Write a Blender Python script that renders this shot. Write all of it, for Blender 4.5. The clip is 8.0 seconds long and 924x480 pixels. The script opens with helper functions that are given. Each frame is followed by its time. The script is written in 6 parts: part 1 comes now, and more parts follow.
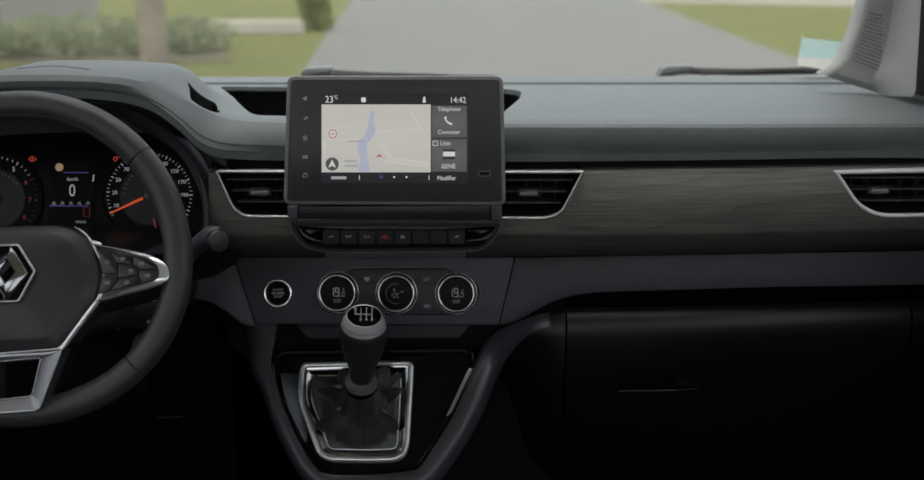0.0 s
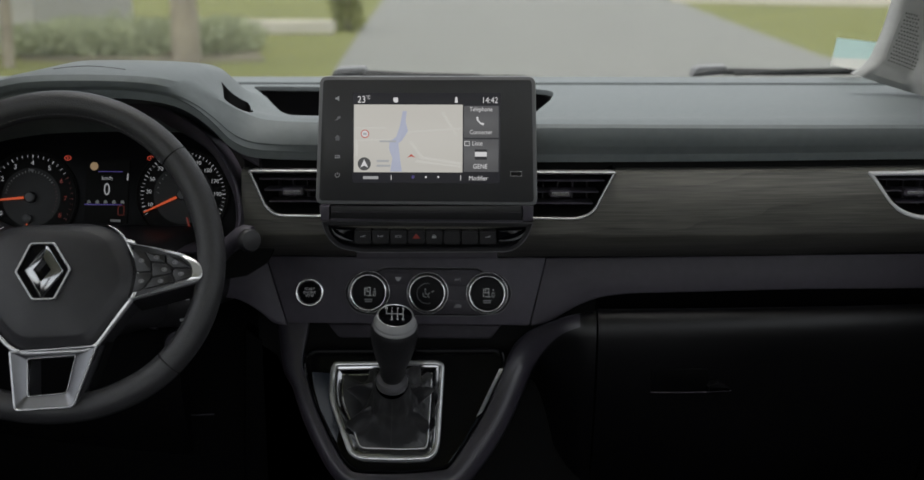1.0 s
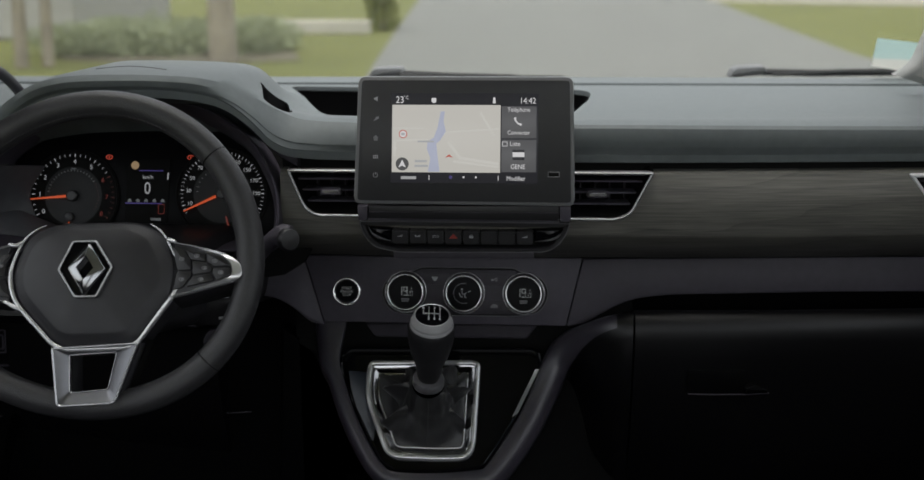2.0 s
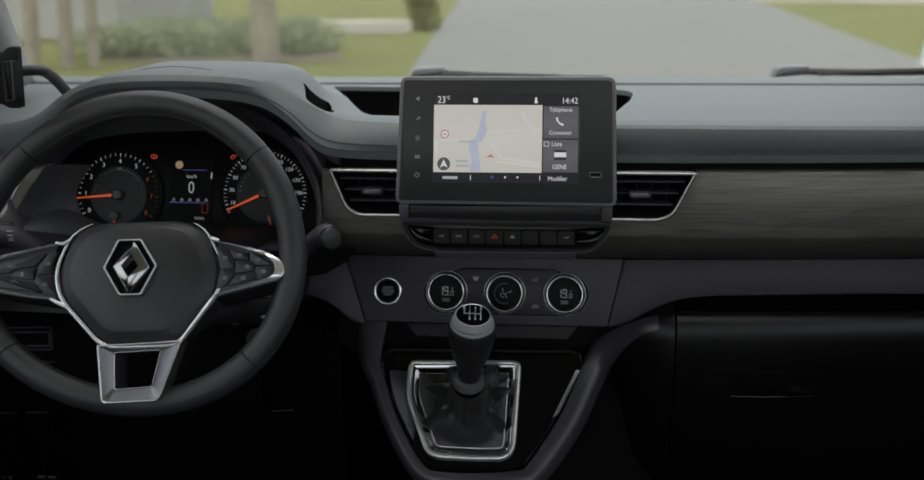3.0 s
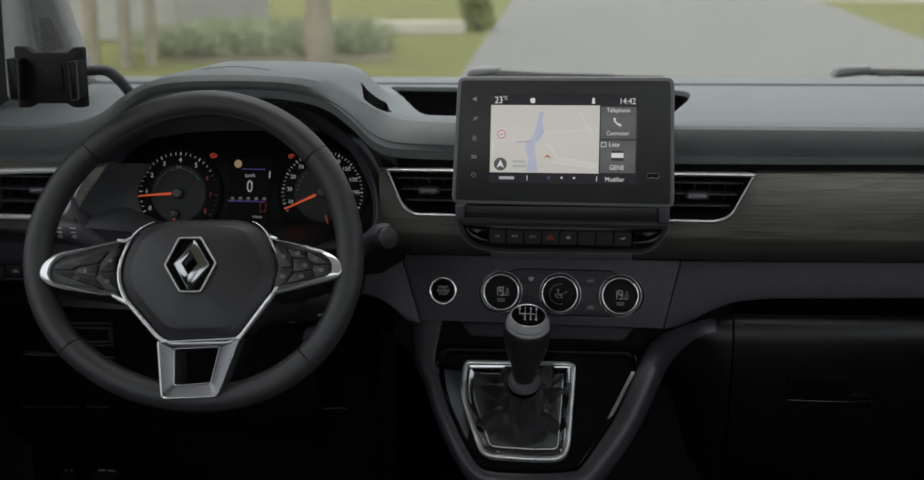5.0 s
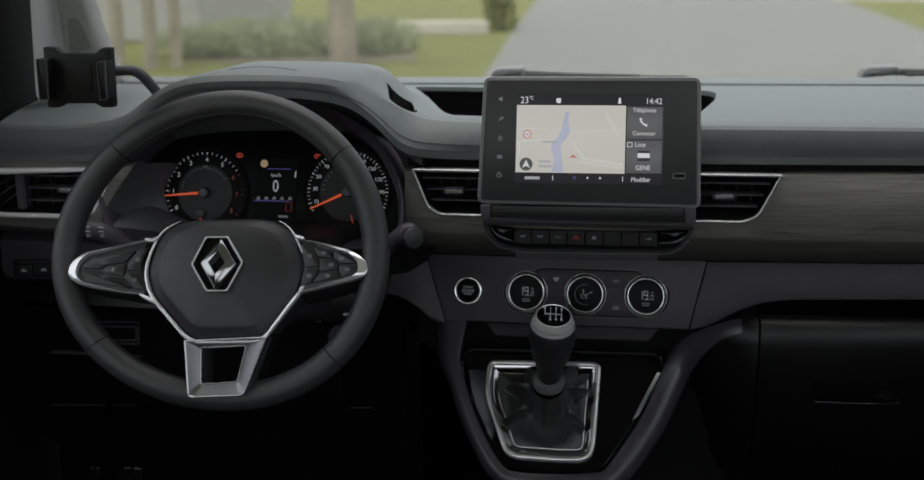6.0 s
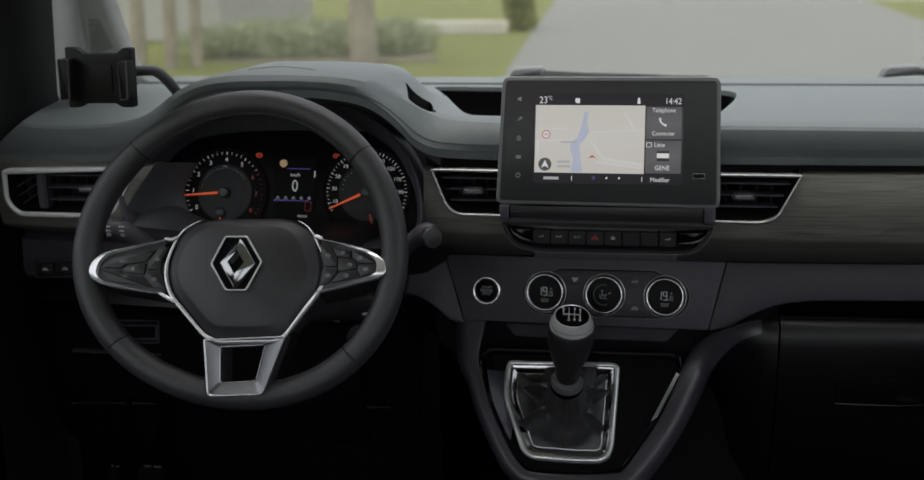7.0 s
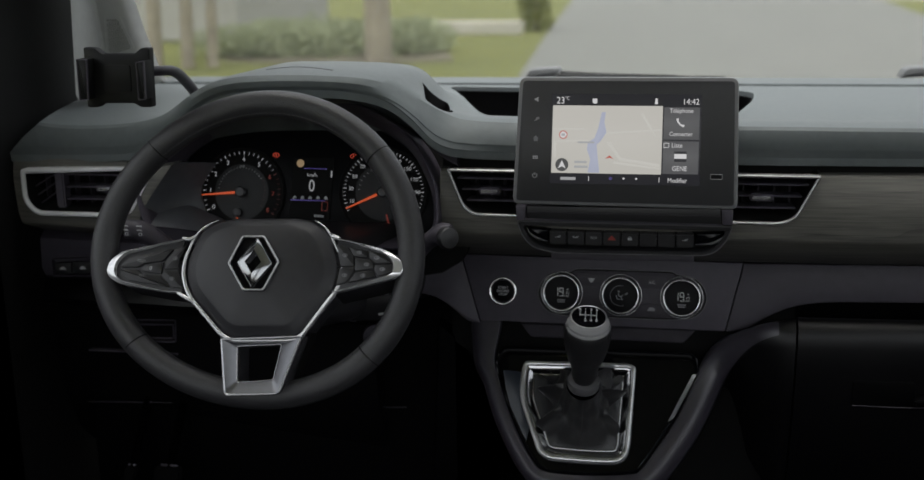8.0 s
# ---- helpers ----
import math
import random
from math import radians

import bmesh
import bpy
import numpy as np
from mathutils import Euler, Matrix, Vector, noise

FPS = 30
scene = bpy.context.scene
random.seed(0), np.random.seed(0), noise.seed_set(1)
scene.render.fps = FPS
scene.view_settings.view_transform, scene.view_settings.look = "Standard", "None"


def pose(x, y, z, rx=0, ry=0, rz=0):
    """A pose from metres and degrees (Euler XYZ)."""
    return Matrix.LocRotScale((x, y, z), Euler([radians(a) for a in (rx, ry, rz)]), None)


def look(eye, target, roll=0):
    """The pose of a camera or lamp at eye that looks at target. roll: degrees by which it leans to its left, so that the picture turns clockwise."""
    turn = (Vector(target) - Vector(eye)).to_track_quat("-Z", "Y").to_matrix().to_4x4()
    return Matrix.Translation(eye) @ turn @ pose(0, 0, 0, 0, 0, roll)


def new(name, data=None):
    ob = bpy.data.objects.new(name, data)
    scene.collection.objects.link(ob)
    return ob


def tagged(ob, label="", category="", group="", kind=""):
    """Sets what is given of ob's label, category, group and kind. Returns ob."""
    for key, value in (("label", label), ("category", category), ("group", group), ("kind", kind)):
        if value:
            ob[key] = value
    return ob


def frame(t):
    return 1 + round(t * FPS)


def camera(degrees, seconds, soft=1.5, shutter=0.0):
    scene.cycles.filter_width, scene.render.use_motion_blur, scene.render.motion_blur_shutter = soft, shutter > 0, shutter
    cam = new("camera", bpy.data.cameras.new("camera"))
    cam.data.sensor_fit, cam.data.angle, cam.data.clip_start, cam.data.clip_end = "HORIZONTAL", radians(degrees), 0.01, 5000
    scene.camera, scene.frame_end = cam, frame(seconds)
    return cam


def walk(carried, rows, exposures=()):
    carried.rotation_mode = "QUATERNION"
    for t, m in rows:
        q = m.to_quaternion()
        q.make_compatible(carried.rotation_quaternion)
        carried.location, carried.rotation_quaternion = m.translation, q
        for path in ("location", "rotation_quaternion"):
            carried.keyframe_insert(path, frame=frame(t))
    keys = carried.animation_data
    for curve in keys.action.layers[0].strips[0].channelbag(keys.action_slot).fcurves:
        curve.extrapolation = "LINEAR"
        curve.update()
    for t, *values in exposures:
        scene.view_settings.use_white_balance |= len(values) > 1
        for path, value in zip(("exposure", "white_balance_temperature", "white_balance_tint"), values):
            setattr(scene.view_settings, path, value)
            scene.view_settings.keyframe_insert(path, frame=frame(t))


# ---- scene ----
# ---- camera ----
cam = camera(43.57, 8.0)
cam.data.dof.use_dof = True
cam.data.dof.focus_distance = 1.27
cam.data.dof.aperture_fstop = 5.0
PATH = [
    (0, -0.0000, -0.0000, 1.3500, 76.000, -0.000, 0.000),
    (0.5, -0.0003, 0.0002, 1.3504, 75.993, 0.044, 0.739),
    (1, -0.0016, -0.0003, 1.3503, 76.000, 0.097, 1.504),
    (2.5, -0.0063, -0.0034, 1.3514, 76.003, 0.324, 4.186),
    (3, -0.0066, -0.0029, 1.3512, 76.011, 0.467, 5.180),
    (3.5, -0.0082, -0.0036, 1.3513, 76.021, 0.510, 5.854),
    (4, -0.0089, -0.0038, 1.3512, 76.030, 0.599, 6.534),
    (4.5, -0.0094, -0.0041, 1.3514, 76.037, 0.627, 7.180),
    (6, -0.0147, -0.0055, 1.3513, 76.070, 0.811, 8.871),
    (6.5, -0.0132, -0.0053, 1.3515, 76.073, 0.836, 9.410),
    (7, -0.0138, -0.0052, 1.3515, 76.074, 0.925, 9.836),
    (7.5, -0.0141, -0.0055, 1.3513, 76.094, 0.940, 10.248),
    (8, -0.0160, -0.0053, 1.3515, 76.098, 0.951, 10.578),
]
walk(cam, [(t, pose(*row)) for t, *row in PATH])

# ---- light ----
world = bpy.data.worlds.new("world")
scene.world = world
world.use_nodes = True
_wn = world.node_tree.nodes
sky = _wn.new("ShaderNodeTexSky")
sky.sky_type = "NISHITA"
sky.sun_disc = False
sky.sun_elevation = radians(82)
sky.sun_rotation = radians(219)
sky.dust_density = 4.0
haze = _wn.new("ShaderNodeHueSaturation")
haze.inputs["Saturation"].default_value = 0.24
world.node_tree.links.new(sky.outputs[0], haze.inputs["Color"])
world.node_tree.links.new(haze.outputs[0], _wn["Background"].inputs[0])
_wn["Background"].inputs[1].default_value = 0.15
sun = new("sun", bpy.data.lights.new("sun", "SUN"))
sun.data.energy = 0.25
sun.data.angle = radians(50)
sun.data.color = (1.0, 0.965, 0.92)
sun.matrix_world = look((-2, -2.5, 22), (0, 0, 0))
scene.view_settings.exposure = 1.56


# ---- helpers ----
def facing(x, y, z, lean=0.0, yaw=0.0):
    """A frame on a panel: x right, y up along the panel, z out towards the seats."""
    return pose(x, y, z, 90 - lean, 0, yaw)


def part(name, bm, material, parent=None, label="", smooth=True):
    bmesh.ops.recalc_face_normals(bm, faces=bm.faces)
    me = bpy.data.meshes.new(name)
    bm.to_mesh(me)
    bm.free()
    me.materials.append(material)
    if smooth:
        for f in me.polygons:
            f.use_smooth = True
        me.set_sharp_from_angle(angle=radians(38))
    ob = new(name, me)
    ob.parent = parent
    if label:
        ob["label"] = label
    return ob


def thing(name, label, category, kind="", group=""):
    return tagged(new(name), label, category, group, kind)


def offset(poly, o):
    """A polygon's copy moved inwards by o; the polygon may turn either way."""
    n = len(poly)
    area = sum(poly[i][0] * poly[(i + 1) % n][1] - poly[(i + 1) % n][0] * poly[i][1] for i in range(n))
    s = 1 if area > 0 else -1
    res = []
    for i in range(n):
        a, b, c = (Vector(poly[j % n][:2]) for j in (i - 1, i, i + 1))
        d1, d2 = (b - a).normalized(), (c - b).normalized()
        n1, n2 = Vector((-d1.y, d1.x)) * s, Vector((-d2.y, d2.x)) * s
        m = n1 + n2
        m = m / max(m.dot(m) / 2, 0.35)
        q = b + m * o
        res.append((q.x, q.y))
    return res


def rounded(poly, r, k=5):
    """A polygon with its corners rounded by r (one number, or one for each corner)."""
    n, res = len(poly), []
    for i in range(n):
        a, b, c = (Vector(poly[j % n][:2]) for j in (i - 1, i, i + 1))
        ri = r[i] if isinstance(r, (list, tuple)) else r
        ri = min(ri, (a - b).length * 0.48, (c - b).length * 0.48)
        if ri < 1e-5:
            res.append((b.x, b.y))
            continue
        p, q = b + (a - b).normalized() * ri, b + (c - b).normalized() * ri
        for j in range(k + 1):
            t = j / k
            w = p * (1 - t) ** 2 + b * 2 * t * (1 - t) + q * t * t
            res.append((w.x, w.y))
    return res


def circle(r, cx=0.0, cy=0.0, n=40, ry=None):
    return [(cx + r * math.cos(2 * math.pi * i / n), cy + (ry or r) * math.sin(2 * math.pi * i / n)) for i in range(n)]


def rect(x0, y0, x1, y1):
    return [(x0, y0), (x1, y0), (x1, y1), (x0, y1)]


def band(bm, poly, profile, m, cap0=False, cap1=True, closed=False):
    """Rings of a polygon at (inset, height) pairs, joined one to the next."""
    rings = []
    for o, h in profile:
        pts = offset(poly, o) if abs(o) > 1e-7 else poly
        rings.append([bm.verts.new(m @ Vector((x, y, h))) for x, y in pts])
    if closed:
        rings.append(rings[0])
    for a, b in zip(rings, rings[1:]):
        n = len(a)
        for i in range(n):
            bm.faces.new((a[i], a[(i + 1) % n], b[(i + 1) % n], b[i]))
    if cap0:
        bm.faces.new(rings[0][::-1])
    if cap1:
        bm.faces.new(rings[-1])
    return bm


def dome(poly, levels, m, c):
    """Rings of a polygon shrunk towards c: (scale, height) pairs."""
    bm = bmesh.new()
    rings = [[bm.verts.new(m @ Vector((c[0] + (x - c[0]) * k, c[1] + (y - c[1]) * k, h))) for x, y in poly] for k, h in levels]
    for a, b in zip(rings, rings[1:]):
        for i in range(len(a)):
            bm.faces.new((a[i], a[(i + 1) % len(a)], b[(i + 1) % len(a)], b[i]))
    bm.faces.new(rings[0][::-1])
    bm.faces.new(rings[-1])
    return bm


def slab(poly, m, h0, h1, b=0.0008):
    """A plate with a softened front edge."""
    return band(bmesh.new(), poly, [(0, h0), (0, h1 - b), (b * 0.3, h1 - b * 0.3), (b, h1)], m, True, True)


def frame_ring(poly, m, w, h0, h1, b=0.0006):
    """A frame of width w that runs inside the polygon."""
    return band(bmesh.new(), poly, [(0, h0), (0, h1 - b), (b, h1), (w - b, h1), (w, h1 - b), (w, h0)], m, False, False, True)


def bead(poly, m, w, h0, h1):
    """A frame of half-round section, w wide, standing from h0 up to h1."""
    prof = [(0, h0)] + [(w * 0.5 * (1 - math.cos(math.pi * k / 8)), h1 - w * 0.45 * (1 - math.sin(math.pi * k / 8))) for k in range(9)] + [(w, h0)]
    return band(bmesh.new(), poly, prof, m, False, False, True)


def lathe(profile, m, n=40, bm=None):
    """A turned body from (radius, height) pairs."""
    bm = bm or bmesh.new()
    rings = []
    for r, h in profile:
        rings.append([bm.verts.new(m @ Vector((r * math.cos(2 * math.pi * i / n), r * math.sin(2 * math.pi * i / n), h))) for i in range(n)])
    for a, b in zip(rings, rings[1:]):
        for i in range(n):
            bm.faces.new((a[i], a[(i + 1) % n], b[(i + 1) % n], b[i]))
    bm.faces.new(rings[0][::-1])
    bm.faces.new(rings[-1])
    return bm


def torus_ring(r0, r1, base, tall, m, n=64):
    """A half-round ring between two radii."""
    c, w = (r0 + r1) / 2, (r0 - r1) / 2
    prof = [(r0, base - 0.008)] + [(c + w * math.cos(math.pi * k / 10), base + tall * math.sin(math.pi * k / 10)) for k in range(11)] + [(r1, base - 0.004)]
    return lathe(prof, m, n)


def smoothline(pts, k=6, closed=False):
    """Points on a smooth line through the given ones."""
    pts = [Vector(p) for p in pts]
    n, res = len(pts), []
    for i in range(n if closed else n - 1):
        a, b, c, d = ((pts[(i + j) % n] if closed else pts[min(max(i + j, 0), n - 1)]) for j in (-1, 0, 1, 2))
        for j in range(k):
            t = j / k
            res.append(0.5 * (2 * b + (c - a) * t + (2 * a - 5 * b + 4 * c - d) * t * t + (3 * b - a - 3 * c + d) * t ** 3))
    if not closed:
        res.append(pts[-1])
    return res


def sweep(path, radius, n=14, closed=False, flat=1.0, bm=None):
    """A tube along a line; radius is a number or one for each point; flat squeezes it along its second axis."""
    bm = bm or bmesh.new()
    path = [Vector(p) for p in path]
    rings, up = [], None
    for i, p in enumerate(path):
        a = path[i - 1] if (i or closed) else p
        c = path[(i + 1) % len(path)] if (closed or i < len(path) - 1) else p
        d = (c - a).normalized()
        if up is None:
            up = d.orthogonal().normalized()
        up = (up - d * up.dot(d)).normalized()
        side = d.cross(up)
        r = radius[i] if isinstance(radius, (list, tuple)) else radius
        rings.append([bm.verts.new(p + up * r * math.cos(2 * math.pi * j / n) + side * r * flat * math.sin(2 * math.pi * j / n)) for j in range(n)])
    pairs = list(zip(rings, rings[1:])) + ([(rings[-1], rings[0])] if closed else [])
    for a, b in pairs:
        for j in range(n):
            bm.faces.new((a[j], a[(j + 1) % n], b[(j + 1) % n], b[j]))
    if not closed:
        bm.faces.new(rings[0][::-1])
        bm.faces.new(rings[-1])
    return bm


def loft(sections, bm=None, caps=True):
    """A closed body through sections of equal count, each a closed ring."""
    bm = bm or bmesh.new()
    rings = [[bm.verts.new(p) for p in s] for s in sections]
    for a, b in zip(rings, rings[1:]):
        n = len(a)
        for j in range(n):
            bm.faces.new((a[j], a[(j + 1) % n], b[(j + 1) % n], b[j]))
    if caps:
        bm.faces.new(rings[0][::-1])
        bm.faces.new(rings[-1])
    return bm


def box(bm, lo, hi, m=Matrix()):
    vs = [bm.verts.new(m @ Vector((x, y, z))) for z in (lo[2], hi[2]) for y in (lo[1], hi[1]) for x in (lo[0], hi[0])]
    for q in ((0, 2, 3, 1), (4, 5, 7, 6), (0, 1, 5, 4), (2, 6, 7, 3), (0, 4, 6, 2), (1, 3, 7, 5)):
        bm.faces.new([vs[i] for i in q])
    return bm


def rbox(lo, hi, r=0.003, m=Matrix(), seg=2):
    bm = box(bmesh.new(), lo, hi)
    bmesh.ops.bevel(bm, geom=bm.edges[:], offset=r, segments=seg, affect="EDGES")
    bm.transform(m)
    return bm


def carve(ob, bms):
    """Takes closed bodies away from an object's mesh."""
    tools = []
    for bm in bms:
        bmesh.ops.recalc_face_normals(bm, faces=bm.faces)
        me = bpy.data.meshes.new("tool")
        bm.to_mesh(me)
        bm.free()
        t = new("tool", me)
        mod = ob.modifiers.new("carve", "BOOLEAN")
        mod.operation, mod.solver, mod.object, mod.use_self = "DIFFERENCE", "EXACT", t, True
        tools.append(t)
    deps = bpy.context.evaluated_depsgraph_get()
    me = bpy.data.meshes.new_from_object(ob.evaluated_get(deps))
    ob.modifiers.clear()
    ob.data = me
    for t in tools:
        bpy.data.objects.remove(t)
    return ob


def letters(name, words, size, m, material, parent, align="CENTER", depth=0.00015):
    cu = bpy.data.curves.new(name, "FONT")
    cu.body, cu.size, cu.extrude, cu.align_x, cu.align_y = words, size, depth, align, "CENTER"
    cu.resolution_u = 3
    tmp = new(name, cu)
    me = bpy.data.meshes.new_from_object(tmp.evaluated_get(bpy.context.evaluated_depsgraph_get()))
    bpy.data.objects.remove(tmp)
    me.transform(m)
    me.materials.clear()
    me.materials.append(material)
    ob = new(name, me)
    ob.parent = parent
    return ob


def at(m, x, y, h=0.0, turn=0.0):
    return m @ pose(x, y, h, 0, 0, turn)


def bow(x):
    """How far the dashboard curves away towards its ends."""
    return 0.09 * (x + 0.08) ** 2


# ---- materials ----
def surface(name, color, rough=0.5, metal=0.0, var=0.12, scale=(6, 90), bump=0.0, bump_scale=900.0, spec=0.5, second=None, rough_var=0.08, coat=0.0):
    """Colour and gloss that vary at two scales, with a fine grain."""
    mat = bpy.data.materials.new(name)
    mat.use_nodes = True
    nt = mat.node_tree
    bsdf = nt.nodes["Principled BSDF"]
    co = nt.nodes.new("ShaderNodeTexCoord")
    big, small = nt.nodes.new("ShaderNodeTexNoise"), nt.nodes.new("ShaderNodeTexNoise")
    big.inputs["Scale"].default_value, small.inputs["Scale"].default_value = scale
    big.inputs["Detail"].default_value, small.inputs["Detail"].default_value = 3, 3
    add = nt.nodes.new("ShaderNodeMath")
    add.operation = "ADD"
    ramp = nt.nodes.new("ShaderNodeMapRange")
    ramp.inputs["From Min"].default_value, ramp.inputs["From Max"].default_value = 0.7, 1.3
    mix = nt.nodes.new("ShaderNodeMix")
    mix.data_type = "RGBA"
    lo = second or tuple(c * (1 - var) for c in color)
    hi = color if second else tuple(c * (1 + var) for c in color)
    mix.inputs["A"].default_value, mix.inputs["B"].default_value = (*lo, 1), (*hi, 1)
    rr = nt.nodes.new("ShaderNodeMapRange")
    rr.inputs["To Min"].default_value, rr.inputs["To Max"].default_value = max(rough - rough_var, 0.01), min(rough + rough_var, 1)
    ln = nt.links.new
    for n in (big, small):
        ln(co.outputs["Object"], n.inputs["Vector"])
    ln(big.outputs["Fac"], add.inputs[0])
    ln(small.outputs["Fac"], add.inputs[1])
    ln(add.outputs[0], ramp.inputs["Value"])
    ln(ramp.outputs[0], mix.inputs["Factor"])
    ln(mix.outputs["Result"], bsdf.inputs["Base Color"])
    ln(big.outputs["Fac"], rr.inputs["Value"])
    ln(rr.outputs[0], bsdf.inputs["Roughness"])
    bsdf.inputs["Metallic"].default_value = metal
    bsdf.inputs["Specular IOR Level"].default_value = spec
    bsdf.inputs["Coat Weight"].default_value = coat
    bsdf.inputs["Coat Roughness"].default_value = 0.04
    if bump:
        grain, bp = nt.nodes.new("ShaderNodeTexVoronoi"), nt.nodes.new("ShaderNodeBump")
        grain.inputs["Scale"].default_value = bump_scale
        bp.inputs["Strength"].default_value, bp.inputs["Distance"].default_value = bump, 0.0006
        ln(co.outputs["Object"], grain.inputs["Vector"])
        ln(grain.outputs["Distance"], bp.inputs["Height"])
        ln(bp.outputs[0], bsdf.inputs["Normal"])
    return mat


def glow(name, color, strength):
    mat = bpy.data.materials.new(name)
    mat.use_nodes = True
    b = mat.node_tree.nodes["Principled BSDF"]
    b.inputs["Base Color"].default_value = (*[c * 0.05 for c in color], 1)
    b.inputs["Roughness"].default_value = 0.3
    b.inputs["Emission Color"].default_value = (*color, 1)
    b.inputs["Emission Strength"].default_value = strength
    return mat


def wood_film():
    """Grey-brown open-pored wood with long fine grain along the dashboard."""
    mat = surface("grey_wood", (0.11, 0.105, 0.085), 0.46, spec=0.4)
    nt = mat.node_tree
    ln = nt.links.new
    bsdf = nt.nodes["Principled BSDF"]
    co = nt.nodes.new("ShaderNodeTexCoord")

    def stretched(scale):
        mp = nt.nodes.new("ShaderNodeMapping")
        mp.inputs["Scale"].default_value = scale
        ln(co.outputs["Object"], mp.inputs["Vector"])
        return mp.outputs[0]

    def noise_node(vec, scale, detail, distortion):
        n = nt.nodes.new("ShaderNodeTexNoise")
        n.inputs["Scale"].default_value, n.inputs["Detail"].default_value, n.inputs["Distortion"].default_value = scale, detail, distortion
        ln(vec, n.inputs["Vector"])
        return n.outputs["Fac"]

    def maths(op, a, b):
        n = nt.nodes.new("ShaderNodeMath")
        n.operation = op
        for i, v in enumerate((a, b)):
            if isinstance(v, float):
                n.inputs[i].default_value = v
            else:
                ln(v, n.inputs[i])
        return n.outputs[0]

    fibre = noise_node(stretched((16, 40, 560)), 1.0, 6, 0.5)
    streak = noise_node(stretched((4, 12, 120)), 1.0, 4, 1.2)
    cloud = noise_node(stretched((3.5, 6, 16)), 1.0, 3, 0.8)
    wave = nt.nodes.new("ShaderNodeTexWave")
    wave.wave_type, wave.bands_direction, wave.wave_profile = "BANDS", "Z", "SAW"
    wave.inputs["Scale"].default_value, wave.inputs["Distortion"].default_value = 1.0, 11.0
    wave.inputs["Detail"].default_value, wave.inputs["Detail Scale"].default_value = 4, 0.9
    ln(stretched((2.4, 6, 8)), wave.inputs["Vector"])
    ring = maths("MULTIPLY", maths("POWER", wave.outputs["Fac"], 9.0), maths("SUBTRACT", cloud, 0.15))
    total = maths("ADD", maths("MULTIPLY", fibre, 0.40), maths("MULTIPLY", cloud, 0.32))
    total = maths("ADD", total, maths("MULTIPLY", streak, 0.17))
    total = maths("ADD", total, 0.065)
    total = maths("SUBTRACT", total, maths("MULTIPLY", ring, 0.22))
    ramp = nt.nodes.new("ShaderNodeValToRGB")
    ramp.color_ramp.elements[0].position, ramp.color_ramp.elements[0].color = 0.33, (0.062, 0.061, 0.056, 1)
    ramp.color_ramp.elements[1].position, ramp.color_ramp.elements[1].color = 0.66, (0.222, 0.214, 0.186, 1)
    bp = nt.nodes.new("ShaderNodeBump")
    bp.inputs["Strength"].default_value, bp.inputs["Distance"].default_value = 0.3, 0.0005
    ln(total, ramp.inputs["Fac"])
    ln(ramp.outputs[0], bsdf.inputs["Base Color"])
    ln(total, bp.inputs["Height"])
    ln(bp.outputs[0], bsdf.inputs["Normal"])
    return mat


def pane_glass():
    mat = bpy.data.materials.new("windscreen_glass")
    mat.use_nodes = True
    nt = mat.node_tree
    nt.nodes.clear()
    out, mix = nt.nodes.new("ShaderNodeOutputMaterial"), nt.nodes.new("ShaderNodeMixShader")
    tr, gl = nt.nodes.new("ShaderNodeBsdfTransparent"), nt.nodes.new("ShaderNodeBsdfGlossy")
    tr.inputs["Color"].default_value = (0.80, 0.806, 0.796, 1)
    gl.inputs["Roughness"].default_value = 0.02
    mix.inputs[0].default_value = 0.06
    nt.links.new(tr.outputs[0], mix.inputs[1])
    nt.links.new(gl.outputs[0], mix.inputs[2])
    nt.links.new(mix.outputs[0], out.inputs[0])
    return mat


PAD = surface("soft_touch_grey_plastic", (0.146, 0.164, 0.167), 0.55, var=0.08, bump=0.22, bump_scale=1500, spec=0.32)
DARK = surface("black_grained_plastic", (0.044, 0.039, 0.049), 0.5, var=0.15, bump=0.2, bump_scale=1400, spec=0.45)
HUBM = surface("airbag_cover_black", (0.027, 0.0265, 0.0295), 0.38, var=0.12, bump=0.25, bump_scale=1300)
# Footwell and cavity shade is put into this colour, darker than the plastic.
DEEP = surface("shade_black_plastic", (0.0018, 0.0018, 0.0021), 0.55, var=0.2, bump=0.2, bump_scale=1400, spec=0.06)
# Shade under the dashboard is put into this near-black colour.
LOWER = surface("lower_plastic_in_shade", (0.0018, 0.0017, 0.0022), 0.40, var=0.2, bump=0.06, bump_scale=1400, spec=0.42)
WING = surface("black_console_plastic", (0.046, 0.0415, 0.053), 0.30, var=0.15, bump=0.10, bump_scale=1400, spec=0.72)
GREYFACE = surface("gauge_grey", (0.020, 0.0205, 0.022), 0.5, var=0.08, spec=0.3)
MID = surface("charcoal_plastic", (0.068, 0.0605, 0.078), 0.5, var=0.12, bump=0.18, bump_scale=1500)
# The fascia's charcoal, darkened for light falling off towards the passenger side.
PANEL = surface("dimmed_charcoal_plastic", (0.051, 0.0445, 0.058), 0.5, var=0.12, bump=0.18, bump_scale=1500)
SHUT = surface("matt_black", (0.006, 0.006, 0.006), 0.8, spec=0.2)
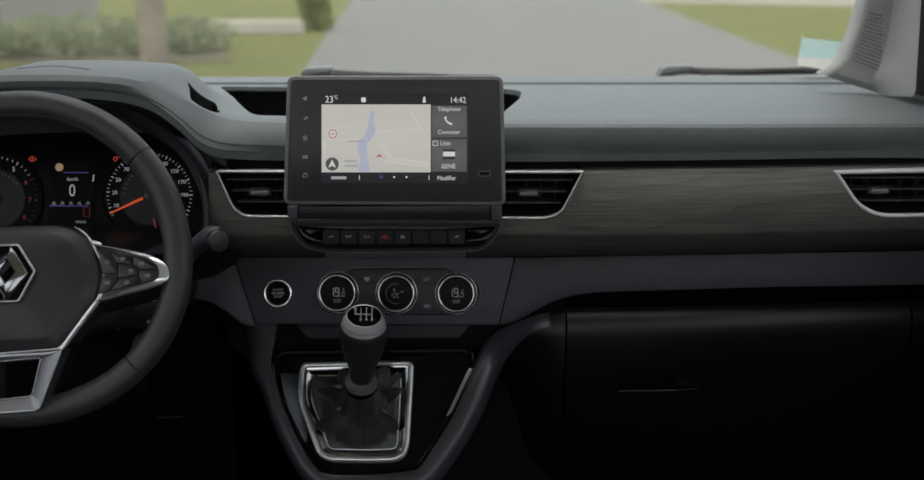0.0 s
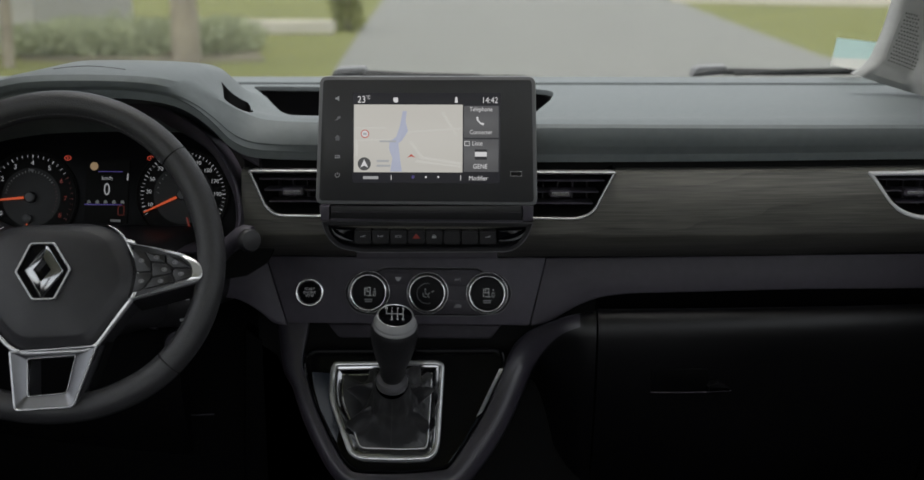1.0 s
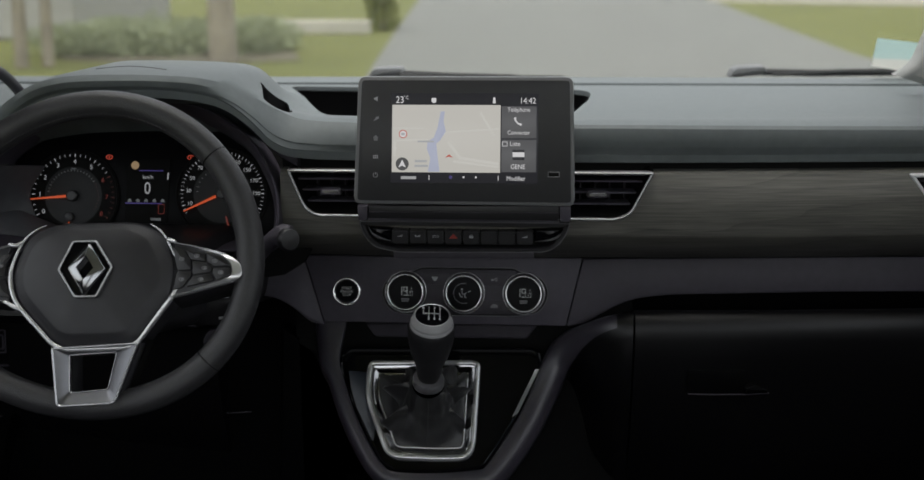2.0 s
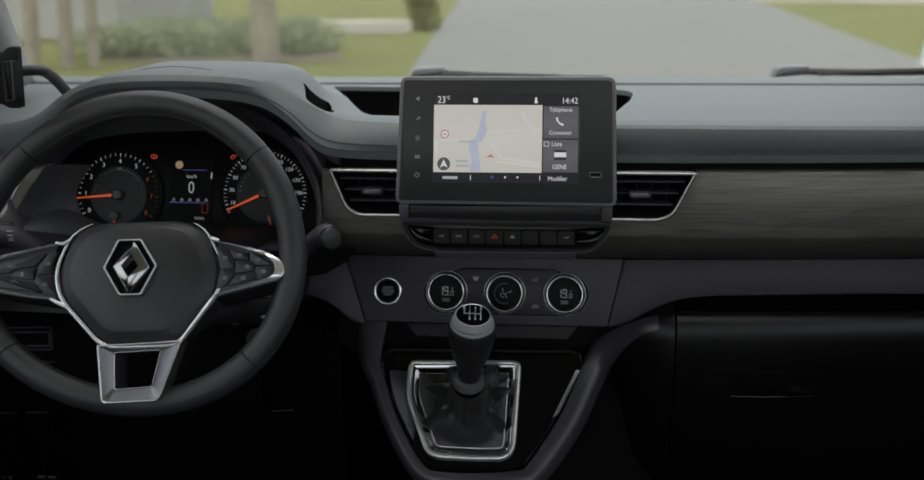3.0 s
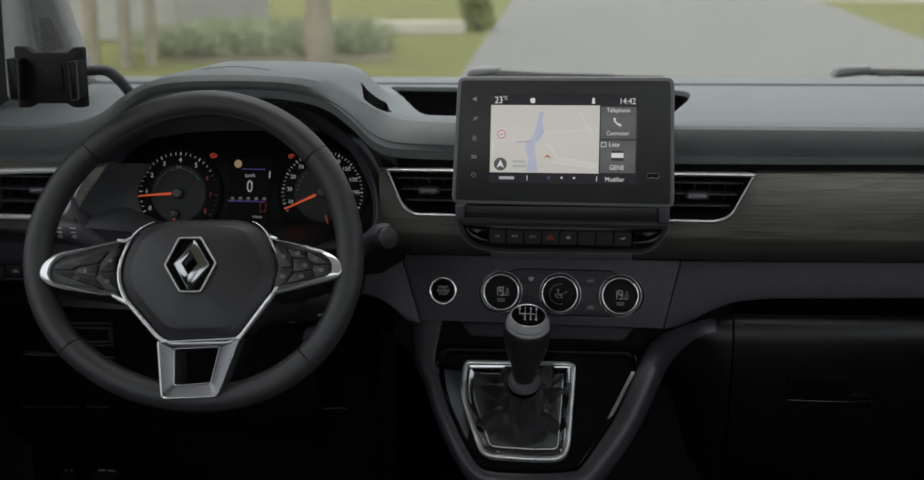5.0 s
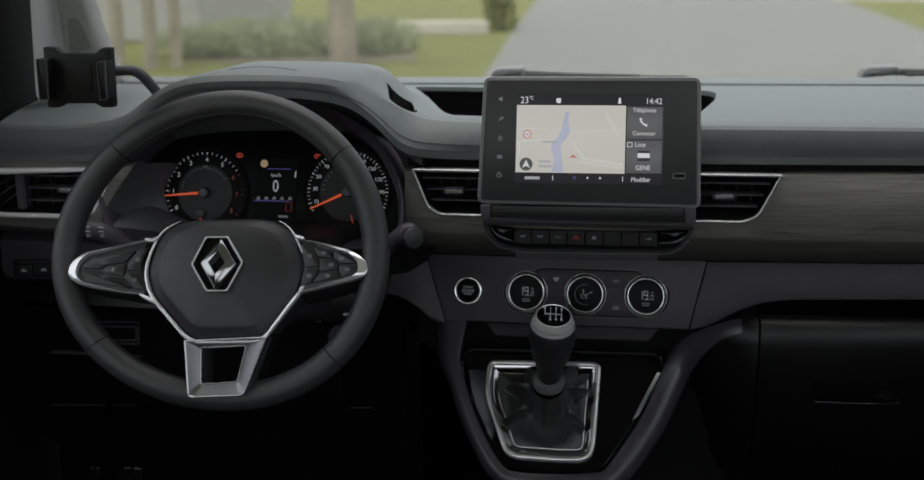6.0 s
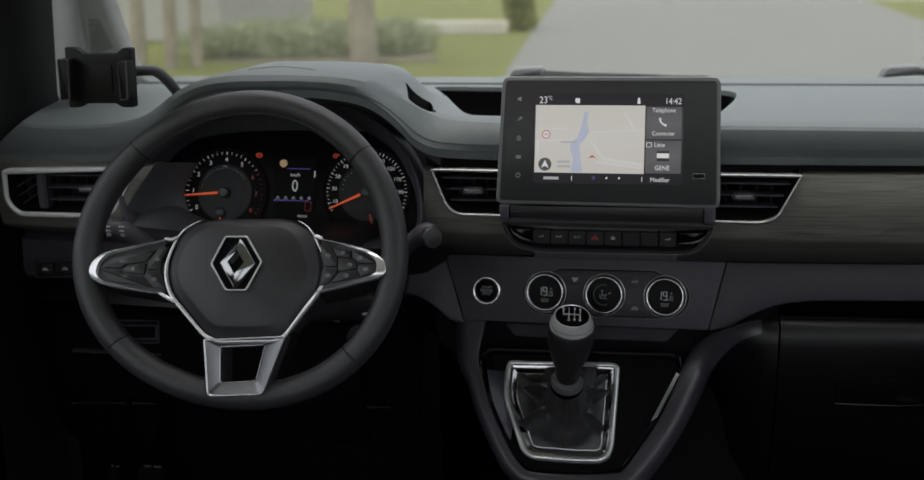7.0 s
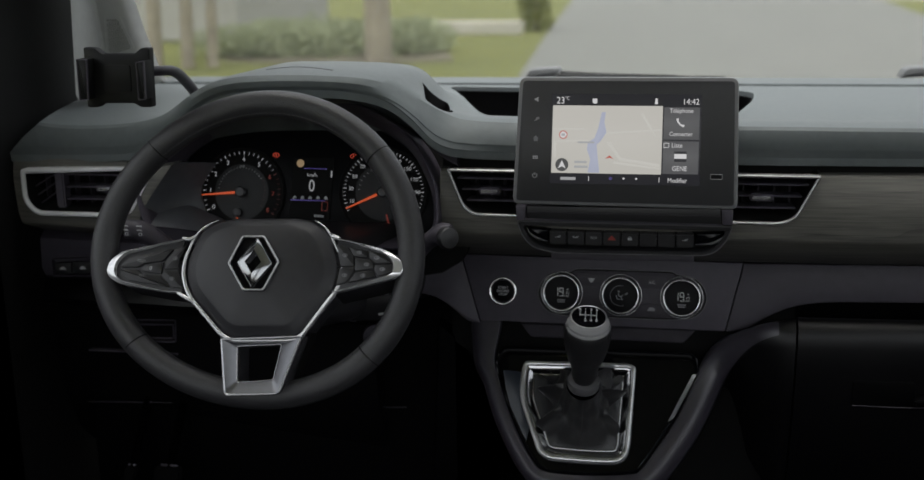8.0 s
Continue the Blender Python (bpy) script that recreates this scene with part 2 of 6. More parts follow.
GLOSS = surface("piano_black", (0.004, 0.004, 0.005), 0.06, var=0.05, rough_var=0.02, spec=0.22)
# Blue-grey base colour stands in for sky mirrored in the facets.
FACET = surface("sky_tinted_piano_black", (0.015, 0.021, 0.032), 0.20, var=0.05, rough_var=0.02, spec=0.5)
COWL = surface("charcoal_hood_plastic", (0.092, 0.095, 0.104), 0.5, var=0.12, bump=0.18, bump_scale=1500)
# Pale grey stands in for edge highlights; only the lever collar is plain grey.
BORDER = surface("highlight_and_collar_grey", (0.13, 0.128, 0.135), 0.4, var=0.1)
SWITCH = surface("black_switch_plastic", (0.016, 0.0155, 0.017), 0.36, var=0.08, rough_var=0.04)
BEZEL = surface("screen_bezel_black", (0.030, 0.030, 0.032), 0.38, var=0.06, rough_var=0.04)
EDGE = surface("screen_edge_grey", (0.16,0.162,0.166), 0.4, var=0.06)
KNOBSKIN = surface("black_knob_leather", (0.020, 0.0196, 0.021), 0.42, spec=0.45, var=0.16, bump=0.45, bump_scale=850, scale=(18, 260))
LEATHER = surface("black_leather", (0.035, 0.0345, 0.0365), 0.36, spec=0.5, var=0.16, bump=0.45, bump_scale=850, scale=(18, 260))
GAITER = surface("soft_black_leather", (0.025, 0.0245, 0.026), 0.34, spec=0.75, var=0.2, bump=0.4, bump_scale=700, scale=(18, 200))
CHROME = surface("satin_chrome", (0.54, 0.54, 0.55), 0.20, 0.75, var=0.04, rough_var=0.05)
BRIGHT = surface("bright_chrome", (0.48, 0.48, 0.49), 0.12, 1.0, var=0.03, rough_var=0.03)
SATIN = surface("satin_grey_metal", (0.24, 0.24, 0.255), 0.32, 0.85, var=0.06)
FACE = surface("dial_face_black", (0.005, 0.005, 0.006), 0.35, var=0.05, spec=0.08)
GATECHROME = surface("polished_gate_chrome", (0.82, 0.82, 0.83), 0.16, 0.70, var=0.04, rough_var=0.04)
PODTRIM = surface("satin_trim_and_reflection", (0.84, 0.84, 0.85), 0.20, 0.72, var=0.04, rough_var=0.05)
SILVER = surface("satin_silver_paint", (0.80, 0.80, 0.81), 0.35, 0.2, var=0.04, rough_var=0.05)
KNOBRING = surface("polished_silver", (0.92, 0.92, 0.92), 0.17, 0.62, var=0.04, rough_var=0.04)
RINGS = surface("bright_ring_chrome", (0.92, 0.92, 0.92), 0.12, 1.0, var=0.05, rough_var=0.04)
WOOD = wood_film()
TRIM = surface("light_grey_trim", (0.335, 0.339, 0.327), 0.7, var=0.06, bump=0.15, bump_scale=1200)
LINER = surface("pale_headlining", (0.70, 0.70, 0.68), 0.95, var=0.08, bump=0.3, bump_scale=700)
# Carpet blackened for footwell shade; the pedal arms share it.
CARPET = surface("footwell_shade_black", (0.0012, 0.0012, 0.0013), 0.95, var=0.3, bump=0.6, bump_scale=500, spec=0.0)
RUBBER = surface("black_rubber", (0.0045, 0.0045, 0.005), 0.6, var=0.2, spec=0.3)
THREAD = surface("grey_thread", (0.085, 0.085, 0.085), 0.8)
GLASS = pane_glass()
INK = glow("white_marking", (0.85, 0.87, 0.90), 0.088)
DIMINK = surface("grey_marking", (0.45, 0.46, 0.47), 0.6)
LABELINK = surface("pale_marking", (0.7, 0.7, 0.71), 0.6)
FAINT = surface("faint_marking", (0.22, 0.22, 0.23), 0.6)
ORANGE = glow("orange_needle", (1.0, 0.14, 0.035), 0.138)
WARN = glow("red_warning_lamp", (0.95, 0.10, 0.05), 0.111)
RED = glow("red_marking", (0.85, 0.08, 0.04), 0.0311)
DIMRED = glow("dim_red_marking", (0.7, 0.08, 0.05), 0.0124)
AMBER = glow("amber_lamp", (0.80, 0.55, 0.30), 0.0899)
VIOLET = glow("violet_light", (0.20, 0.14, 0.70), 0.0519)
MAP = glow("map_paper", (0.66, 0.64, 0.59), 0.235)
ROADLINE = glow("map_road", (0.70, 0.685, 0.635), 0.235)
RIVER = glow("map_river", (0.50, 0.53, 0.66), 0.235)
MAPTEXT = glow("map_lettering", (0.52, 0.53, 0.54), 0.207)
LCD = glow("screen_dark", (0.020, 0.020, 0.024), 0.277)
TILE = glow("screen_tile", (0.11, 0.11, 0.115), 0.249)
FIGURES = glow("dial_figures", (0.75, 0.80, 0.80), 0.0692)
BARS = glow("screen_bars", (0.42, 0.42, 0.43), 0.235)
LCDINK = glow("screen_lettering", (0.80, 0.79, 0.80), 0.235)
SCREENRED = glow("screen_red", (0.75, 0.14, 0.10), 0.18)

# ---- cabin shell ----
shell_w, shell_e = -0.872, 0.645


def plain(name, lo, hi, mat, label, category, kind="structure", r=0.0):
    bm = rbox(lo, hi, r) if r else box(bmesh.new(), lo, hi)
    return tagged(part(name, bm, mat, None), label, category, "", kind)


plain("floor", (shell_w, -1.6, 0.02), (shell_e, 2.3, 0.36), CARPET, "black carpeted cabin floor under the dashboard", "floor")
plain("ceiling", (shell_w, -1.6, 1.80), (shell_e, 1.15, 1.86), LINER, "pale cloth headlining of the cabin roof", "ceiling")
plain("wall_front", (shell_w, 2.0, 0.36), (shell_e, 2.06, 1.09), SHUT, "black bulkhead behind the dashboard", "wall")
for _side, _x0, _x1 in (("west", shell_w - 0.05, shell_w), ("east", shell_e, shell_e + 0.05)):
    _who = "driver" if _side == "west" else "passenger"
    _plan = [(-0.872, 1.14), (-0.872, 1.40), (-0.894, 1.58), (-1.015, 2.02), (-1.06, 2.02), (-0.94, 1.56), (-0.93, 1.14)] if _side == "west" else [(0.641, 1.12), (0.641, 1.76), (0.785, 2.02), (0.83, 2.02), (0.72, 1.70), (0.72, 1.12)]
    # Black stands in for deep shade; the unseen forward stretch blocks side light.
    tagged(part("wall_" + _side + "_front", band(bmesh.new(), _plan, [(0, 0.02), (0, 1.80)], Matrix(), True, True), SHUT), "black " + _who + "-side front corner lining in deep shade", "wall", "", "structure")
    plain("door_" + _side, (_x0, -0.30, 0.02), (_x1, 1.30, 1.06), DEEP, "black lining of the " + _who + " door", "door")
    plain("wall_" + _side + "_post", (_x0, -0.42, 0.02), (_x1, -0.30, 1.80), SHUT, "black door post behind the " + _who + " seat", "wall")
    plain("wall_" + _side + "_rear", (_x0, -1.6, 0.02), (_x1, -0.42, 1.06), DEEP, "black lining below the rear side window", "wall")
    plain("trim_" + _side, (_x0, -1.6, 1.76), (_x1, 1.30, 1.80), TRIM, "light grey roof rail above the side windows", "trim")
    for _n, _ya, _yb in (("window_" + _side + "_front", -0.30, 1.14 if _side == "west" else 1.12), ("window_" + _side + "_rear", -1.6, -0.42)):
        _w = plain(_n, (_x0 + 0.02, _ya, 1.06), (_x0 + 0.025, _yb, 1.76), GLASS, "clear side window of the cabin", "window")
        _w.visible_shadow = False
plain("wall_rear", (shell_w, -1.65, 0.02), (shell_e, -1.6, 0.95), DARK, "black tailgate lining below the rear window", "wall")

# windscreen, raked back over the dashboard
_bm = bmesh.new()
_base, _head = (1.97, 1.135), (1.15, 1.80)
_q = [(shell_w - 0.14, _base), (shell_e + 0.14, _base), (shell_e, _head), (shell_w, _head)]
_f = [_bm.verts.new((x, y, z)) for x, (y, z) in _q] + [_bm.verts.new((x, y + 0.003, z + 0.004)) for x, (y, z) in _q]
_bm.faces.new(_f[3::-1])
_bm.faces.new(_f[4:])
for _i in range(4):
    _bm.faces.new((_f[_i], _f[(_i + 1) % 4], _f[4 + (_i + 1) % 4], _f[4 + _i]))
windscreen = tagged(part("windscreen", _bm, GLASS), "clear raked windscreen over the dashboard", "windscreen", "", "structure")
windscreen.visible_shadow = False

# ---- dashboard ----
dashboard = thing("dashboard", "grey soft-touch dashboard with grey wood trim and black lower panels", "dashboard")


def pad_sections():
    """Lip top and lip bottom of the padded upper dashboard, from the driver door to the passenger door."""
    return [
        ((-0.8254, 1.345, 1.151), (-0.8737, 1.345, 1.1082), 0.0),
        ((-0.799, 1.343, 1.1485), (-0.8335, 1.345, 1.1088), 0.0),
        ((-0.7499, 1.335, 1.1487), (-0.7537, 1.335, 1.1117), 0.0),
        ((-0.6795, 1.315, 1.156), (-0.6829, 1.315, 1.1184), 0.0),
        ((-0.6233, 1.28, 1.1707), (-0.6219, 1.28, 1.1424), 0.25),
        ((-0.582, 1.25, 1.1937), (-0.5823, 1.25, 1.1718), 0.6),
        ((-0.5432, 1.23, 1.2137), (-0.5446, 1.23, 1.195), 0.9),
        ((-0.5035, 1.22, 1.2228), (-0.5046, 1.22, 1.2064), 1.0),
        ((-0.4552, 1.22, 1.2249), (-0.4561, 1.22, 1.2086), 1.0),
        ((-0.401, 1.22, 1.2243), (-0.4017, 1.22, 1.2088), 1.0),
        ((-0.3557, 1.225, 1.2207), (-0.3563, 1.225, 1.2033), 1.0),
        ((-0.332, 1.262, 1.2076), (-0.3305, 1.24, 1.1905), 0.9),
        ((-0.3095, 1.296, 1.1883), (-0.31, 1.265, 1.1654), 0.45),
        ((-0.2828, 1.317, 1.1693), (-0.2875, 1.285, 1.1375), 0.1),
        ((-0.2247, 1.312, 1.1605), (-0.2236, 1.298, 1.1285), 0.0),
        ((0.0774, 1.3, 1.1612), (0.0778, 1.3, 1.1268), 0.0),
        ((0.3141, 1.314, 1.1588), (0.3158, 1.3141, 1.1264), 0.0),
        ((0.5308, 1.3336, 1.1567), (0.5335, 1.3339, 1.1258), 0.0),
        ((0.644, 1.346, 1.1545), (0.644, 1.346, 1.116), 0.0),
    ]


def build_pad():
    secs = pad_sections()
    tops = smoothline([s[0] for s in secs], 5)
    bots = smoothline([s[1] for s in secs], 5)
    hood = [v.x for v in smoothline([(s[2], 0, 0) for s in secs], 5)]
    for line in (tops, bots):
        for _ in range(3):
            line[1:-1] = [(a + b * 2 + c) / 4 for a, b, c in zip(line, line[1:], line[2:])]
    rings = []
    for a, b, c in zip(tops, bots, hood):
        x = a.x
        flat = 1.1545
        straight = 1 - min(c * 5, 1)
        crown = flat + max(a.z - 0.0005 - flat, 0) * c
        ring = [
            Vector((b.x, b.y + 0.075, b.z - 0.013)),
            Vector((b.x, b.y + 0.012, b.z - 0.0112)),
            Vector((b.x, b.y + 0.0058, b.z - 0.0098)),
            b + Vector((0, 0.0050, -0.0010)),
            b + Vector((0, 0.0042, 0.0000)),
            b.lerp(a, 0.24) + Vector((0, 0.0006 * straight, -0.0010)),
            b.lerp(a, 0.24) + Vector((0, -0.0004 * (1 - straight), 0)),
            b.lerp(a, 0.28) + Vector((0, -0.0004 - 0.0004 * (1 - straight), 0)),
            a.lerp(b, 0.40) + Vector((0, -0.002, 0)),
            a + Vector((0, 0.000, -0.004)),
            a + Vector((0, 0.004, -0.0005)),
            Vector((x, a.y + 0.03, a.z + 0.002 + (crown - a.z) * 0.2)),
            Vector((x, a.y + 0.07, a.z + 0.002 + (crown - a.z) * 0.6)),
            Vector((x, max(1.38, a.y + 0.095), crown + 0.001)),
            Vector((x, 1.465, flat + (crown - flat) * 0.86 + 0.001)),
            Vector((x, 1.53, flat + (crown - flat) * 0.42 + 0.001)),
            Vector((x, 1.60, flat + (crown - flat) * 0.08 + 0.0005)),
            Vector((x, 1.70, flat)),
            Vector((x, 1.768, flat - 0.0010)),
            Vector((x, 1.770, flat - 0.0065)),
            Vector((x, 1.777, flat - 0.0065)),
            Vector((x, 1.778, flat + 0.0012)),
            Vector((x, 1.95, flat - 0.0080)),
            Vector((x, 1.965, flat - 0.026)),
            Vector((x, 1.95, 1.085)),
            Vector((x, 1.46, 1.085)),
        ]
        for v in ring:
            if v.y > 1.5:
                v.x = max(v.x, -0.12 + (v.x + 0.12) * (1 + (v.y - 1.5) * 0.28))
            if v.y > 1.36 and v.x < -0.12 and v.z > 1.09:
                v.x -= (v.y - 1.36) * 0.27 * min((-0.12 - v.x) / 0.7, 1.0) ** 3
        rings.append(ring)
    return loft(rings)


pad = part("upper_pad", build_pad(), PAD, dashboard, "grey soft-touch padded upper dashboard with instrument hood")

# open tray in the top behind the screen, and a slit beside the hood
TRAY = rounded([(-0.3646, 1.7406), (0.0875, 1.702), (0.081, 1.5891), (0.0412, 1.3866), (-0.2087, 1.3866), (-0.2374, 1.3969), (-0.2623, 1.4284), (-0.2986, 1.5318)], [0.02, 0.05, 0.05, 0.02, 0.01, 0.02, 0.02, 0.02])
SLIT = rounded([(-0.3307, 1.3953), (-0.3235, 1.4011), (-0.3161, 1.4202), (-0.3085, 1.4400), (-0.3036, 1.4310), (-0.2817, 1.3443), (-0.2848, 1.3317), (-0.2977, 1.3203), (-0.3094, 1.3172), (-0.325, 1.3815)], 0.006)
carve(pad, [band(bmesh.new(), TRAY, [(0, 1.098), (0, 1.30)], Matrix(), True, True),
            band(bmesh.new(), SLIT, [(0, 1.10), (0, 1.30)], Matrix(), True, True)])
for _f in pad.data.polygons:
    _f.use_smooth = True
pad.data.set_sharp_from_angle(angle=radians(32))
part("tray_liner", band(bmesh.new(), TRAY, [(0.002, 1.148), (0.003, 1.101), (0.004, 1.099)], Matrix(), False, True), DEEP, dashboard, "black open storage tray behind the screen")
# The slit's cut walls are blackened in place of the shade inside it.
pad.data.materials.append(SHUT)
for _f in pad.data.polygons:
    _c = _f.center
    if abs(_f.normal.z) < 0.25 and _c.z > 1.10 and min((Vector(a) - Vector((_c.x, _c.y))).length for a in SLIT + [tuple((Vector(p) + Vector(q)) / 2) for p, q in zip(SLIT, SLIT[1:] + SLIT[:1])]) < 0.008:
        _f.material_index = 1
# black inner lip below the padded hood
_lip = smoothline([(-0.6219, 1.290, 1.1404), (-0.5823, 1.262, 1.1688), (-0.5446, 1.244, 1.1910), (-0.5046, 1.236, 1.2020), (-0.4561, 1.236, 1.2042), (-0.4017, 1.236, 1.2044), (-0.3563, 1.241, 1.1992), (-0.3325, 1.256, 1.1860), (-0.3130, 1.281, 1.1610), (-0.2930, 1.300, 1.1340), (-0.2700, 1.306, 1.1180)], 5)
part("hood_lip", loft([[p + Vector(q) for q in ((0, 0, 0.004), (0, -0.004, -0.004), (0, -0.002, -0.0072), (0, 0.002, -0.0084), (0, 0.05, -0.012), (0, 0.05, 0.004))] for p in _lip]), DARK, dashboard, "black inner lip of the instrument hood")
# fine curved seam on the hood
def on_pad(x, y, lift=0.0):
    hit, place, _, _ = pad.ray_cast((x, y, 1.6), (0, 0, -1))
    return Vector((x, y, place.z + lift))


part("hood_seam", sweep([on_pad(x, y, 0.0002) for x, y, _ in smoothline([(-0.4839, 1.265, 1.2242), (-0.4554, 1.292, 1.2243), (-0.4024, 1.258, 1.2237)], 8)], 0.0006, 6), DARK, dashboard)

for _xa, _xb in ((0.5254, 0.5335), (0.5379, 0.5428)):
    _z = on_pad((_xa + _xb) / 2, 1.352).z
    part("unreadable_lettering", box(bmesh.new(), (_xa, 1.3490, _z - 0.001), (_xb, 1.3530, _z + 0.0003)), FAINT, dashboard)


def trim_sections(x0, x1, n, drop=0.0):
    prof = [(1.330, 1.1075), (1.304, 1.1070), (1.3005, 1.1040), (1.2958, 1.088), (1.2942, 1.074), (1.2950, 1.060), (1.2978, 1.046), (1.3000, 1.0385), (1.3020, 1.0325), (1.3045, 1.0295), (1.309, 1.0265), (1.372, 0.987), (1.42, 0.985), (1.42, 1.1075)]
    res = []
    for i in range(n + 1):
        x = x0 + (x1 - x0) * i / n
        res.append([Vector((x, y + bow(x), z - (drop if z < 1.05 and y < 1.31 else 0.0))) for y, z in prof])
    return res


# Solid black strip that stands in for the shaded gap above the wood.
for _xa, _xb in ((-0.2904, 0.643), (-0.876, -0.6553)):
    part("shadow_gap", loft([[Vector((x, 1.318 + bow(x), 1.100)), Vector((x, 1.316 + bow(x), 1.126)), Vector((x, 1.34 + bow(x), 1.126)), Vector((x, 1.34 + bow(x), 1.100))] for x in [_xa + (_xb - _xa) * i / 16 for i in range(17)]]), SHUT, dashboard, "black strip for the shade under the padded lip")


def vent_shape(kind):
    if kind == "centre_left":
        return rounded([(-0.2817, 1.1091), (-0.1234, 1.1091), (-0.1247, 1.0527), (-0.2501, 1.0534), (-0.2638, 1.0638)], [0.004, 0.004, 0.01, 0.012, 0.015])
    if kind == "centre_right":
        return rounded([(-0.0228, 1.1085), (0.1402, 1.1085), (0.1158, 1.059), (0.099, 1.0513), (-0.023, 1.052)], [0.004, 0.004, 0.015, 0.012, 0.01])
    if kind == "outer_right":
        return rounded([(0.43, 1.1037), (0.6142, 1.1065), (0.6205, 1.0489), (0.4891, 1.0468), (0.4617, 1.0602)], [0.004, 0.01, 0.02, 0.015, 0.015])
    return rounded([(-0.8498, 1.092), (-0.6517, 1.0999), (-0.6989, 1.0365), (-0.7287, 1.0304), (-0.8344, 1.0308), (-0.8506, 1.05)], [0.006, 0.004, 0.01, 0.01, 0.015, 0.01])


VENTS = {"centre_left": 1.296, "centre_right": 1.296, "outer_right": 1.325, "outer_left": 1.334}
wood_e = part("wood_trim", loft(trim_sections(-0.2904, 0.643, 40)), WOOD, dashboard, "grey-brown wood-grain trim strip")
wood_w = part("wood_trim", loft(trim_sections(-0.876, -0.6469, 14, 0.016)), WOOD, dashboard, "grey-brown wood-grain trim strip")


part("wood_trim", slab([(-0.6437, 1.1051), (-0.6599, 1.0791), (-0.6765, 1.0512), (-0.6891, 1.0337), (-0.6696, 1.0366), (-0.660, 1.0562), (-0.6425, 1.0802), (-0.6200, 1.1090)], facing(0, 1.291, 0), -0.03, 0.0, 0.002), WOOD, dashboard, "grey-brown trim end beside the instrument hood")
part("trim_edge", sweep([(-0.6437, 1.2905, 1.1051), (-0.6599, 1.2905, 1.0791), (-0.6765, 1.2905, 1.0512)], [0.0016, 0.0013, 0.0006], 8), SILVER, dashboard, "bright edge of the trim end")


def patch(front, back, thick=0.004, bulge=0.0):
    """A curved panel between two lines of points, with a little thickness."""
    f, g = smoothline(front, 5), smoothline(back, 5)
    n = 8
    sheets = []
    bm = bmesh.new()
    for layer in (0, 1):
        sheets.append([[bm.verts.new(a.lerp(b, k / n) + Vector((0, layer * thick - bulge * math.sin(math.pi * k / n), 0))) for k in range(n + 1)] for a, b in zip(f, g)])
    for g in sheets:
        for a, b in zip(g, g[1:]):
            for k in range(n):
                bm.faces.new((a[k], a[k + 1], b[k + 1], b[k]))
    edge = lambda g: [r[0] for r in g] + g[-1][1:] + [r[-1] for r in g[-2::-1]] + g[0][-2:0:-1]
    a, b = edge(sheets[0]), edge(sheets[1])
    for i in range(len(a)):
        bm.faces.new((a[i], a[(i + 1) % len(a)], b[(i + 1) % len(a)], b[i]))
    return bm


part("cowl_side", patch([(-0.6170, 1.290, 1.1110), (-0.6425, 1.290, 1.0802), (-0.660, 1.290, 1.0562), (-0.6696, 1.290, 1.0366)], [(-0.5900, 1.350, 1.1000), (-0.6110, 1.350, 1.0698), (-0.6090, 1.350, 1.0453), (-0.5960, 1.350, 1.0240)], bulge=-0.006), COWL, dashboard, "charcoal plastic side of the instrument hood")
part("cowl_lip", patch([(-0.6720, 1.283, 1.0358), (-0.6248, 1.283, 1.032), (-0.5867, 1.283, 1.0286), (-0.5411, 1.283, 1.0270)], [(-0.6640, 1.338, 1.0533), (-0.6321, 1.338, 1.0511), (-0.5998, 1.338, 1.0381), (-0.5600, 1.338, 1.0222)], bulge=0.004), COWL, dashboard, "charcoal lip below the gauges")
part("cowl_lip_front", patch([(-0.6720, 1.2832, 1.0350), (-0.6248, 1.2832, 1.0312), (-0.5867, 1.2832, 1.0278), (-0.5411, 1.2832, 1.0262)], [(-0.6650, 1.290, 1.018), (-0.6240, 1.290, 1.014), (-0.5860, 1.290, 1.010), (-0.5411, 1.290, 1.008)]), DARK, dashboard, "black edge below the lip")


def upright(shape, y):
    """Turns (x, z) pairs into a facing frame at the depth y."""
    return [(x, z) for x, z in shape], facing(0, y, 0)


for _k, _y in VENTS.items():
    _s, _m = upright(vent_shape(_k), _y)
    carve(wood_w if _k == "outer_left" else wood_e, [band(bmesh.new(), offset(_s, 0.001), [(0, -0.2), (0, 0.06)], _m, True, True)])
for _w in (wood_e, wood_w):
    for _f in _w.data.polygons:
        _f.use_smooth = True
    _w.data.set_sharp_from_angle(angle=radians(32))


def slatted(shape, z):
    """Where a level line at z enters and leaves the shape."""
    xs = []
    n = len(shape)
    for i in range(n):
        (xa, za), (xb, zb) = shape[i], shape[(i + 1) % n]
        if (za - z) * (zb - z) < 0:
            xs.append(xa + (xb - xa) * (z - za) / (zb - za))
    return (min(xs), max(xs)) if len(xs) > 1 else None


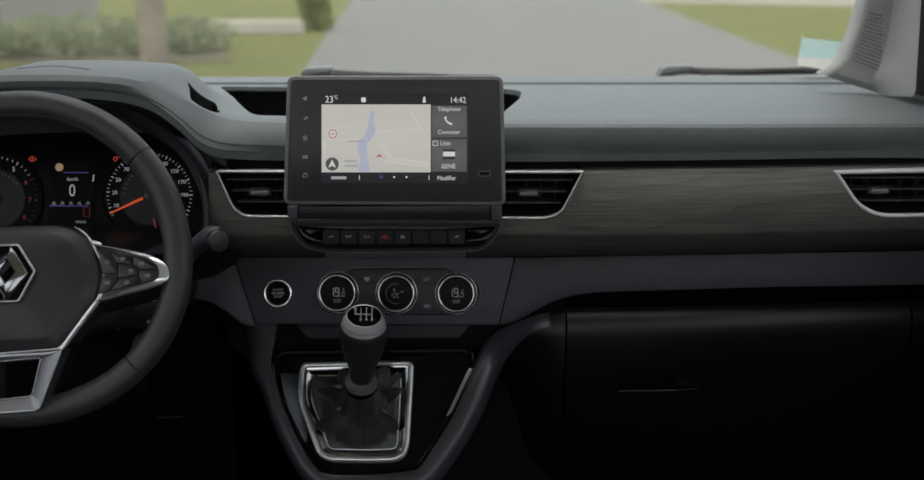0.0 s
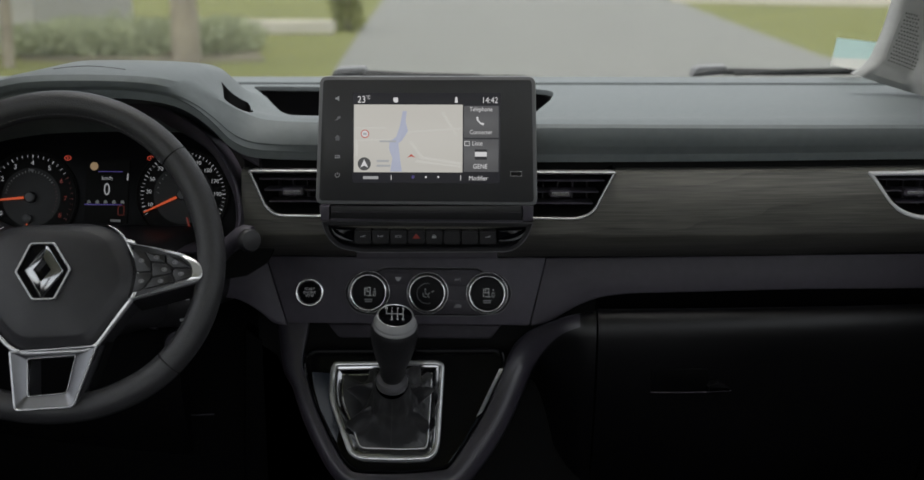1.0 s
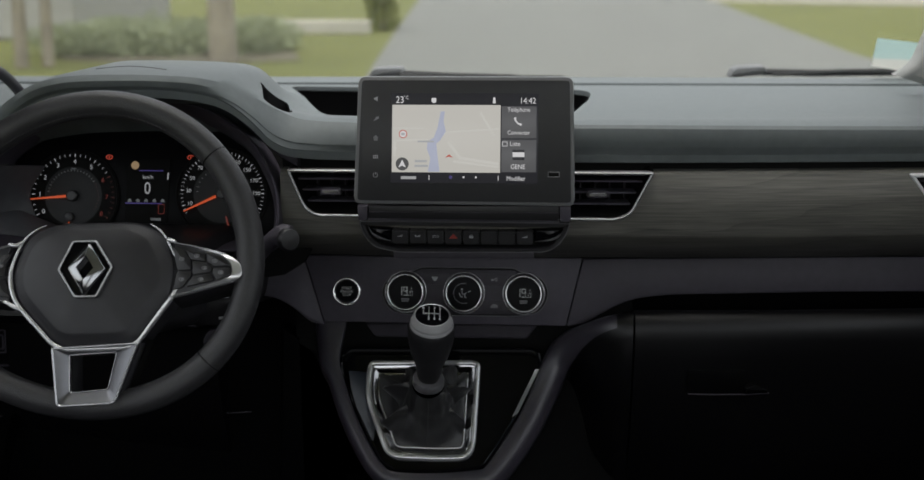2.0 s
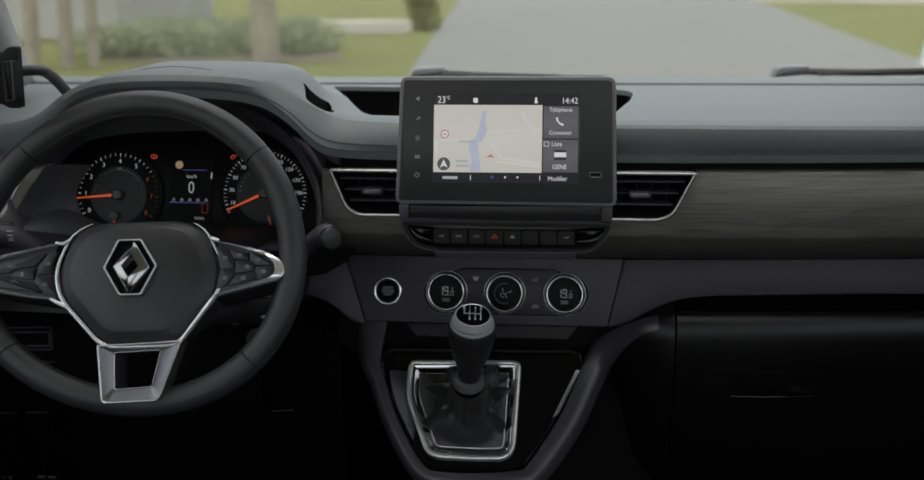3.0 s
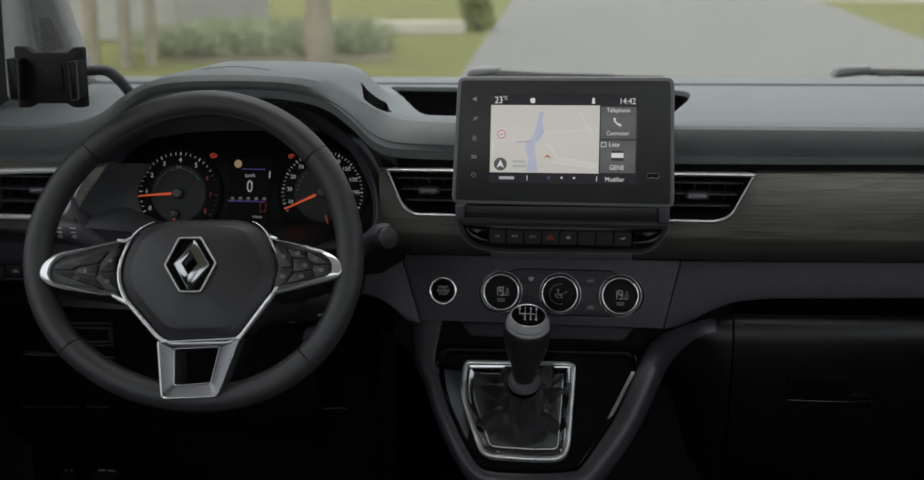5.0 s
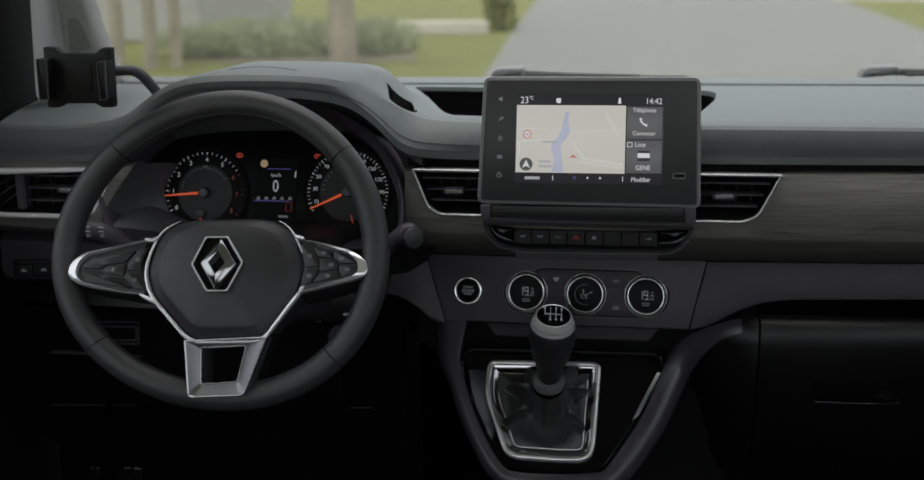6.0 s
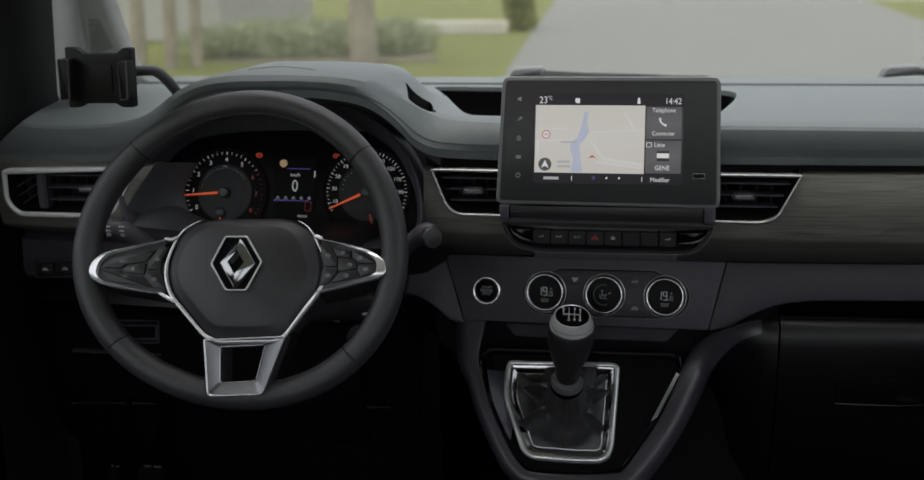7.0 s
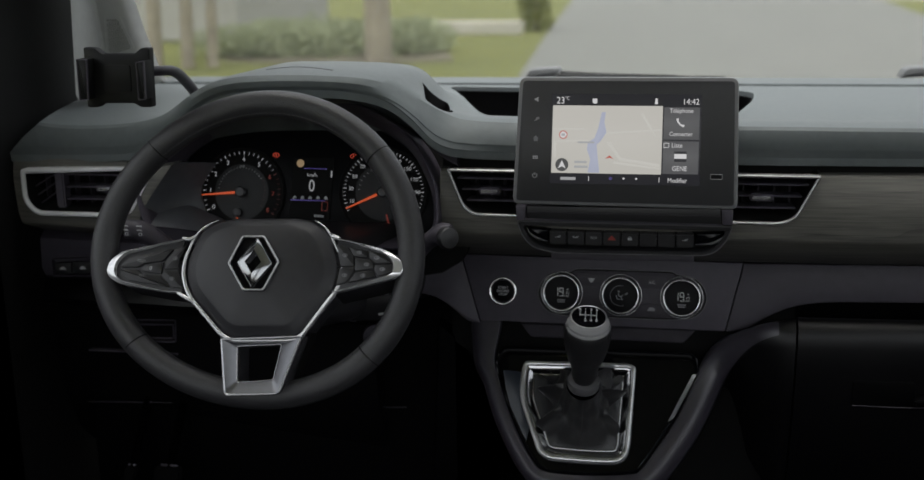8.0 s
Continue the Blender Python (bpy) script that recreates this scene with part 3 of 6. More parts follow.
def air_vent(kind, label, knob_x, chrome_w=0.0035, slat_from=-9.0):
    s, m = upright(vent_shape(kind), VENTS[kind])
    vent = thing("air_vent", label, "air vent", group="air vents")
    part("frame", bead(s, m, chrome_w, -0.010, 0.0040), SILVER if chrome_w > 0.004 else CHROME, vent, "satin chrome surround")
    inner = offset(s, chrome_w - 0.0003)
    part("duct", band(bmesh.new(), inner, [(0, 0.001), (0.004, -0.012), (0.006, -0.05)], m, False, True), SHUT, vent, "black duct")
    zs = [z for _, z in s]
    top, bot = max(zs), min(zs)
    for k in range(3):
        z = top - (top - bot) * (0.225 + 0.232 * k)
        span = slatted(offset(s, 0.006), z)
        if not span:
            continue
        sl = rbox((max(span[0] - 0.001, slat_from), z - 0.0012, -0.030), (span[1] + 0.001, z + 0.0012, -0.008), 0.0008, m, 1)
        part("slat", sl, MID, vent)
    for k in range(9):
        x = min(q[0] for q in s) + (max(q[0] for q in s) - min(q[0] for q in s)) * (k + 0.7) / 9.4
        inside = offset(s, 0.010)
        zz = []
        for i in range(len(inside)):
            (xa, za), (xb, zb) = inside[i], inside[(i + 1) % len(inside)]
            if (xa - x) * (xb - x) < 0:
                zz.append(za + (zb - za) * (x - xa) / (xb - xa))
        if len(zz) > 1:
            part("vane", rbox((x - 0.0009, min(zz), -0.045), (x + 0.0009, max(zz), -0.033), 0.0006, m, 1), DARK, vent)
    z = top - (top - bot) * 0.46
    knob = part("knob", rbox((knob_x - 0.0125, z - 0.0042, -0.014), (knob_x + 0.0125, z + 0.0042, 0.001), 0.0015, m), MID, vent, "black adjuster knob")
    part("inlay", rbox((knob_x - 0.0098, z - 0.0021, 0.0005), (knob_x + 0.0098, z + 0.0019, 0.0018), 0.0006, m), CHROME, knob, "bright metal inlay")
    return vent


air_vent("centre_left", "black slatted air vent with satin chrome surround beside the screen", -0.2311)
air_vent("centre_right", "black slatted air vent with satin chrome surround beside the screen", 0.0762)
air_vent("outer_right", "black slatted air vent with bright chrome surround near the passenger door", 0.4882, 0.0050)
_v = air_vent("outer_left", "black slatted air vent with bright chrome surround near the driver door", -0.7347, 0.0064, -0.7987)
# upright divider and angled slats of the driver-side vent
_m = facing(0, VENTS["outer_left"], 0)
part("divider", rbox((-0.8054, 1.0409, -0.02), (-0.793, 1.0897, -0.002), 0.002, _m), MID, _v)
for _a, _b in (((-0.8377, 1.0675), (-0.8032, 1.0867)), ((-0.8357, 1.0558), (-0.8045, 1.0751)), ((-0.8319, 1.045), (-0.8059, 1.0619))):
    part("slat", sweep([_m @ Vector((*_a, -0.012)), _m @ Vector((*_b, -0.012))], 0.0011, 8), DARK, _v)

# central fascia below the wood, lower panels beside it
PM = facing(-0.08, 1.385, 0.94, 12)
part("centre_fascia", slab(rounded([(-0.2037, 0.0415), (0.1454, 0.0415), (0.1257, -0.0433), (-0.1777, -0.0418)], 0.003), PM, -0.03, 0.0, 0.0010), MID, dashboard, "charcoal plastic centre fascia")
part("lower_panel", slab(rounded([(0.1465, 0.0407), (0.709, 0.0503), (0.7096, 0.0076), (0.4596, 0.0039), (0.2463, -0.0028), (0.2095, -0.0079), (0.1801, -0.0204), (0.1507, -0.0389), (0.1268, -0.0441)], [0, 0, 0, 0.02, 0.02, 0.02, 0.02, 0.01, 0.003]), PM, -0.05, -0.0005, 0.0012), PANEL, dashboard, "charcoal plastic lower panel")
part("lower_panel", slab(rounded([(-0.3249, 0.0358), (-0.2038, 0.0376), (-0.1783, -0.0457), (-0.1949, -0.0438), (-0.2132, -0.0276), (-0.2353, -0.0138), (-0.2696, -0.0084), (-0.3248, -0.0079)], [0, 0, 0.002, 0.01, 0.02, 0.02, 0.02, 0]), PM, -0.04, -0.0005, 0.0012), MID, dashboard, "charcoal plastic lower panel")
part("lower_lip", slab(rounded([(-0.1291, -0.0433), (0.0918, -0.0433), (0.0771, -0.0617), (-0.1145, -0.0617)], 0.004), PM, -0.06, -0.012, 0.002), DARK, dashboard, "black plastic lip under the fascia")
part("inner_body", rbox((shell_w + 0.03, 1.43, 0.42), (shell_e - 0.01, 1.92, 1.08), 0.01), DEEP, dashboard, "matt black inner dashboard body")

# ---- start button ----
start_button = thing("start_button", "black round engine start button in a satin metal ring", "button")
_sm = at(PM, *(-0.1495, -0.0035))
part("ring", torus_ring(0.0186, 0.0140, 0.0008, 0.0034, _sm), RINGS, start_button, "satin metal ring")
part("cap", lathe([(0.0137, -0.003), (0.0136, 0.0008), (0.0125, 0.0016), (0.002, 0.0018)], _sm), FACE, start_button)
for _i, _w in enumerate(("START", "ENGINE", "STOP")):
    letters("lettering", _w, 0.0044, at(_sm, 0, 0.0042 - 0.0042 * _i, 0.0019), LABELINK, start_button)

# ---- climate panel ----
def segments(name, digit, m, x, y, w, h, parent):
    """A digit made of lit bars, its lower left corner at (x, y)."""
    b, g = h * 0.07, h * 0.03
    bars = {"a": (g, h - b, w - g, h), "g": (g, h / 2 - b / 2, w - g, h / 2 + b / 2), "d": (g, 0, w - g, b),
            "f": (0, h / 2 + g, b, h - g), "e": (0, g, b, h / 2 - g), "b": (w - b, h / 2 + g, w, h - g), "c": (w - b, g, w, h / 2 - g)}
    for k in {"1": "bc", "9": "abcdfg", "0": "abcdef"}[digit]:
        x0, y0, x1, y1 = bars[k]
        part(name, slab(rect(x + x0, y + y0, x + x1, y + y1), m, 0.0112, 0.0118, 0.0001), FIGURES, parent)


climate = thing("climate_panel", "black climate control panel with three chrome-ringed dials", "control panel")
_pl = rounded([(-0.1054, -0.0035), (-0.0935, 0.0179), (-0.0626, 0.0223), (-0.0567, 0.026), (0.0601, 0.026), (0.066, 0.0223), (0.0918, 0.0179), (0.1035, -0.0035), (0.0918, -0.0264), (0.066, -0.03), (-0.0702, -0.03), (-0.0937, -0.0264)], 0.012)
part("panel", slab(_pl, PM, -0.002, 0.0012, 0.0008), DARK, climate, "black control panel")
part("groove", frame_ring(offset(_pl, -0.0014), PM, 0.0014, -0.001, 0.0006, 0.0003), SHUT, climate)
part("border", bead(offset(_pl, -0.0026), PM, 0.0012, -0.001, 0.0016), BORDER, climate, "raised charcoal border")
for _i, (_x, _y) in enumerate(((-0.0747, -0.0025), (-0.0017, -0.0033), (0.0727, -0.0033))):
    _dm = at(PM, _x, _y)
    dial = part("dial", lathe([(0.0262, 0.0), (0.0260, 0.0030), (0.0252, 0.0040), (0.0245, 0.0036), (0.0232, 0.0030)], _dm, 56), SWITCH, climate, "black rotary dial")
    part("ring", torus_ring(0.0233, 0.0203, 0.0095, 0.0032, _dm), RINGS, dial, "bright chrome ring")
    part("outer_ring", torus_ring(0.0264, 0.0249, 0.0030, 0.0016, _dm), CHROME, dial, "thin satin chrome ring")
    part("face", lathe([(0.0206, 0.006), (0.0206, 0.0090), (0.0196, 0.0104), (0.001, 0.0112)], _dm), FACE, dial, "black dial face")
    if _i != 1:
        segments("figures", "1", _dm, -0.0088, -0.0042, 0.0048, 0.0108, dial)
        segments("figures", "9", _dm, -0.0024, -0.0042, 0.0050, 0.0108, dial)
        part("figures", slab(rect(0.0038, -0.0044, 0.0047, -0.0035), _dm, 0.0112, 0.0118, 0.0001), FIGURES, dial)
        segments("figures", "0", _dm, 0.0060, -0.0042, 0.0032, 0.0056, dial)
        part("degree_sign", slab(rect(0.0070, 0.0040, 0.0084, 0.0052), _dm, 0.0112, 0.0118, 0.0001), FIGURES, dial)
        for _k in range(2):
            part("unreadable_lettering", slab(rect(-0.005 + 0.0006 * _k, -0.0094 - 0.0024 * _k, 0.005 - 0.0006 * _k, -0.0079 - 0.0024 * _k), _dm, 0.0112, 0.0117, 0.0001), FAINT, dial)
    else:
        for _pts in (((-0.0052, 0.0005), (-0.0042, -0.0038), (-0.0005, -0.0046)), ((-0.001, -0.001), (0.0012, -0.0008), (0.0034, 0.0012)), ((-0.0022, 0.0030), (-0.0020, -0.0005), (0.0012, -0.0010), (0.0014, -0.0046), (0.0034, -0.0048))):
            part("airflow_symbol", sweep([_dm @ Vector((x, y, 0.0117)) for x, y in _pts], 0.00055, 5), DIMINK, dial)
        part("airflow_symbol", sweep([_dm @ Vector((0.0125 * math.cos(radians(q)), 0.0125 * math.sin(radians(q)), 0.0116)) for q in range(75, 300, 9)], 0.00035, 5), FAINT, dial)
        for _x, _y, _r in ((-0.0022, 0.0050, 0.0011), (0.0062, 0.0020, 0.0008), (0.0080, 0.0030, 0.0007)):
            part("airflow_symbol", lathe([(_r, 0.0112), (_r, 0.0118)], at(_dm, _x, _y), 12), DIMINK, dial)
# keys between the dials
for _c, _lab in (((-0.0384, 0.0142), 0), ((0.0359, 0.0135), 1), ((0.0358, -0.0197), 2)):
    _km = at(PM, *_c)
    key = part("key", slab(rounded(rect(-0.0165, -0.0075, 0.0165, 0.0075), 0.002), _km, 0.0, 0.0024, 0.0006), DARK, climate, "black push key")
    if _lab == 1:
        letters("lettering", "A/C", 0.0048, at(_km, 0, 0, 0.0026), DIMINK, key)
    elif _lab == 0:
        part("screen_symbol", slab([(-0.0042, 0.0022), (0.0042, 0.0022), (0.0015, -0.0028), (-0.0015, -0.0028)], _km, 0.002, 0.0027, 0.0002), DIMINK, key, "windscreen symbol")
    else:
        part("car_symbol", slab(rounded([(-0.005, -0.002), (0.005, -0.002), (0.005, 0.001), (0.002, 0.0026), (-0.002, 0.0024)], 0.0008), _km, 0.002, 0.0027, 0.0002), FAINT, key, "recirculation symbol")

# ---- row of switches below the screen ----
switches = thing("switch_row", "black gloss row of dashboard push switches below the screen", "switch panel")
BY = 1.288
BM = facing(0, BY, 0)
_o = rounded([(-0.1973, 1.0508), (0.0455, 1.0503), (0.0397, 1.0338), (0.0291, 1.0211), (0.0163, 1.0159), (-0.1521, 1.0141), (-0.1789, 1.0196), (-0.1919, 1.0327)], [0.003, 0.003, 0.01, 0.008, 0.008, 0.008, 0.01, 0.01])
part("surround", frame_ring(_o, BM, 0.0052, -0.03, 0.0030, 0.0012), SWITCH, switches, "black rim")
part("rim_highlight", bead(offset(_o, -0.0004), BM, 0.0011, -0.002, 0.0034), BORDER, switches, "thin pale bead for the rim's highlight")
part("recess", slab(offset(_o, 0.004), BM, -0.03, -0.012, 0.0005), SHUT, switches, "matt black recess")
part("lower_strip", slab([(-0.1583, 1.0137), (0.0045, 1.0152), (0.0048, 1.0073), (-0.1582, 1.0054)], BM, -0.03, -0.001, 0.001), DARK, switches, "charcoal strip below the switches")
SYM = {0: "seat", 1: "bar", 2: "ECO", 3: "hazard", 4: "lock", 7: "seat"}
for _i in range(8):
    _a = (-0.1604, 1.0398)
    _b = (0.0040, 1.0241)
    _w = (_b[0] - _a[0]) / 8
    _x = _a[0] + _w * _i
    sw = part("switch", rbox((_x + 0.0006, _b[1], -0.012), (_x + _w - 0.0006, _a[1], 0.001), 0.0012, BM), SWITCH, switches, "black push switch")
    _s = at(BM, _x + _w / 2, (_a[1] + _b[1]) / 2 + 0.001, 0.001)
    if _i == 3:
        part("hazard_symbol", slab([(-0.005, -0.0022), (0.005, -0.0022), (0, 0.0036)], _s, -0.0005, 0.0004, 0.0001), surface("hazard_red", (0.32, 0.035, 0.025), 0.5), sw, "red hazard triangle")
    elif _i == 2:
        letters("lettering", "ECO", 0.0038, at(_s, 0, 0, 0.0003), DIMINK, sw)
    elif _i == 4:
        part("lock_symbol", slab(rounded(rect(-0.0032, -0.0022, 0.0032, 0.0012), 0.0006), _s @ Matrix.Scale(0.74, 4), -0.0005, 0.0004, 0.0001), DIMINK, sw, "pale padlock symbol")
        part("lock_symbol", frame_ring(rounded(rect(-0.0020, 0.0008, 0.0020, 0.0032), 0.0008), _s @ Matrix.Scale(0.74, 4), 0.0006, -0.0005, 0.0004, 0.0001), DIMINK, sw)
    elif _i in SYM:
        part("symbol", slab(rect(-0.0042, -0.0008, 0.0036, 0.0002), _s @ Matrix.Scale(0.74, 4), -0.0005, 0.0004, 0.0001), DIMINK, sw, "pale switch symbol")
        part("symbol", slab([(-0.001, 0.0006), (0.0034, 0.0022), (0.0044, 0.0022), (0.0044, 0.0014), (0.0002, 0.0002)], _s @ Matrix.Scale(0.74, 4), -0.0005, 0.0004, 0.0001), DIMINK, sw)
        if _i == 1:
            part("symbol", slab(rect(-0.0050, 0.0004, -0.0026, 0.0022), _s @ Matrix.Scale(0.74, 4), -0.0005, 0.0004, 0.0001), DIMINK, sw)
for _pts in ([(-0.1617, 1.0410), (-0.1863, 1.0425), (-0.1830, 1.0365), (-0.1765, 1.0318), (-0.1690, 1.0288), (-0.1617, 1.0270)], [(0.0057, 1.0410), (0.0388, 1.0425), (0.0352, 1.0368), (0.0285, 1.0318), (0.0190, 1.0290), (0.0057, 1.0280)]):
    part("blank", slab(rounded(_pts, 0.002), BM, -0.012, -0.001, 0.002), GLOSS, switches, "piano black end blank")
    # Pale bead drawn in place of the glossy highlight along the blank.
    _arc = smoothline([BM @ Vector((x, y, -0.0006)) for x, y in _pts[1:]], 5)
    part("blank_highlight", sweep(_arc, [0.0004 + 0.0011 * math.sin(math.pi * i / (len(_arc) - 1)) ** 2 for i in range(len(_arc))], 8), BORDER, switches, "pale bead drawn as the blank's highlight")

# gloss shelf under the screen
shelf = thing("screen_shelf", "piano black shelf between the screen and the switches", "shelf")
part("plate", slab([(-0.1858, 1.0690), (0.0318, 1.0705), (0.0331, 1.0522), (-0.1865, 1.0534)], facing(0, 1.284, 0), -0.01, 0.0, 0.001), SWITCH, shelf)
part("edge", slab([(-0.1866, 1.0546), (0.0332, 1.0534), (0.0332, 1.0520), (-0.1866, 1.0532)], facing(0, 1.284, 0), -0.01, 0.0035, 0.0006), MID, shelf, "grey plastic edge")
part("groove", slab([(-0.1860, 1.0628), (0.0322, 1.0632), (0.0322, 1.0618), (-0.1860, 1.0614)], facing(0, 1.284, 0), -0.01, 0.0006, 0.0003), DARK, shelf, "fine ridge along the shelf")
for _q in ([(-0.1981, 1.0695), (-0.1866, 1.0695), (-0.1872, 1.0527), (-0.1975, 1.0524)], [(0.0326, 1.0705), (0.0453, 1.0705), (0.0453, 1.0532), (0.0338, 1.0529)]):
    part("end_block", slab(_q, facing(0, 1.284, 0), -0.01, 0.003, 0.001), MID, shelf, "charcoal end block")

# ---- touchscreen ----
touchscreen = thing("touchscreen", "large black upright touchscreen showing a navigation map", "screen")
SM = facing(-0.075, 1.25, 1.14, 8.3)
_out = rounded([(-0.1154, 0.0803), (0.1200, 0.0803), (0.1234, -0.0612), (-0.1217, -0.0602)], 0.009, 6)
part("housing", band(bmesh.new(), _out, [(0.006, -0.034), (0.001, -0.026), (0, -0.004), (0.0008, -0.0008), (0.0025, 0.0)], SM, True, True), EDGE, touchscreen, "grey plastic housing")
part("bezel", slab(offset(_out, 0.0042), SM, -0.003, 0.0009, 0.0006), BEZEL, touchscreen, "black glass bezel")
part("mount", rbox((-0.085, -0.05, -0.09), (0.085, 0.02, -0.033), 0.004, SM), SHUT, touchscreen, "black mount behind the screen")


def on_screen(x, y, h=0.0012):
    return at(SM, x, y, h)


def flat_piece(name, pts, mat, parent, h=0.0011, label=""):
    return part(name, slab(pts, SM, 0.0005, h, 0.00005), mat, parent, label)


display = flat_piece("display", [(-0.0789, 0.0619), (0.0821, 0.0619), (0.0821, -0.0362), (-0.0801, -0.0362)], LCD, touchscreen, 0.0010, "dark lit display")
navmap = flat_piece("map", [(-0.0777, 0.0492), (0.041, 0.0492), (0.0408, -0.0246), (-0.0786, -0.0246)], MAP, touchscreen, 0.0013, "pale navigation map")
for _pts in ([(-0.0768, 0.023), (-0.0433, 0.023), (-0.0433, 0.0243), (-0.0767, 0.0243)], [(-0.075, 0.0089), (-0.0383, 0.0102), (-0.0383, 0.0121), (-0.075, 0.0108)], [(-0.0771, -0.0072), (-0.0769, 0.0108), (-0.0737, 0.0108), (-0.0739, -0.0072)], [(-0.0177, 0.0089), (-0.0049, -0.0104), (0.0389, -0.0168), (0.0389, -0.0135), (-0.0023, -0.0072), (-0.0145, 0.0102)], [(0.0178, 0.0409), (0.0325, 0.0154), (0.0351, 0.016), (0.0204, 0.0415)], [(-0.0114, -0.0135), (0.0389, -0.0194), (0.0389, -0.0175), (-0.0101, -0.011)], [(-0.0254, 0.0166), (-0.0176, 0.0204), (0.0396, 0.0243), (0.0396, 0.0223), (-0.0163, 0.0185), (-0.0241, 0.0147)]):
    flat_piece("map_road", _pts, ROADLINE, navmap, 0.0015)
flat_piece("map_river", [(-0.0245, 0.0421), (-0.02, 0.0421), (-0.0214, 0.0313), (-0.0189, 0.0204), (-0.0254, 0.0102), (-0.0293, 0.007), (-0.0281, -0.0053), (-0.0257, -0.0238), (-0.0386, -0.0238), (-0.0359, -0.0091), (-0.0397, 0.0012), (-0.0389, 0.0089), (-0.0318, 0.014), (-0.0279, 0.025)], RIVER, navmap, 0.0016, "pale blue river")
for _r in ([(-0.0499, 0.0102), (-0.0319, 0.0102), (-0.0319, 0.0083), (-0.0499, 0.0083)], [(-0.0533, -0.011), (-0.0398, -0.011), (-0.0398, -0.0135), (-0.0533, -0.0135)], [(-0.0534, -0.0162), (-0.0385, -0.0162), (-0.0385, -0.0187), (-0.0534, -0.0187)]):
    flat_piece("unreadable_lettering", _r, MAPTEXT, navmap, 0.0018)
part("compass", lathe([(0.0072, 0.001), (0.0072, 0.0019)], at(SM, *(-0.0669, -0.0155)), 28), glow("compass_grey", (0.05, 0.05, 0.05), 0.34), navmap, "dark compass disc")
flat_piece("compass_arrow", [(x + -0.0669, y + -0.0155) for x, y in ((-0.0042, -0.004), (0, -0.0018), (0.0042, -0.004), (0, 0.005))], LCDINK, navmap, 0.0021)
part("speed_limit", lathe([(0.0046, 0.001), (0.0046, 0.0019)], at(SM, *(-0.0659, 0.0173)), 24), SCREENRED, navmap, "red speed limit ring")
part("speed_limit", lathe([(0.0036, 0.001), (0.0036, 0.0021)], at(SM, *(-0.0659, 0.0173)), 24), LCDINK, navmap)
flat_piece("unreadable_lettering", [(x + -0.0659, y + 0.0173) for x, y in rect(-0.002, -0.0013, 0.002, 0.0013)], MAPTEXT, navmap, 0.0023)
flat_piece("position_arrow", [(-0.0198, -0.0084), (-0.0152, -0.0046), (-0.0107, -0.0084), (-0.0152, -0.0072)], SCREENRED, navmap, 0.0019, "red position arrow")
for _r in ([(0.0423, 0.0479), (0.0801, 0.0479), (0.0801, 0.0134), (0.0422, 0.0134)], [(0.0422, 0.0115), (0.0801, 0.0115), (0.0802, -0.0238), (0.0421, -0.0238)]):
    flat_piece("tile", _r, TILE, touchscreen, 0.0013, "grey screen tile")
for _w, _c, _sz in (("23", (-0.0693, 0.0543), 0.0106), ("°C", (-0.0622, 0.0568), 0.0055), ("14:42", (0.0705, 0.0537), 0.0092), ("Téléphone", (0.0609, 0.0441), 0.0066), ("Connecter", (0.0608, 0.0192), 0.0064), ("Liste", (0.057, 0.007), 0.0070), ("GENE", (0.0602, -0.0181), 0.0072), ("Modifier", (0.0582, -0.031), 0.0070)):
    _t = letters("lettering", _w, _sz, on_screen(*_c, 0.0016) @ Matrix.Diagonal((0.88, 1.0, 1, 1)), LCDINK, touchscreen)
for _r in ([(-0.0683, -0.029), (-0.0516, -0.029), (-0.0516, -0.0322), (-0.0684, -0.0322)],):
    flat_piece("unreadable_lettering", _r, BARS, touchscreen, 0.0014)
for _r in ([(-0.0377, -0.0278), (-0.0370, -0.0278), (-0.0370, -0.033), (-0.0377, -0.033)], [(0.0385, -0.0278), (0.0392, -0.0278), (0.0392, -0.033), (0.0385, -0.033)]):
    flat_piece("separator", _r, LCDINK, touchscreen, 0.0014)
for _k, _c in enumerate(((-0.0135, -0.0297), (0.0007, -0.0297), (0.0143, -0.0297))):
    part("page_dot", lathe([(0.0019 if _k == 0 else 0.0011, 0.001), (0.0019 if _k == 0 else 0.0011, 0.0015)], at(SM, *_c), 14), VIOLET if _k == 0 else LCDINK, touchscreen)
# telephone, list and status symbols
part("phone_symbol", sweep([SM @ Vector((x + 0.0609, y + 0.0319, 0.0016)) for x, y in ((-0.0042, 0.004), (-0.0036, 0.0005), (-0.001, -0.0025), (0.003, -0.0042))], [0.0013, 0.0008, 0.0008, 0.0013], 8), LCDINK, touchscreen, "white telephone symbol")
flat_piece("list_picture", [(0.0544, 0.0006), (0.0673, 0.0006), (0.0673, -0.002), (0.0544, -0.002)], LCD, touchscreen, 0.0016)
flat_piece("list_picture", [(0.0544, -0.002), (0.0673, -0.002), (0.0673, -0.0072), (0.0544, -0.0072)], LCDINK, touchscreen, 0.0016)
flat_piece("list_picture", [(0.0544, -0.0072), (0.0673, -0.0072), (0.0673, -0.0104), (0.0544, -0.0104)], LCD, touchscreen, 0.0016)
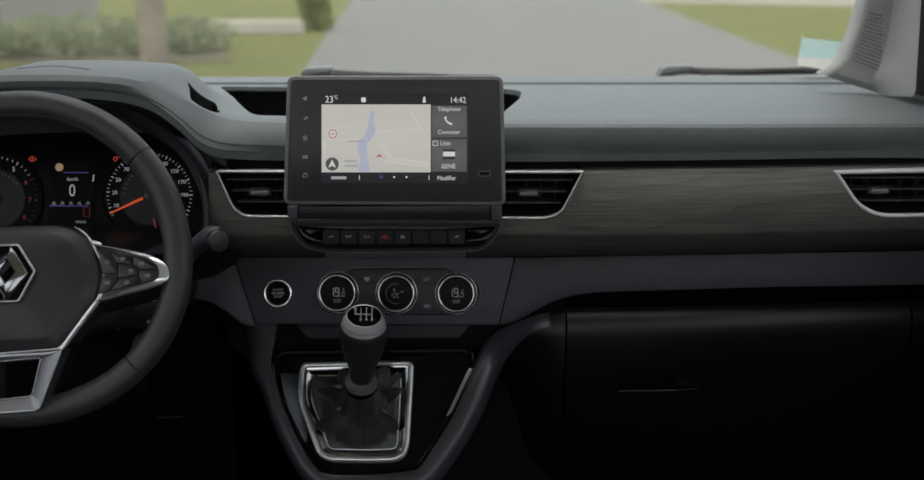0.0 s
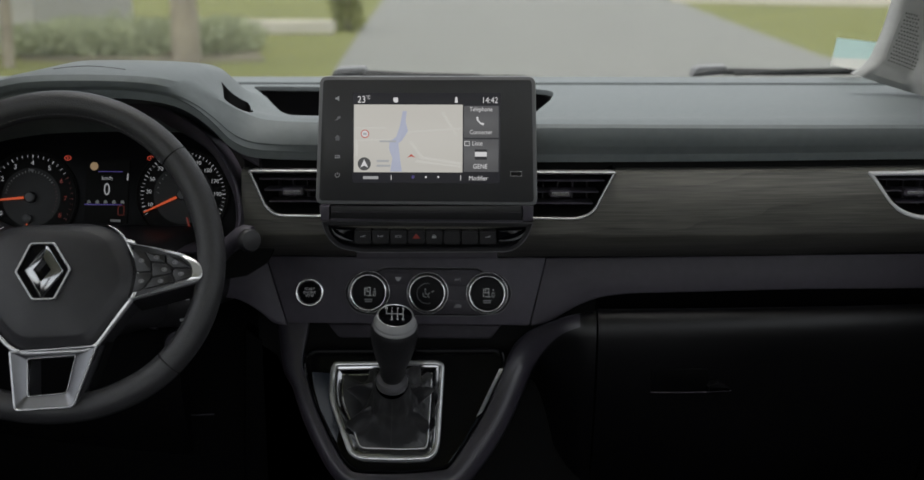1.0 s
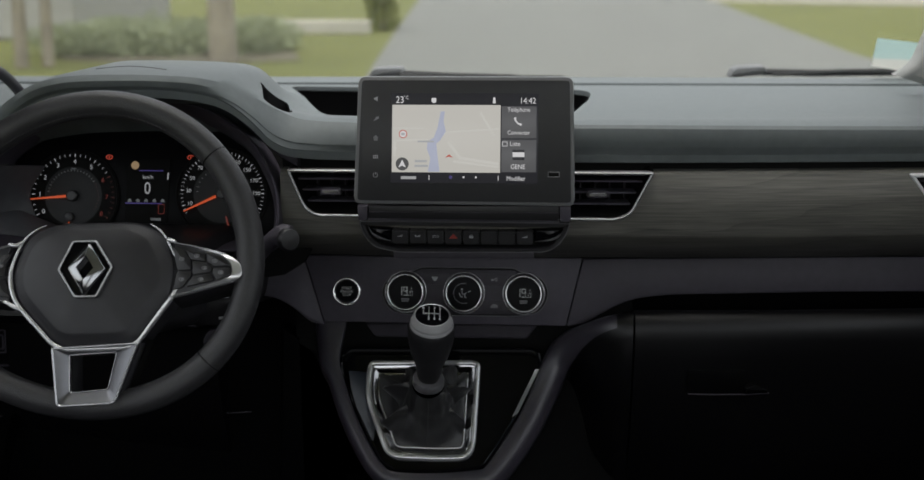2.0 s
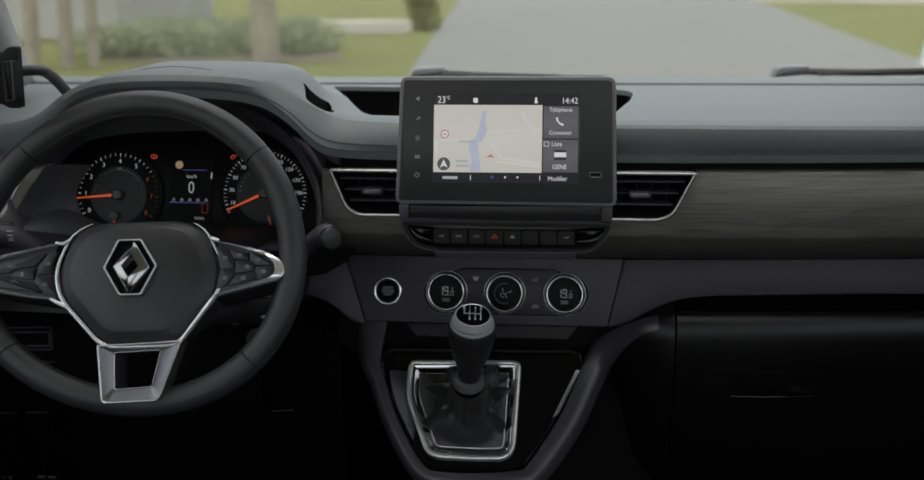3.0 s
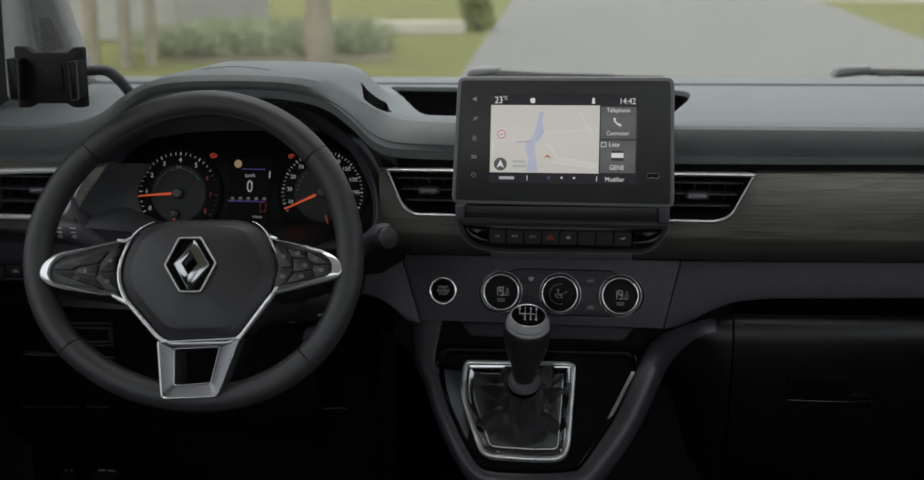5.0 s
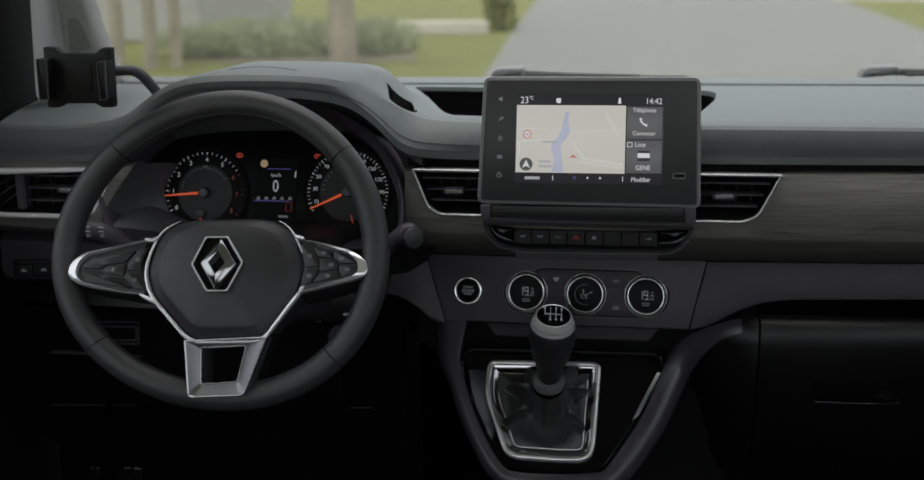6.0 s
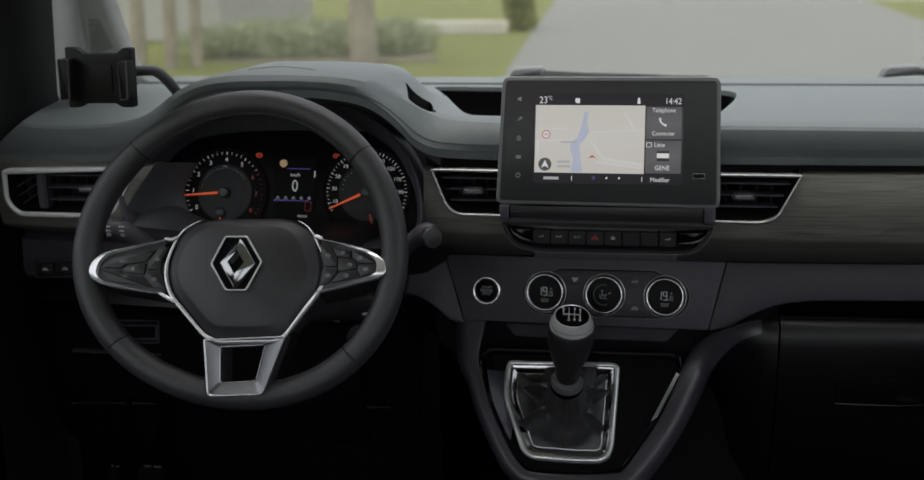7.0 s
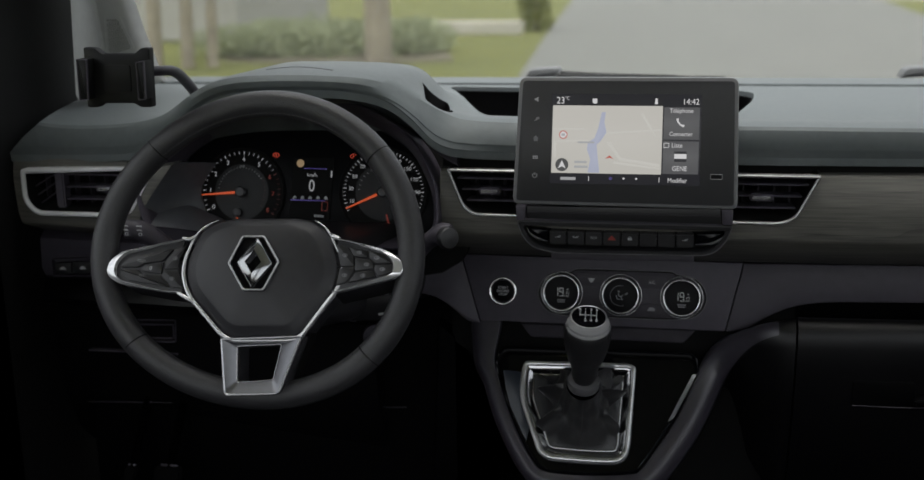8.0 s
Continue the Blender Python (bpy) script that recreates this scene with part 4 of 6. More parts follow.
part("list_symbol", frame_ring(rounded([(0.0428, 0.0096), (0.0486, 0.0096), (0.0486, 0.0044), (0.0428, 0.0044)], 0.0006), SM, 0.0006, 0.001, 0.0016, 0.0001), LCDINK, touchscreen)
flat_piece("status_symbol", rounded([(-0.0347, 0.0568), (-0.0295, 0.0568), (-0.0296, 0.0517), (-0.0322, 0.0511), (-0.0347, 0.0524)], 0.001), LCDINK, touchscreen, 0.0014)
flat_piece("status_symbol", rounded([(0.032, 0.0511), (0.0359, 0.0511), (0.0352, 0.0543), (0.0352, 0.0575), (0.0327, 0.0575), (0.0327, 0.0543)], 0.001), LCDINK, touchscreen, 0.0014)
# touch keys along the edge of the bezel
_g = [(-0.0956, 0.0556), (-0.0959, 0.0339), (-0.0962, 0.0127), (-0.0965, -0.0078), (-0.0967, -0.0278)]
flat_piece("volume_key", [(x + _g[0][0], y + _g[0][1]) for x, y in ((-0.0024, -0.001), (-0.001, -0.001), (0.0016, -0.0027), (0.0016, 0.0027), (-0.001, 0.001), (-0.0024, 0.001))], DIMINK, touchscreen, 0.0012)
flat_piece("search_key", [(x + _g[1][0], y + _g[1][1]) for x, y in ((-0.0032, -0.0022), (0, -0.0016), (0.0034, 0.0004), (0.003, 0.0026), (0, 0.002), (-0.001, -0.0005))], FAINT, touchscreen, 0.0012)
flat_piece("home_key", [(x + _g[2][0], y + _g[2][1]) for x, y in ((-0.0022, -0.0028), (0.0022, -0.0028), (0.0022, 0.0004), (0.0032, 0.0004), (0, 0.0034), (-0.0032, 0.0004), (-0.0022, 0.0004))], FAINT, touchscreen, 0.0012)
for _k in range(6):
    flat_piece("menu_key", [(x + _g[3][0] - 0.002 + 0.002 * (_k % 3), y + _g[3][1] - 0.001 + 0.002 * (_k // 3)) for x, y in rect(-0.0007, -0.0007, 0.0007, 0.0007)], DIMINK, touchscreen, 0.0012)
part("power_key", sweep([SM @ Vector((_g[4][0] + 0.0024 * math.cos(a), _g[4][1] + 0.0024 * math.sin(a), 0.0012)) for a in [radians(120 + 15 * k) for k in range(21)]], 0.0003, 5), DIMINK, touchscreen)
flat_piece("power_key", [(x + _g[4][0], y + _g[4][1]) for x, y in rect(-0.0003, 0.0004, 0.0003, 0.0030)], DIMINK, touchscreen, 0.0012)
part("card_slot", frame_ring([(0.0931, -0.0232), (0.106, -0.0232), (0.106, -0.029), (0.0931, -0.029)], SM, 0.0007, 0.0005, 0.0013, 0.0002), EDGE, touchscreen, "grey-edged socket")
part("card_slot", slab([(0.0937, -0.0238), (0.1053, -0.0238), (0.1053, -0.0284), (0.0937, -0.0284)], SM, 0.0005, 0.0011, 0.0001), SHUT, touchscreen)

# ---- instrument cluster ----
cluster = thing("instrument_cluster", "black instrument cluster with two round gauges and lit orange needles", "instrument cluster")
KM = facing(-0.47, 1.36, 1.07, 15)
_ko = rounded([(-0.1615, -0.064), (-0.1844, -0.0131), (-0.1621, 0.0389), (-0.1052, 0.0751), (-0.0076, 0.085), (0.0844, 0.077), (0.1344, 0.0447), (0.1605, -0.0057), (0.1622, -0.0551)], 0.02, 4)
part("face", slab(_ko, KM, -0.01, 0.0, 0.001), FACE, cluster, "black instrument face")
part("shroud", band(bmesh.new(), _ko, [(-0.002, -0.01), (-0.001, 0.012), (-0.009, 0.048), (-0.016, 0.070), (-0.0175, 0.0715), (-0.019, 0.070), (-0.020, 0.0)], KM, False, False), MID, cluster, "black flared cowl round the gauges")
part("backing", slab(offset(_ko, -0.05), KM, -0.02, -0.012, 0.001), SHUT, cluster, "matt black backing plate")


part("lower_cowl", loft([[Vector((x, 1.345, 1.020)), Vector((x, 1.335, 1.0190)), Vector((x, 1.290, 0.998)), Vector((x, 1.284, 0.992)), Vector((x, 1.345, 0.985))] for x in (-0.60, -0.47, -0.345)]), MID, cluster, "charcoal lower cowl under the gauges")


def gauge(cx, cy, r, a0, a1, n, major, words, red_from, small):
    m = at(KM, cx, cy)
    g = part("gauge", lathe([(r, -0.001), (r, 0.004), (r - 0.0015, 0.0045), (r - 0.003, 0.002), (0.001, 0.0018)], m, 64), SHUT, cluster, "round black gauge with white marks")
    part("disc", lathe([(r - 0.0215, 0.0016), (r - 0.0215, 0.00195), (0.001, 0.0020)], m, 64), GREYFACE, g, "dark grey inner disc")
    for i in range(n + 1):
        a = radians(a0 + (a1 - a0) * i / n)
        big = i % major == (2 if n == 44 else 0)
        l = 0.0042 if big else 0.0032
        mat = DIMRED if i / n >= red_from else INK
        mm = m @ Matrix.Rotation(a, 4, "Z")
        part("tick", slab([(r - 0.0058 - l, -0.00026), (r - 0.0058, -0.0007 if big else -0.00026), (r - 0.0058, 0.0007 if big else 0.00026), (r - 0.0058 - l, 0.00026)], mm, 0.0018, 0.0024, 0.0001), mat, g)
    for w, i in words:
        a = radians(a0 + (a1 - a0) * i / n)
        rr = r - 0.0155
        letters("figure", w, 0.0080 if len(w) < 2 else 0.0068, m @ pose(rr * math.cos(a), rr * math.sin(a), 0.0021), RED if i / n >= red_from else INK, g)
    for i in range(small // 6, small + 1):
        a = radians(a0 + (a1 - a0) * i / small)
        mm = m @ Matrix.Rotation(a, 4, "Z")
        part("inner_tick", slab(rect(r - 0.0272, -0.00022, r - 0.0248, 0.00022), mm, 0.0018, 0.0023, 0.0001), DIMINK if i / small < red_from else DIMRED, g)
    return g, m


def needle(m, g, a, l):
    mm = m @ Matrix.Rotation(radians(a), 4, "Z")
    part("needle", slab([(0.008, -0.0016), (l, -0.0007), (l, 0.0007), (0.008, 0.0016)], mm, 0.005, 0.0066, 0.0003), ORANGE, g, "orange needle")
    part("hub", lathe([(0.0068, 0.002), (0.0068, 0.0075), (0.0052, 0.009), (0.001, 0.0092)], m, 28), BEZEL, g, "black needle hub")


_c = (-0.0895, -0.008)
_r = 0.0572
g1, m1 = gauge(_c[0], _c[1], _r, 208, -32, 32, 4, [(str(i), 4 * i) for i in range(9)], 0.75, 32)
needle(m1, g1, 185, _r - 0.005)
letters("lettering", "/min", 0.004, m1 @ pose(0, _r - 0.024, 0.0021), DIMINK, g1)
part("small_hub", lathe([(0.006, 0.0018), (0.006, 0.006), (0.004, 0.007)], at(m1, -0.004, -0.026), 20), BEZEL, g1)
part("small_needle", slab(rect(-0.0006, -0.008, 0.0006, 0), at(m1, -0.004, -0.026), 0.004, 0.005, 0.0001), ORANGE, g1)
_c = (0.0955, -0.0041)
g2, m2 = gauge(_c[0], _c[1], _r, 208, -32, 44, 4, [("10", 2), ("30", 6), ("50", 10), ("70", 14), ("90", 18), ("110", 22), ("130", 26), ("150", 30), ("170", 34), ("190", 38)], 2.0, 22)
needle(m2, g2, 205, _r - 0.006)
part("fuel_scale", slab([(0.004, -0.028), (0.006, -0.027), (0.010, -0.042), (0.008, -0.043)], m2, 0.0018, 0.0024, 0.0001), RED, g2, "red fuel scale")
part("fuel_scale", slab(rect(0.0015, -0.044, 0.0065, -0.039), m2, 0.0018, 0.0024, 0.0001), INK, g2)
# middle display
mid = part("display", slab([(-0.0214, 0.0366), (0.031, 0.0373), (0.0275, -0.0395), (-0.025, -0.0393)], KM, 0.0005, 0.0022, 0.0002), SHUT, cluster, "narrow black trip display")
letters("figure", "0", 0.021, at(KM, *(0.003, 0.0013), 0.0025) @ Matrix.Diagonal((0.8, 1, 1, 1)), INK, mid)
letters("lettering", "km/h", 0.0065, at(KM, *(0.0033, 0.0154), 0.0025), INK, mid)
part("speed_limit_lamp", lathe([(0.0050, 0.002), (0.0048, 0.0027)], at(KM, *(-0.0127, 0.0299)), 24), AMBER, mid, "pale lit sign symbol")
for _q in ([(-0.0078, 0.0241), (0.0223, 0.0239), (0.0223, 0.0228), (-0.0078, 0.023)], [(-0.0242, -0.0156), (0.0213, -0.0161), (0.0214, -0.0172), (-0.0242, -0.0171)]):
    part("violet_line", slab(_q, KM, 0.002, 0.0026, 0.0001), VIOLET, mid)
for _k in range(5):
    part("menu_symbol", slab([(x + -0.0189 + 0.0102 * _k, y + -0.0132) for x, y in ((-0.0025, -0.0018), (0.0025, -0.0018), (0.0018, 0.001), (0, 0.0024), (-0.0018, 0.001))], KM, 0.002, 0.0026, 0.0001), DIMINK, mid)
part("car_symbol", frame_ring(rounded([(0.0168, -0.0176), (0.0245, -0.0175), (0.0241, -0.0293), (0.0164, -0.0295)], 0.0015), KM, 0.0006, 0.002, 0.0026, 0.0001), RED, mid)
part("unreadable_lettering", slab([(0.0073, -0.0342), (0.0197, -0.0346), (0.0198, -0.0376), (0.0075, -0.0371)], KM, 0.002, 0.0026, 0.0001), DIMINK, mid)
part("bar_mark", slab([(0.0277, 0.021), (0.0293, 0.021), (0.0288, 0.0129), (0.0272, 0.0128)], KM, 0.002, 0.0026, 0.0001), INK, mid)
for _c in ((-0.0457, 0.0399), (0.0554, 0.0399)):
    part("warning_lamp", frame_ring(circle(0.0042, 0, 0, 20, 0.0030), at(KM, *_c), 0.0008, 0.0, 0.0012, 0.0001), WARN, cluster, "red warning lamp")
    part("warning_lamp", slab(rect(-0.0006, -0.0014, 0.0006, 0.0014), at(KM, *_c), 0.0, 0.0012, 0.0001), WARN, cluster)

# ---- steering column ----
column = thing("steering_column", "black steering column shroud with two control stalks", "steering column")
_st = []
for _y, _w, _h, _z in ((1.17, 0.055, 0.038, 0.985), (1.22, 0.075, 0.045, 0.985), (1.36, 0.11, 0.055, 0.975), (1.44, 0.13, 0.06, 0.97)):
    _st.append([Vector((-0.447 + x, _y, _z + z)) for x, z in rounded(rect(-_w, -_h, _w, _h), 0.03, 4)])
part("shroud", loft(_st), SWITCH, column, "black plastic shroud")
part("stalk_end", lathe([(0.0125, -0.006), (0.0128, 0.0), (0.011, 0.003), (0.002, 0.004)], facing(*(-0.2621, 1.204, 1.0484), 8, 40)), SWITCH, column, "grey end of the wiper stalk")
# stalks
part("stalk", sweep(smoothline([(-0.50, 1.24, 1.00), (-0.57, 1.22, 1.005), (-0.6152, 1.2, 1.0448), (-0.6373, 1.19, 1.0521)], 5), [0.012] * 16, 14, False, 0.8), DARK, column, "black light stalk with white symbols")
part("stalk", sweep(smoothline([(-0.40, 1.24, 0.99), (-0.33, 1.235, 1.0), (-0.2828, 1.22, 1.0452), (-0.2636, 1.215, 1.047)], 5), [0.009] * 11 + [0.011, 0.0135, 0.014, 0.014, 0.0125], 16), DARK, column, "black wiper stalk with grey end")
for _c in (-0.6293, -0.6128):
    for _r in range(3):
        _sm = facing(_c + 0.0006 * _r, 1.176, 1.0592 - 0.0048 * _r, 15)
        if _r == 2:
            part("stalk_symbol", frame_ring(rounded(rect(-0.0022, -0.0017, 0.0016, 0.0017), 0.0009, 3), _sm, 0.0006, -0.0004, 0.0004, 0.0002), DIMINK, column)
        else:
            part("stalk_symbol", slab(rect(-0.0032, -0.0006, 0.0030 - 0.001 * _r, 0.0006), _sm, -0.0004, 0.0004, 0.0002), DIMINK, column)
        part("stalk_symbol", slab(rect(0.0020, -0.0013, 0.0036, -0.0007), _sm, -0.0004, 0.0004, 0.0002), FAINT, column)
part("lock_barrel", lathe([(0.015, -0.05), (0.015, 0.0), (0.013, 0.003), (0.007, 0.003)], facing(*(-0.3625, 1.25, 0.9153), 10)), DARK, column, "black lock barrel cover")
_lb = [(-0.3993, 0.964), (-0.327, 0.9718), (-0.328, 0.9382), (-0.392, 0.9354), (-0.4003, 0.9423)]
part("control_pod", slab(rounded(_lb, 0.006), facing(0, 1.24, 0), -0.05, 0, 0.003), SWITCH, column, "black audio control pod")
for _q in ([(-0.3616, 0.9718), (-0.3488, 0.9744), (-0.3489, 0.9708), (-0.3617, 0.9689)], [(-0.3467, 0.9745), (-0.3411, 0.9754), (-0.3412, 0.9711), (-0.3468, 0.9702)], [(-0.354, 0.9478), (-0.3469, 0.9488), (-0.347, 0.9459), (-0.3541, 0.9449)]):
    part("unreadable_lettering", slab(_q, facing(0, 1.238, 0), -0.001, 0.0005, 0.0001), DIMINK, column)
part("pod_bracket", sweep(smoothline([(-0.3958, 1.235, 0.9621), (-0.3971, 1.235, 0.9491), (-0.3932, 1.235, 0.9399), (-0.3798, 1.235, 0.9369)], 4), 0.0012, 8), DARK, column)

# ---- steering wheel ----
wheel = thing("steering_wheel", "black leather steering wheel with chrome-edged spokes and a plain rhombus badge", "steering wheel")
WM = facing(-0.447, 1.1, 1.035, 30)


def rim_point(a, r_add=0.0, h=0.0):
    """A point on the slightly three-cornered rim, whose plane leans a little against the hub."""
    w = 0.0034 * math.cos(3 * (a - radians(75))) + r_add
    y, lean = (0.1539 + w) * math.sin(a), math.atan(0.162)
    return WM @ Vector((-0.0017 + (0.1691 + w) * math.cos(a), 0.0213 + y * math.cos(lean) - h * math.sin(lean), y * math.sin(lean) + h * math.cos(lean)))


_n = 96
rim = part("rim", sweep([rim_point(2 * math.pi * i / _n) for i in range(_n)], 0.0138, 24, True, 1.06), LEATHER, wheel, "black leather rim")
for _a in (136, 42, 222, 318):
    _ra = radians(_a)
    _c, _d = rim_point(_ra), (rim_point(_ra + 0.01) - rim_point(_ra - 0.01)).normalized()
    _u = (rim_point(_ra, 0.01) - _c).normalized()
    _s = _d.cross(_u)
    part("seam", sweep([_c + (_u * math.cos(t) + _s * math.sin(t)) * 0.0141 for t in [2 * math.pi * k / 28 for k in range(28)]], 0.0007, 6, True), SHUT, rim)
# stitches along the inside of the upper rim
for _start in (44, 224):
    _st = bmesh.new()
    for _i in range(52):
        _ra = radians(_start + 92 * _i / 51)
        _p, _q = (rim_point(_ra + d, -0.0118, 0.0076) for d in (-0.010, 0.010))
        sweep([_p, _q], 0.0005, 5, bm=_st)
    tagged(part("stitching", _st, THREAD, rim, "grey stitching"), kind="stuff")

# hub
WH = WM @ Matrix.Translation((0.0047, -0.0030, 0.012))
HUB = rounded([(-0.0469, 0.0588), (0.04, 0.0622), (0.0651, 0.0526), (0.0879, 0.0136), (0.0869, -0.0116), (0.0516, -0.065), (0.0414, -0.0692), (-0.02, -0.0725), (-0.0323, -0.0674), (-0.0778, -0.0239), (-0.0862, 0.0047), (-0.0748, 0.0441)], [0.02, 0.02, 0.02, 0.015, 0.015, 0.01, 0.01, 0.01, 0.01, 0.015, 0.015, 0.02], 4)
part("hub_cover", dome(HUB, [(0.98, -0.05), (0.99, -0.022), (0.985, -0.0165), (0.955, -0.0124), (0.90, -0.0096), (0.85, -0.0078), (0.83, -0.0066), (0.80, -0.0058), (0.7, -0.0040), (0.6, -0.0026), (0.45, -0.0009), (0.3, 0.0002)], WH, (-0.0009, 0.0012)), HUBM, wheel, "black airbag cover")
_ring = offset(HUB, -0.0010)
_ymax = max(p[1] for p in _ring)
_k = max(range(len(_ring)), key=lambda i: (_ring[i][1] > _ymax - 0.006, _ring[i][0]))
_ring = _ring[_k:] + _ring[:_k]
_ring = [p for i, p in enumerate(_ring) if i == 0 or p[1] < _ymax - 0.0060]
_n = len(_ring)
part("hub_trim", sweep([WH @ Vector((x, y, -0.0130)) for x, y in _ring], [0.0004 + 0.0020 * min(i / 11, (_n - 1 - i) / 11, 1) for i in range(_n)], 10), PODTRIM, wheel, "satin chrome edge line")

# badge: a plain rhombus in a six-sided recess
badge = part("badge_recess", band(bmesh.new(), rounded([(-0.0307, 0.0046), (-0.0185, 0.0353), (0.0062, 0.036), (0.026, 0.0084), (0.0126, -0.0231), (-0.0105, -0.024)], 0.003), [(0, -0.003), (0, 0.002), (0.0008, 0.003), (0.0028, 0.003), (0.0034, 0.0012)], WH, False, True), GLOSS, wheel, "black six-sided badge recess")
part("badge_edge", bead(rounded([(-0.0307, 0.0046), (-0.0185, 0.0353), (0.0062, 0.036), (0.026, 0.0084), (0.0126, -0.0231), (-0.0105, -0.024)], 0.003), WH, 0.0024, 0.0, 0.0042), CHROME, badge, "chrome edge")


def between(outer, inner, m, ho, hi, back, bm=None, left_out=lambda x: False):
    """A frame between two outlines of equal count; sides where left_out holds stay open."""
    bm = bm or bmesh.new()
    rows = [(outer, back), (outer, ho - 0.0008), (offset(outer, 0.0008), ho), (offset(inner, -0.0008), hi), (inner, hi - 0.001), (inner, back)]
    rings = [[bm.verts.new(m @ Vector((x, y, h))) for x, y in p] for p, h in rows]
    for a, b in zip(rings, rings[1:] + rings[:1]):
        for i in range(len(a)):
            if not (left_out(outer[i][0]) and left_out(outer[(i + 1) % len(a)][0])):
                bm.faces.new((a[i], a[(i + 1) % len(a)], b[(i + 1) % len(b)], b[i]))
    return bm


_bc = (-0.0016, 0.0062)
part("rhombus", between([(_bc[0] + x, _bc[1] + y) for x, y in ((0, 0.0272), (0.0192, 0), (0, -0.0272), (-0.0192, 0))], [(_bc[0] + x, _bc[1] + y) for x, y in ((0, 0.0115), (0.0080, 0), (0, -0.0115), (-0.0080, 0))], WH, 0.0035, 0.0075, 0.001), BRIGHT, badge, "plain bright chrome rhombus")

# side spokes with keys
PODS = {
    "driver": (
        [(-0.1595, -0.011), (-0.1568, 0.0007), (-0.1445, 0.0108), (-0.1098, 0.0189), (-0.0728, 0.0278), (-0.0799, 0.0096), (-0.079, -0.0095), (-0.0682, -0.033), (-0.0952, -0.0315), (-0.1424, -0.025), (-0.1548, -0.0185)],
        [
            [(-0.1442, -0.0026), (-0.1329, 0.0054), (-0.088, 0.0151), (-0.0978, 0.002), (-0.119, -0.0018), (-0.1243, -0.0059), (-0.1442, -0.0066)],
            [(-0.1451, -0.0091), (-0.1246, -0.0084), (-0.1199, -0.0128), (-0.0992, -0.0146), (-0.0861, -0.0268), (-0.1331, -0.0209)],
            [(-0.1213, -0.0083), (-0.1174, -0.0037), (-0.0969, 0.0001), (-0.0975, -0.0126), (-0.1176, -0.0108)],
            [(-0.0939, 0.0022), (-0.0854, 0.0152), (-0.0741, 0.0188), (-0.0799, 0.0052), (-0.0796, -0.0056), (-0.0944, -0.0074)],
            [(-0.0947, -0.0094), (-0.0784, -0.0088), (-0.071, -0.0275), (-0.0829, -0.0267), (-0.0972, -0.0145)],
        ],
        ("RES+", "SET-", "0", "", "")),
    "passenger": (
        [(0.1626, 0.0007), (0.1599, 0.0104), (0.1467, 0.0198), (0.1151, 0.0276), (0.0871, 0.0324), (0.0928, 0.0151), (0.0968, -0.0046), (0.0876, -0.0277), (0.1128, -0.0207), (0.1532, -0.0088), (0.1607, -0.0048)],
        [
            [(0.0903, 0.0268), (0.1025, 0.0233), (0.1104, 0.0136), (0.1115, 0.0031), (0.0974, 0.0021), (0.0935, 0.015)],
            [(0.1044, 0.0234), (0.124, 0.0202), (0.1248, 0.0122), (0.1098, 0.0136)],
            [(0.1258, 0.0203), (0.1396, 0.0176), (0.1504, 0.0074), (0.1333, 0.0069), (0.1306, 0.0099), (0.1267, 0.0116)],
            [(0.1118, 0.0118), (0.1269, 0.0098), (0.1315, 0.0062), (0.1325, 0.0032), (0.1308, 0.0012), (0.1133, -0.0024)],
            [(0.0969, 0.0008), (0.1117, 0.0012), (0.1122, -0.003), (0.1042, -0.015), (0.0947, -0.0184), (0.096, -0.0085)],
            [(0.1141, -0.0042), (0.131, -0.0006), (0.1354, -0.0078), (0.1066, -0.0149)],
            [(0.1335, 0.0051), (0.1512, 0.0056), (0.1513, -0.0018), (0.1378, -0.007), (0.1327, 0.0007)],
        ],
        ("", "", "", "", "", "", "")),
}
def spoke_frame(tip, way):
    """The wheel's frame, sinking from a spoke's tip towards the hub."""
    k = 0.12 * way
    fall = Matrix(((1 - 0.389 * k, 0, 0, 0.389 * k * tip), (0.25 * k, 1, 0, -0.25 * k * tip), (-k, 0, 1, k * tip), (0, 0, 0, 1)))
    return WM @ Matrix.Translation((-0.0023, 0.0015, -0.006)) @ fall


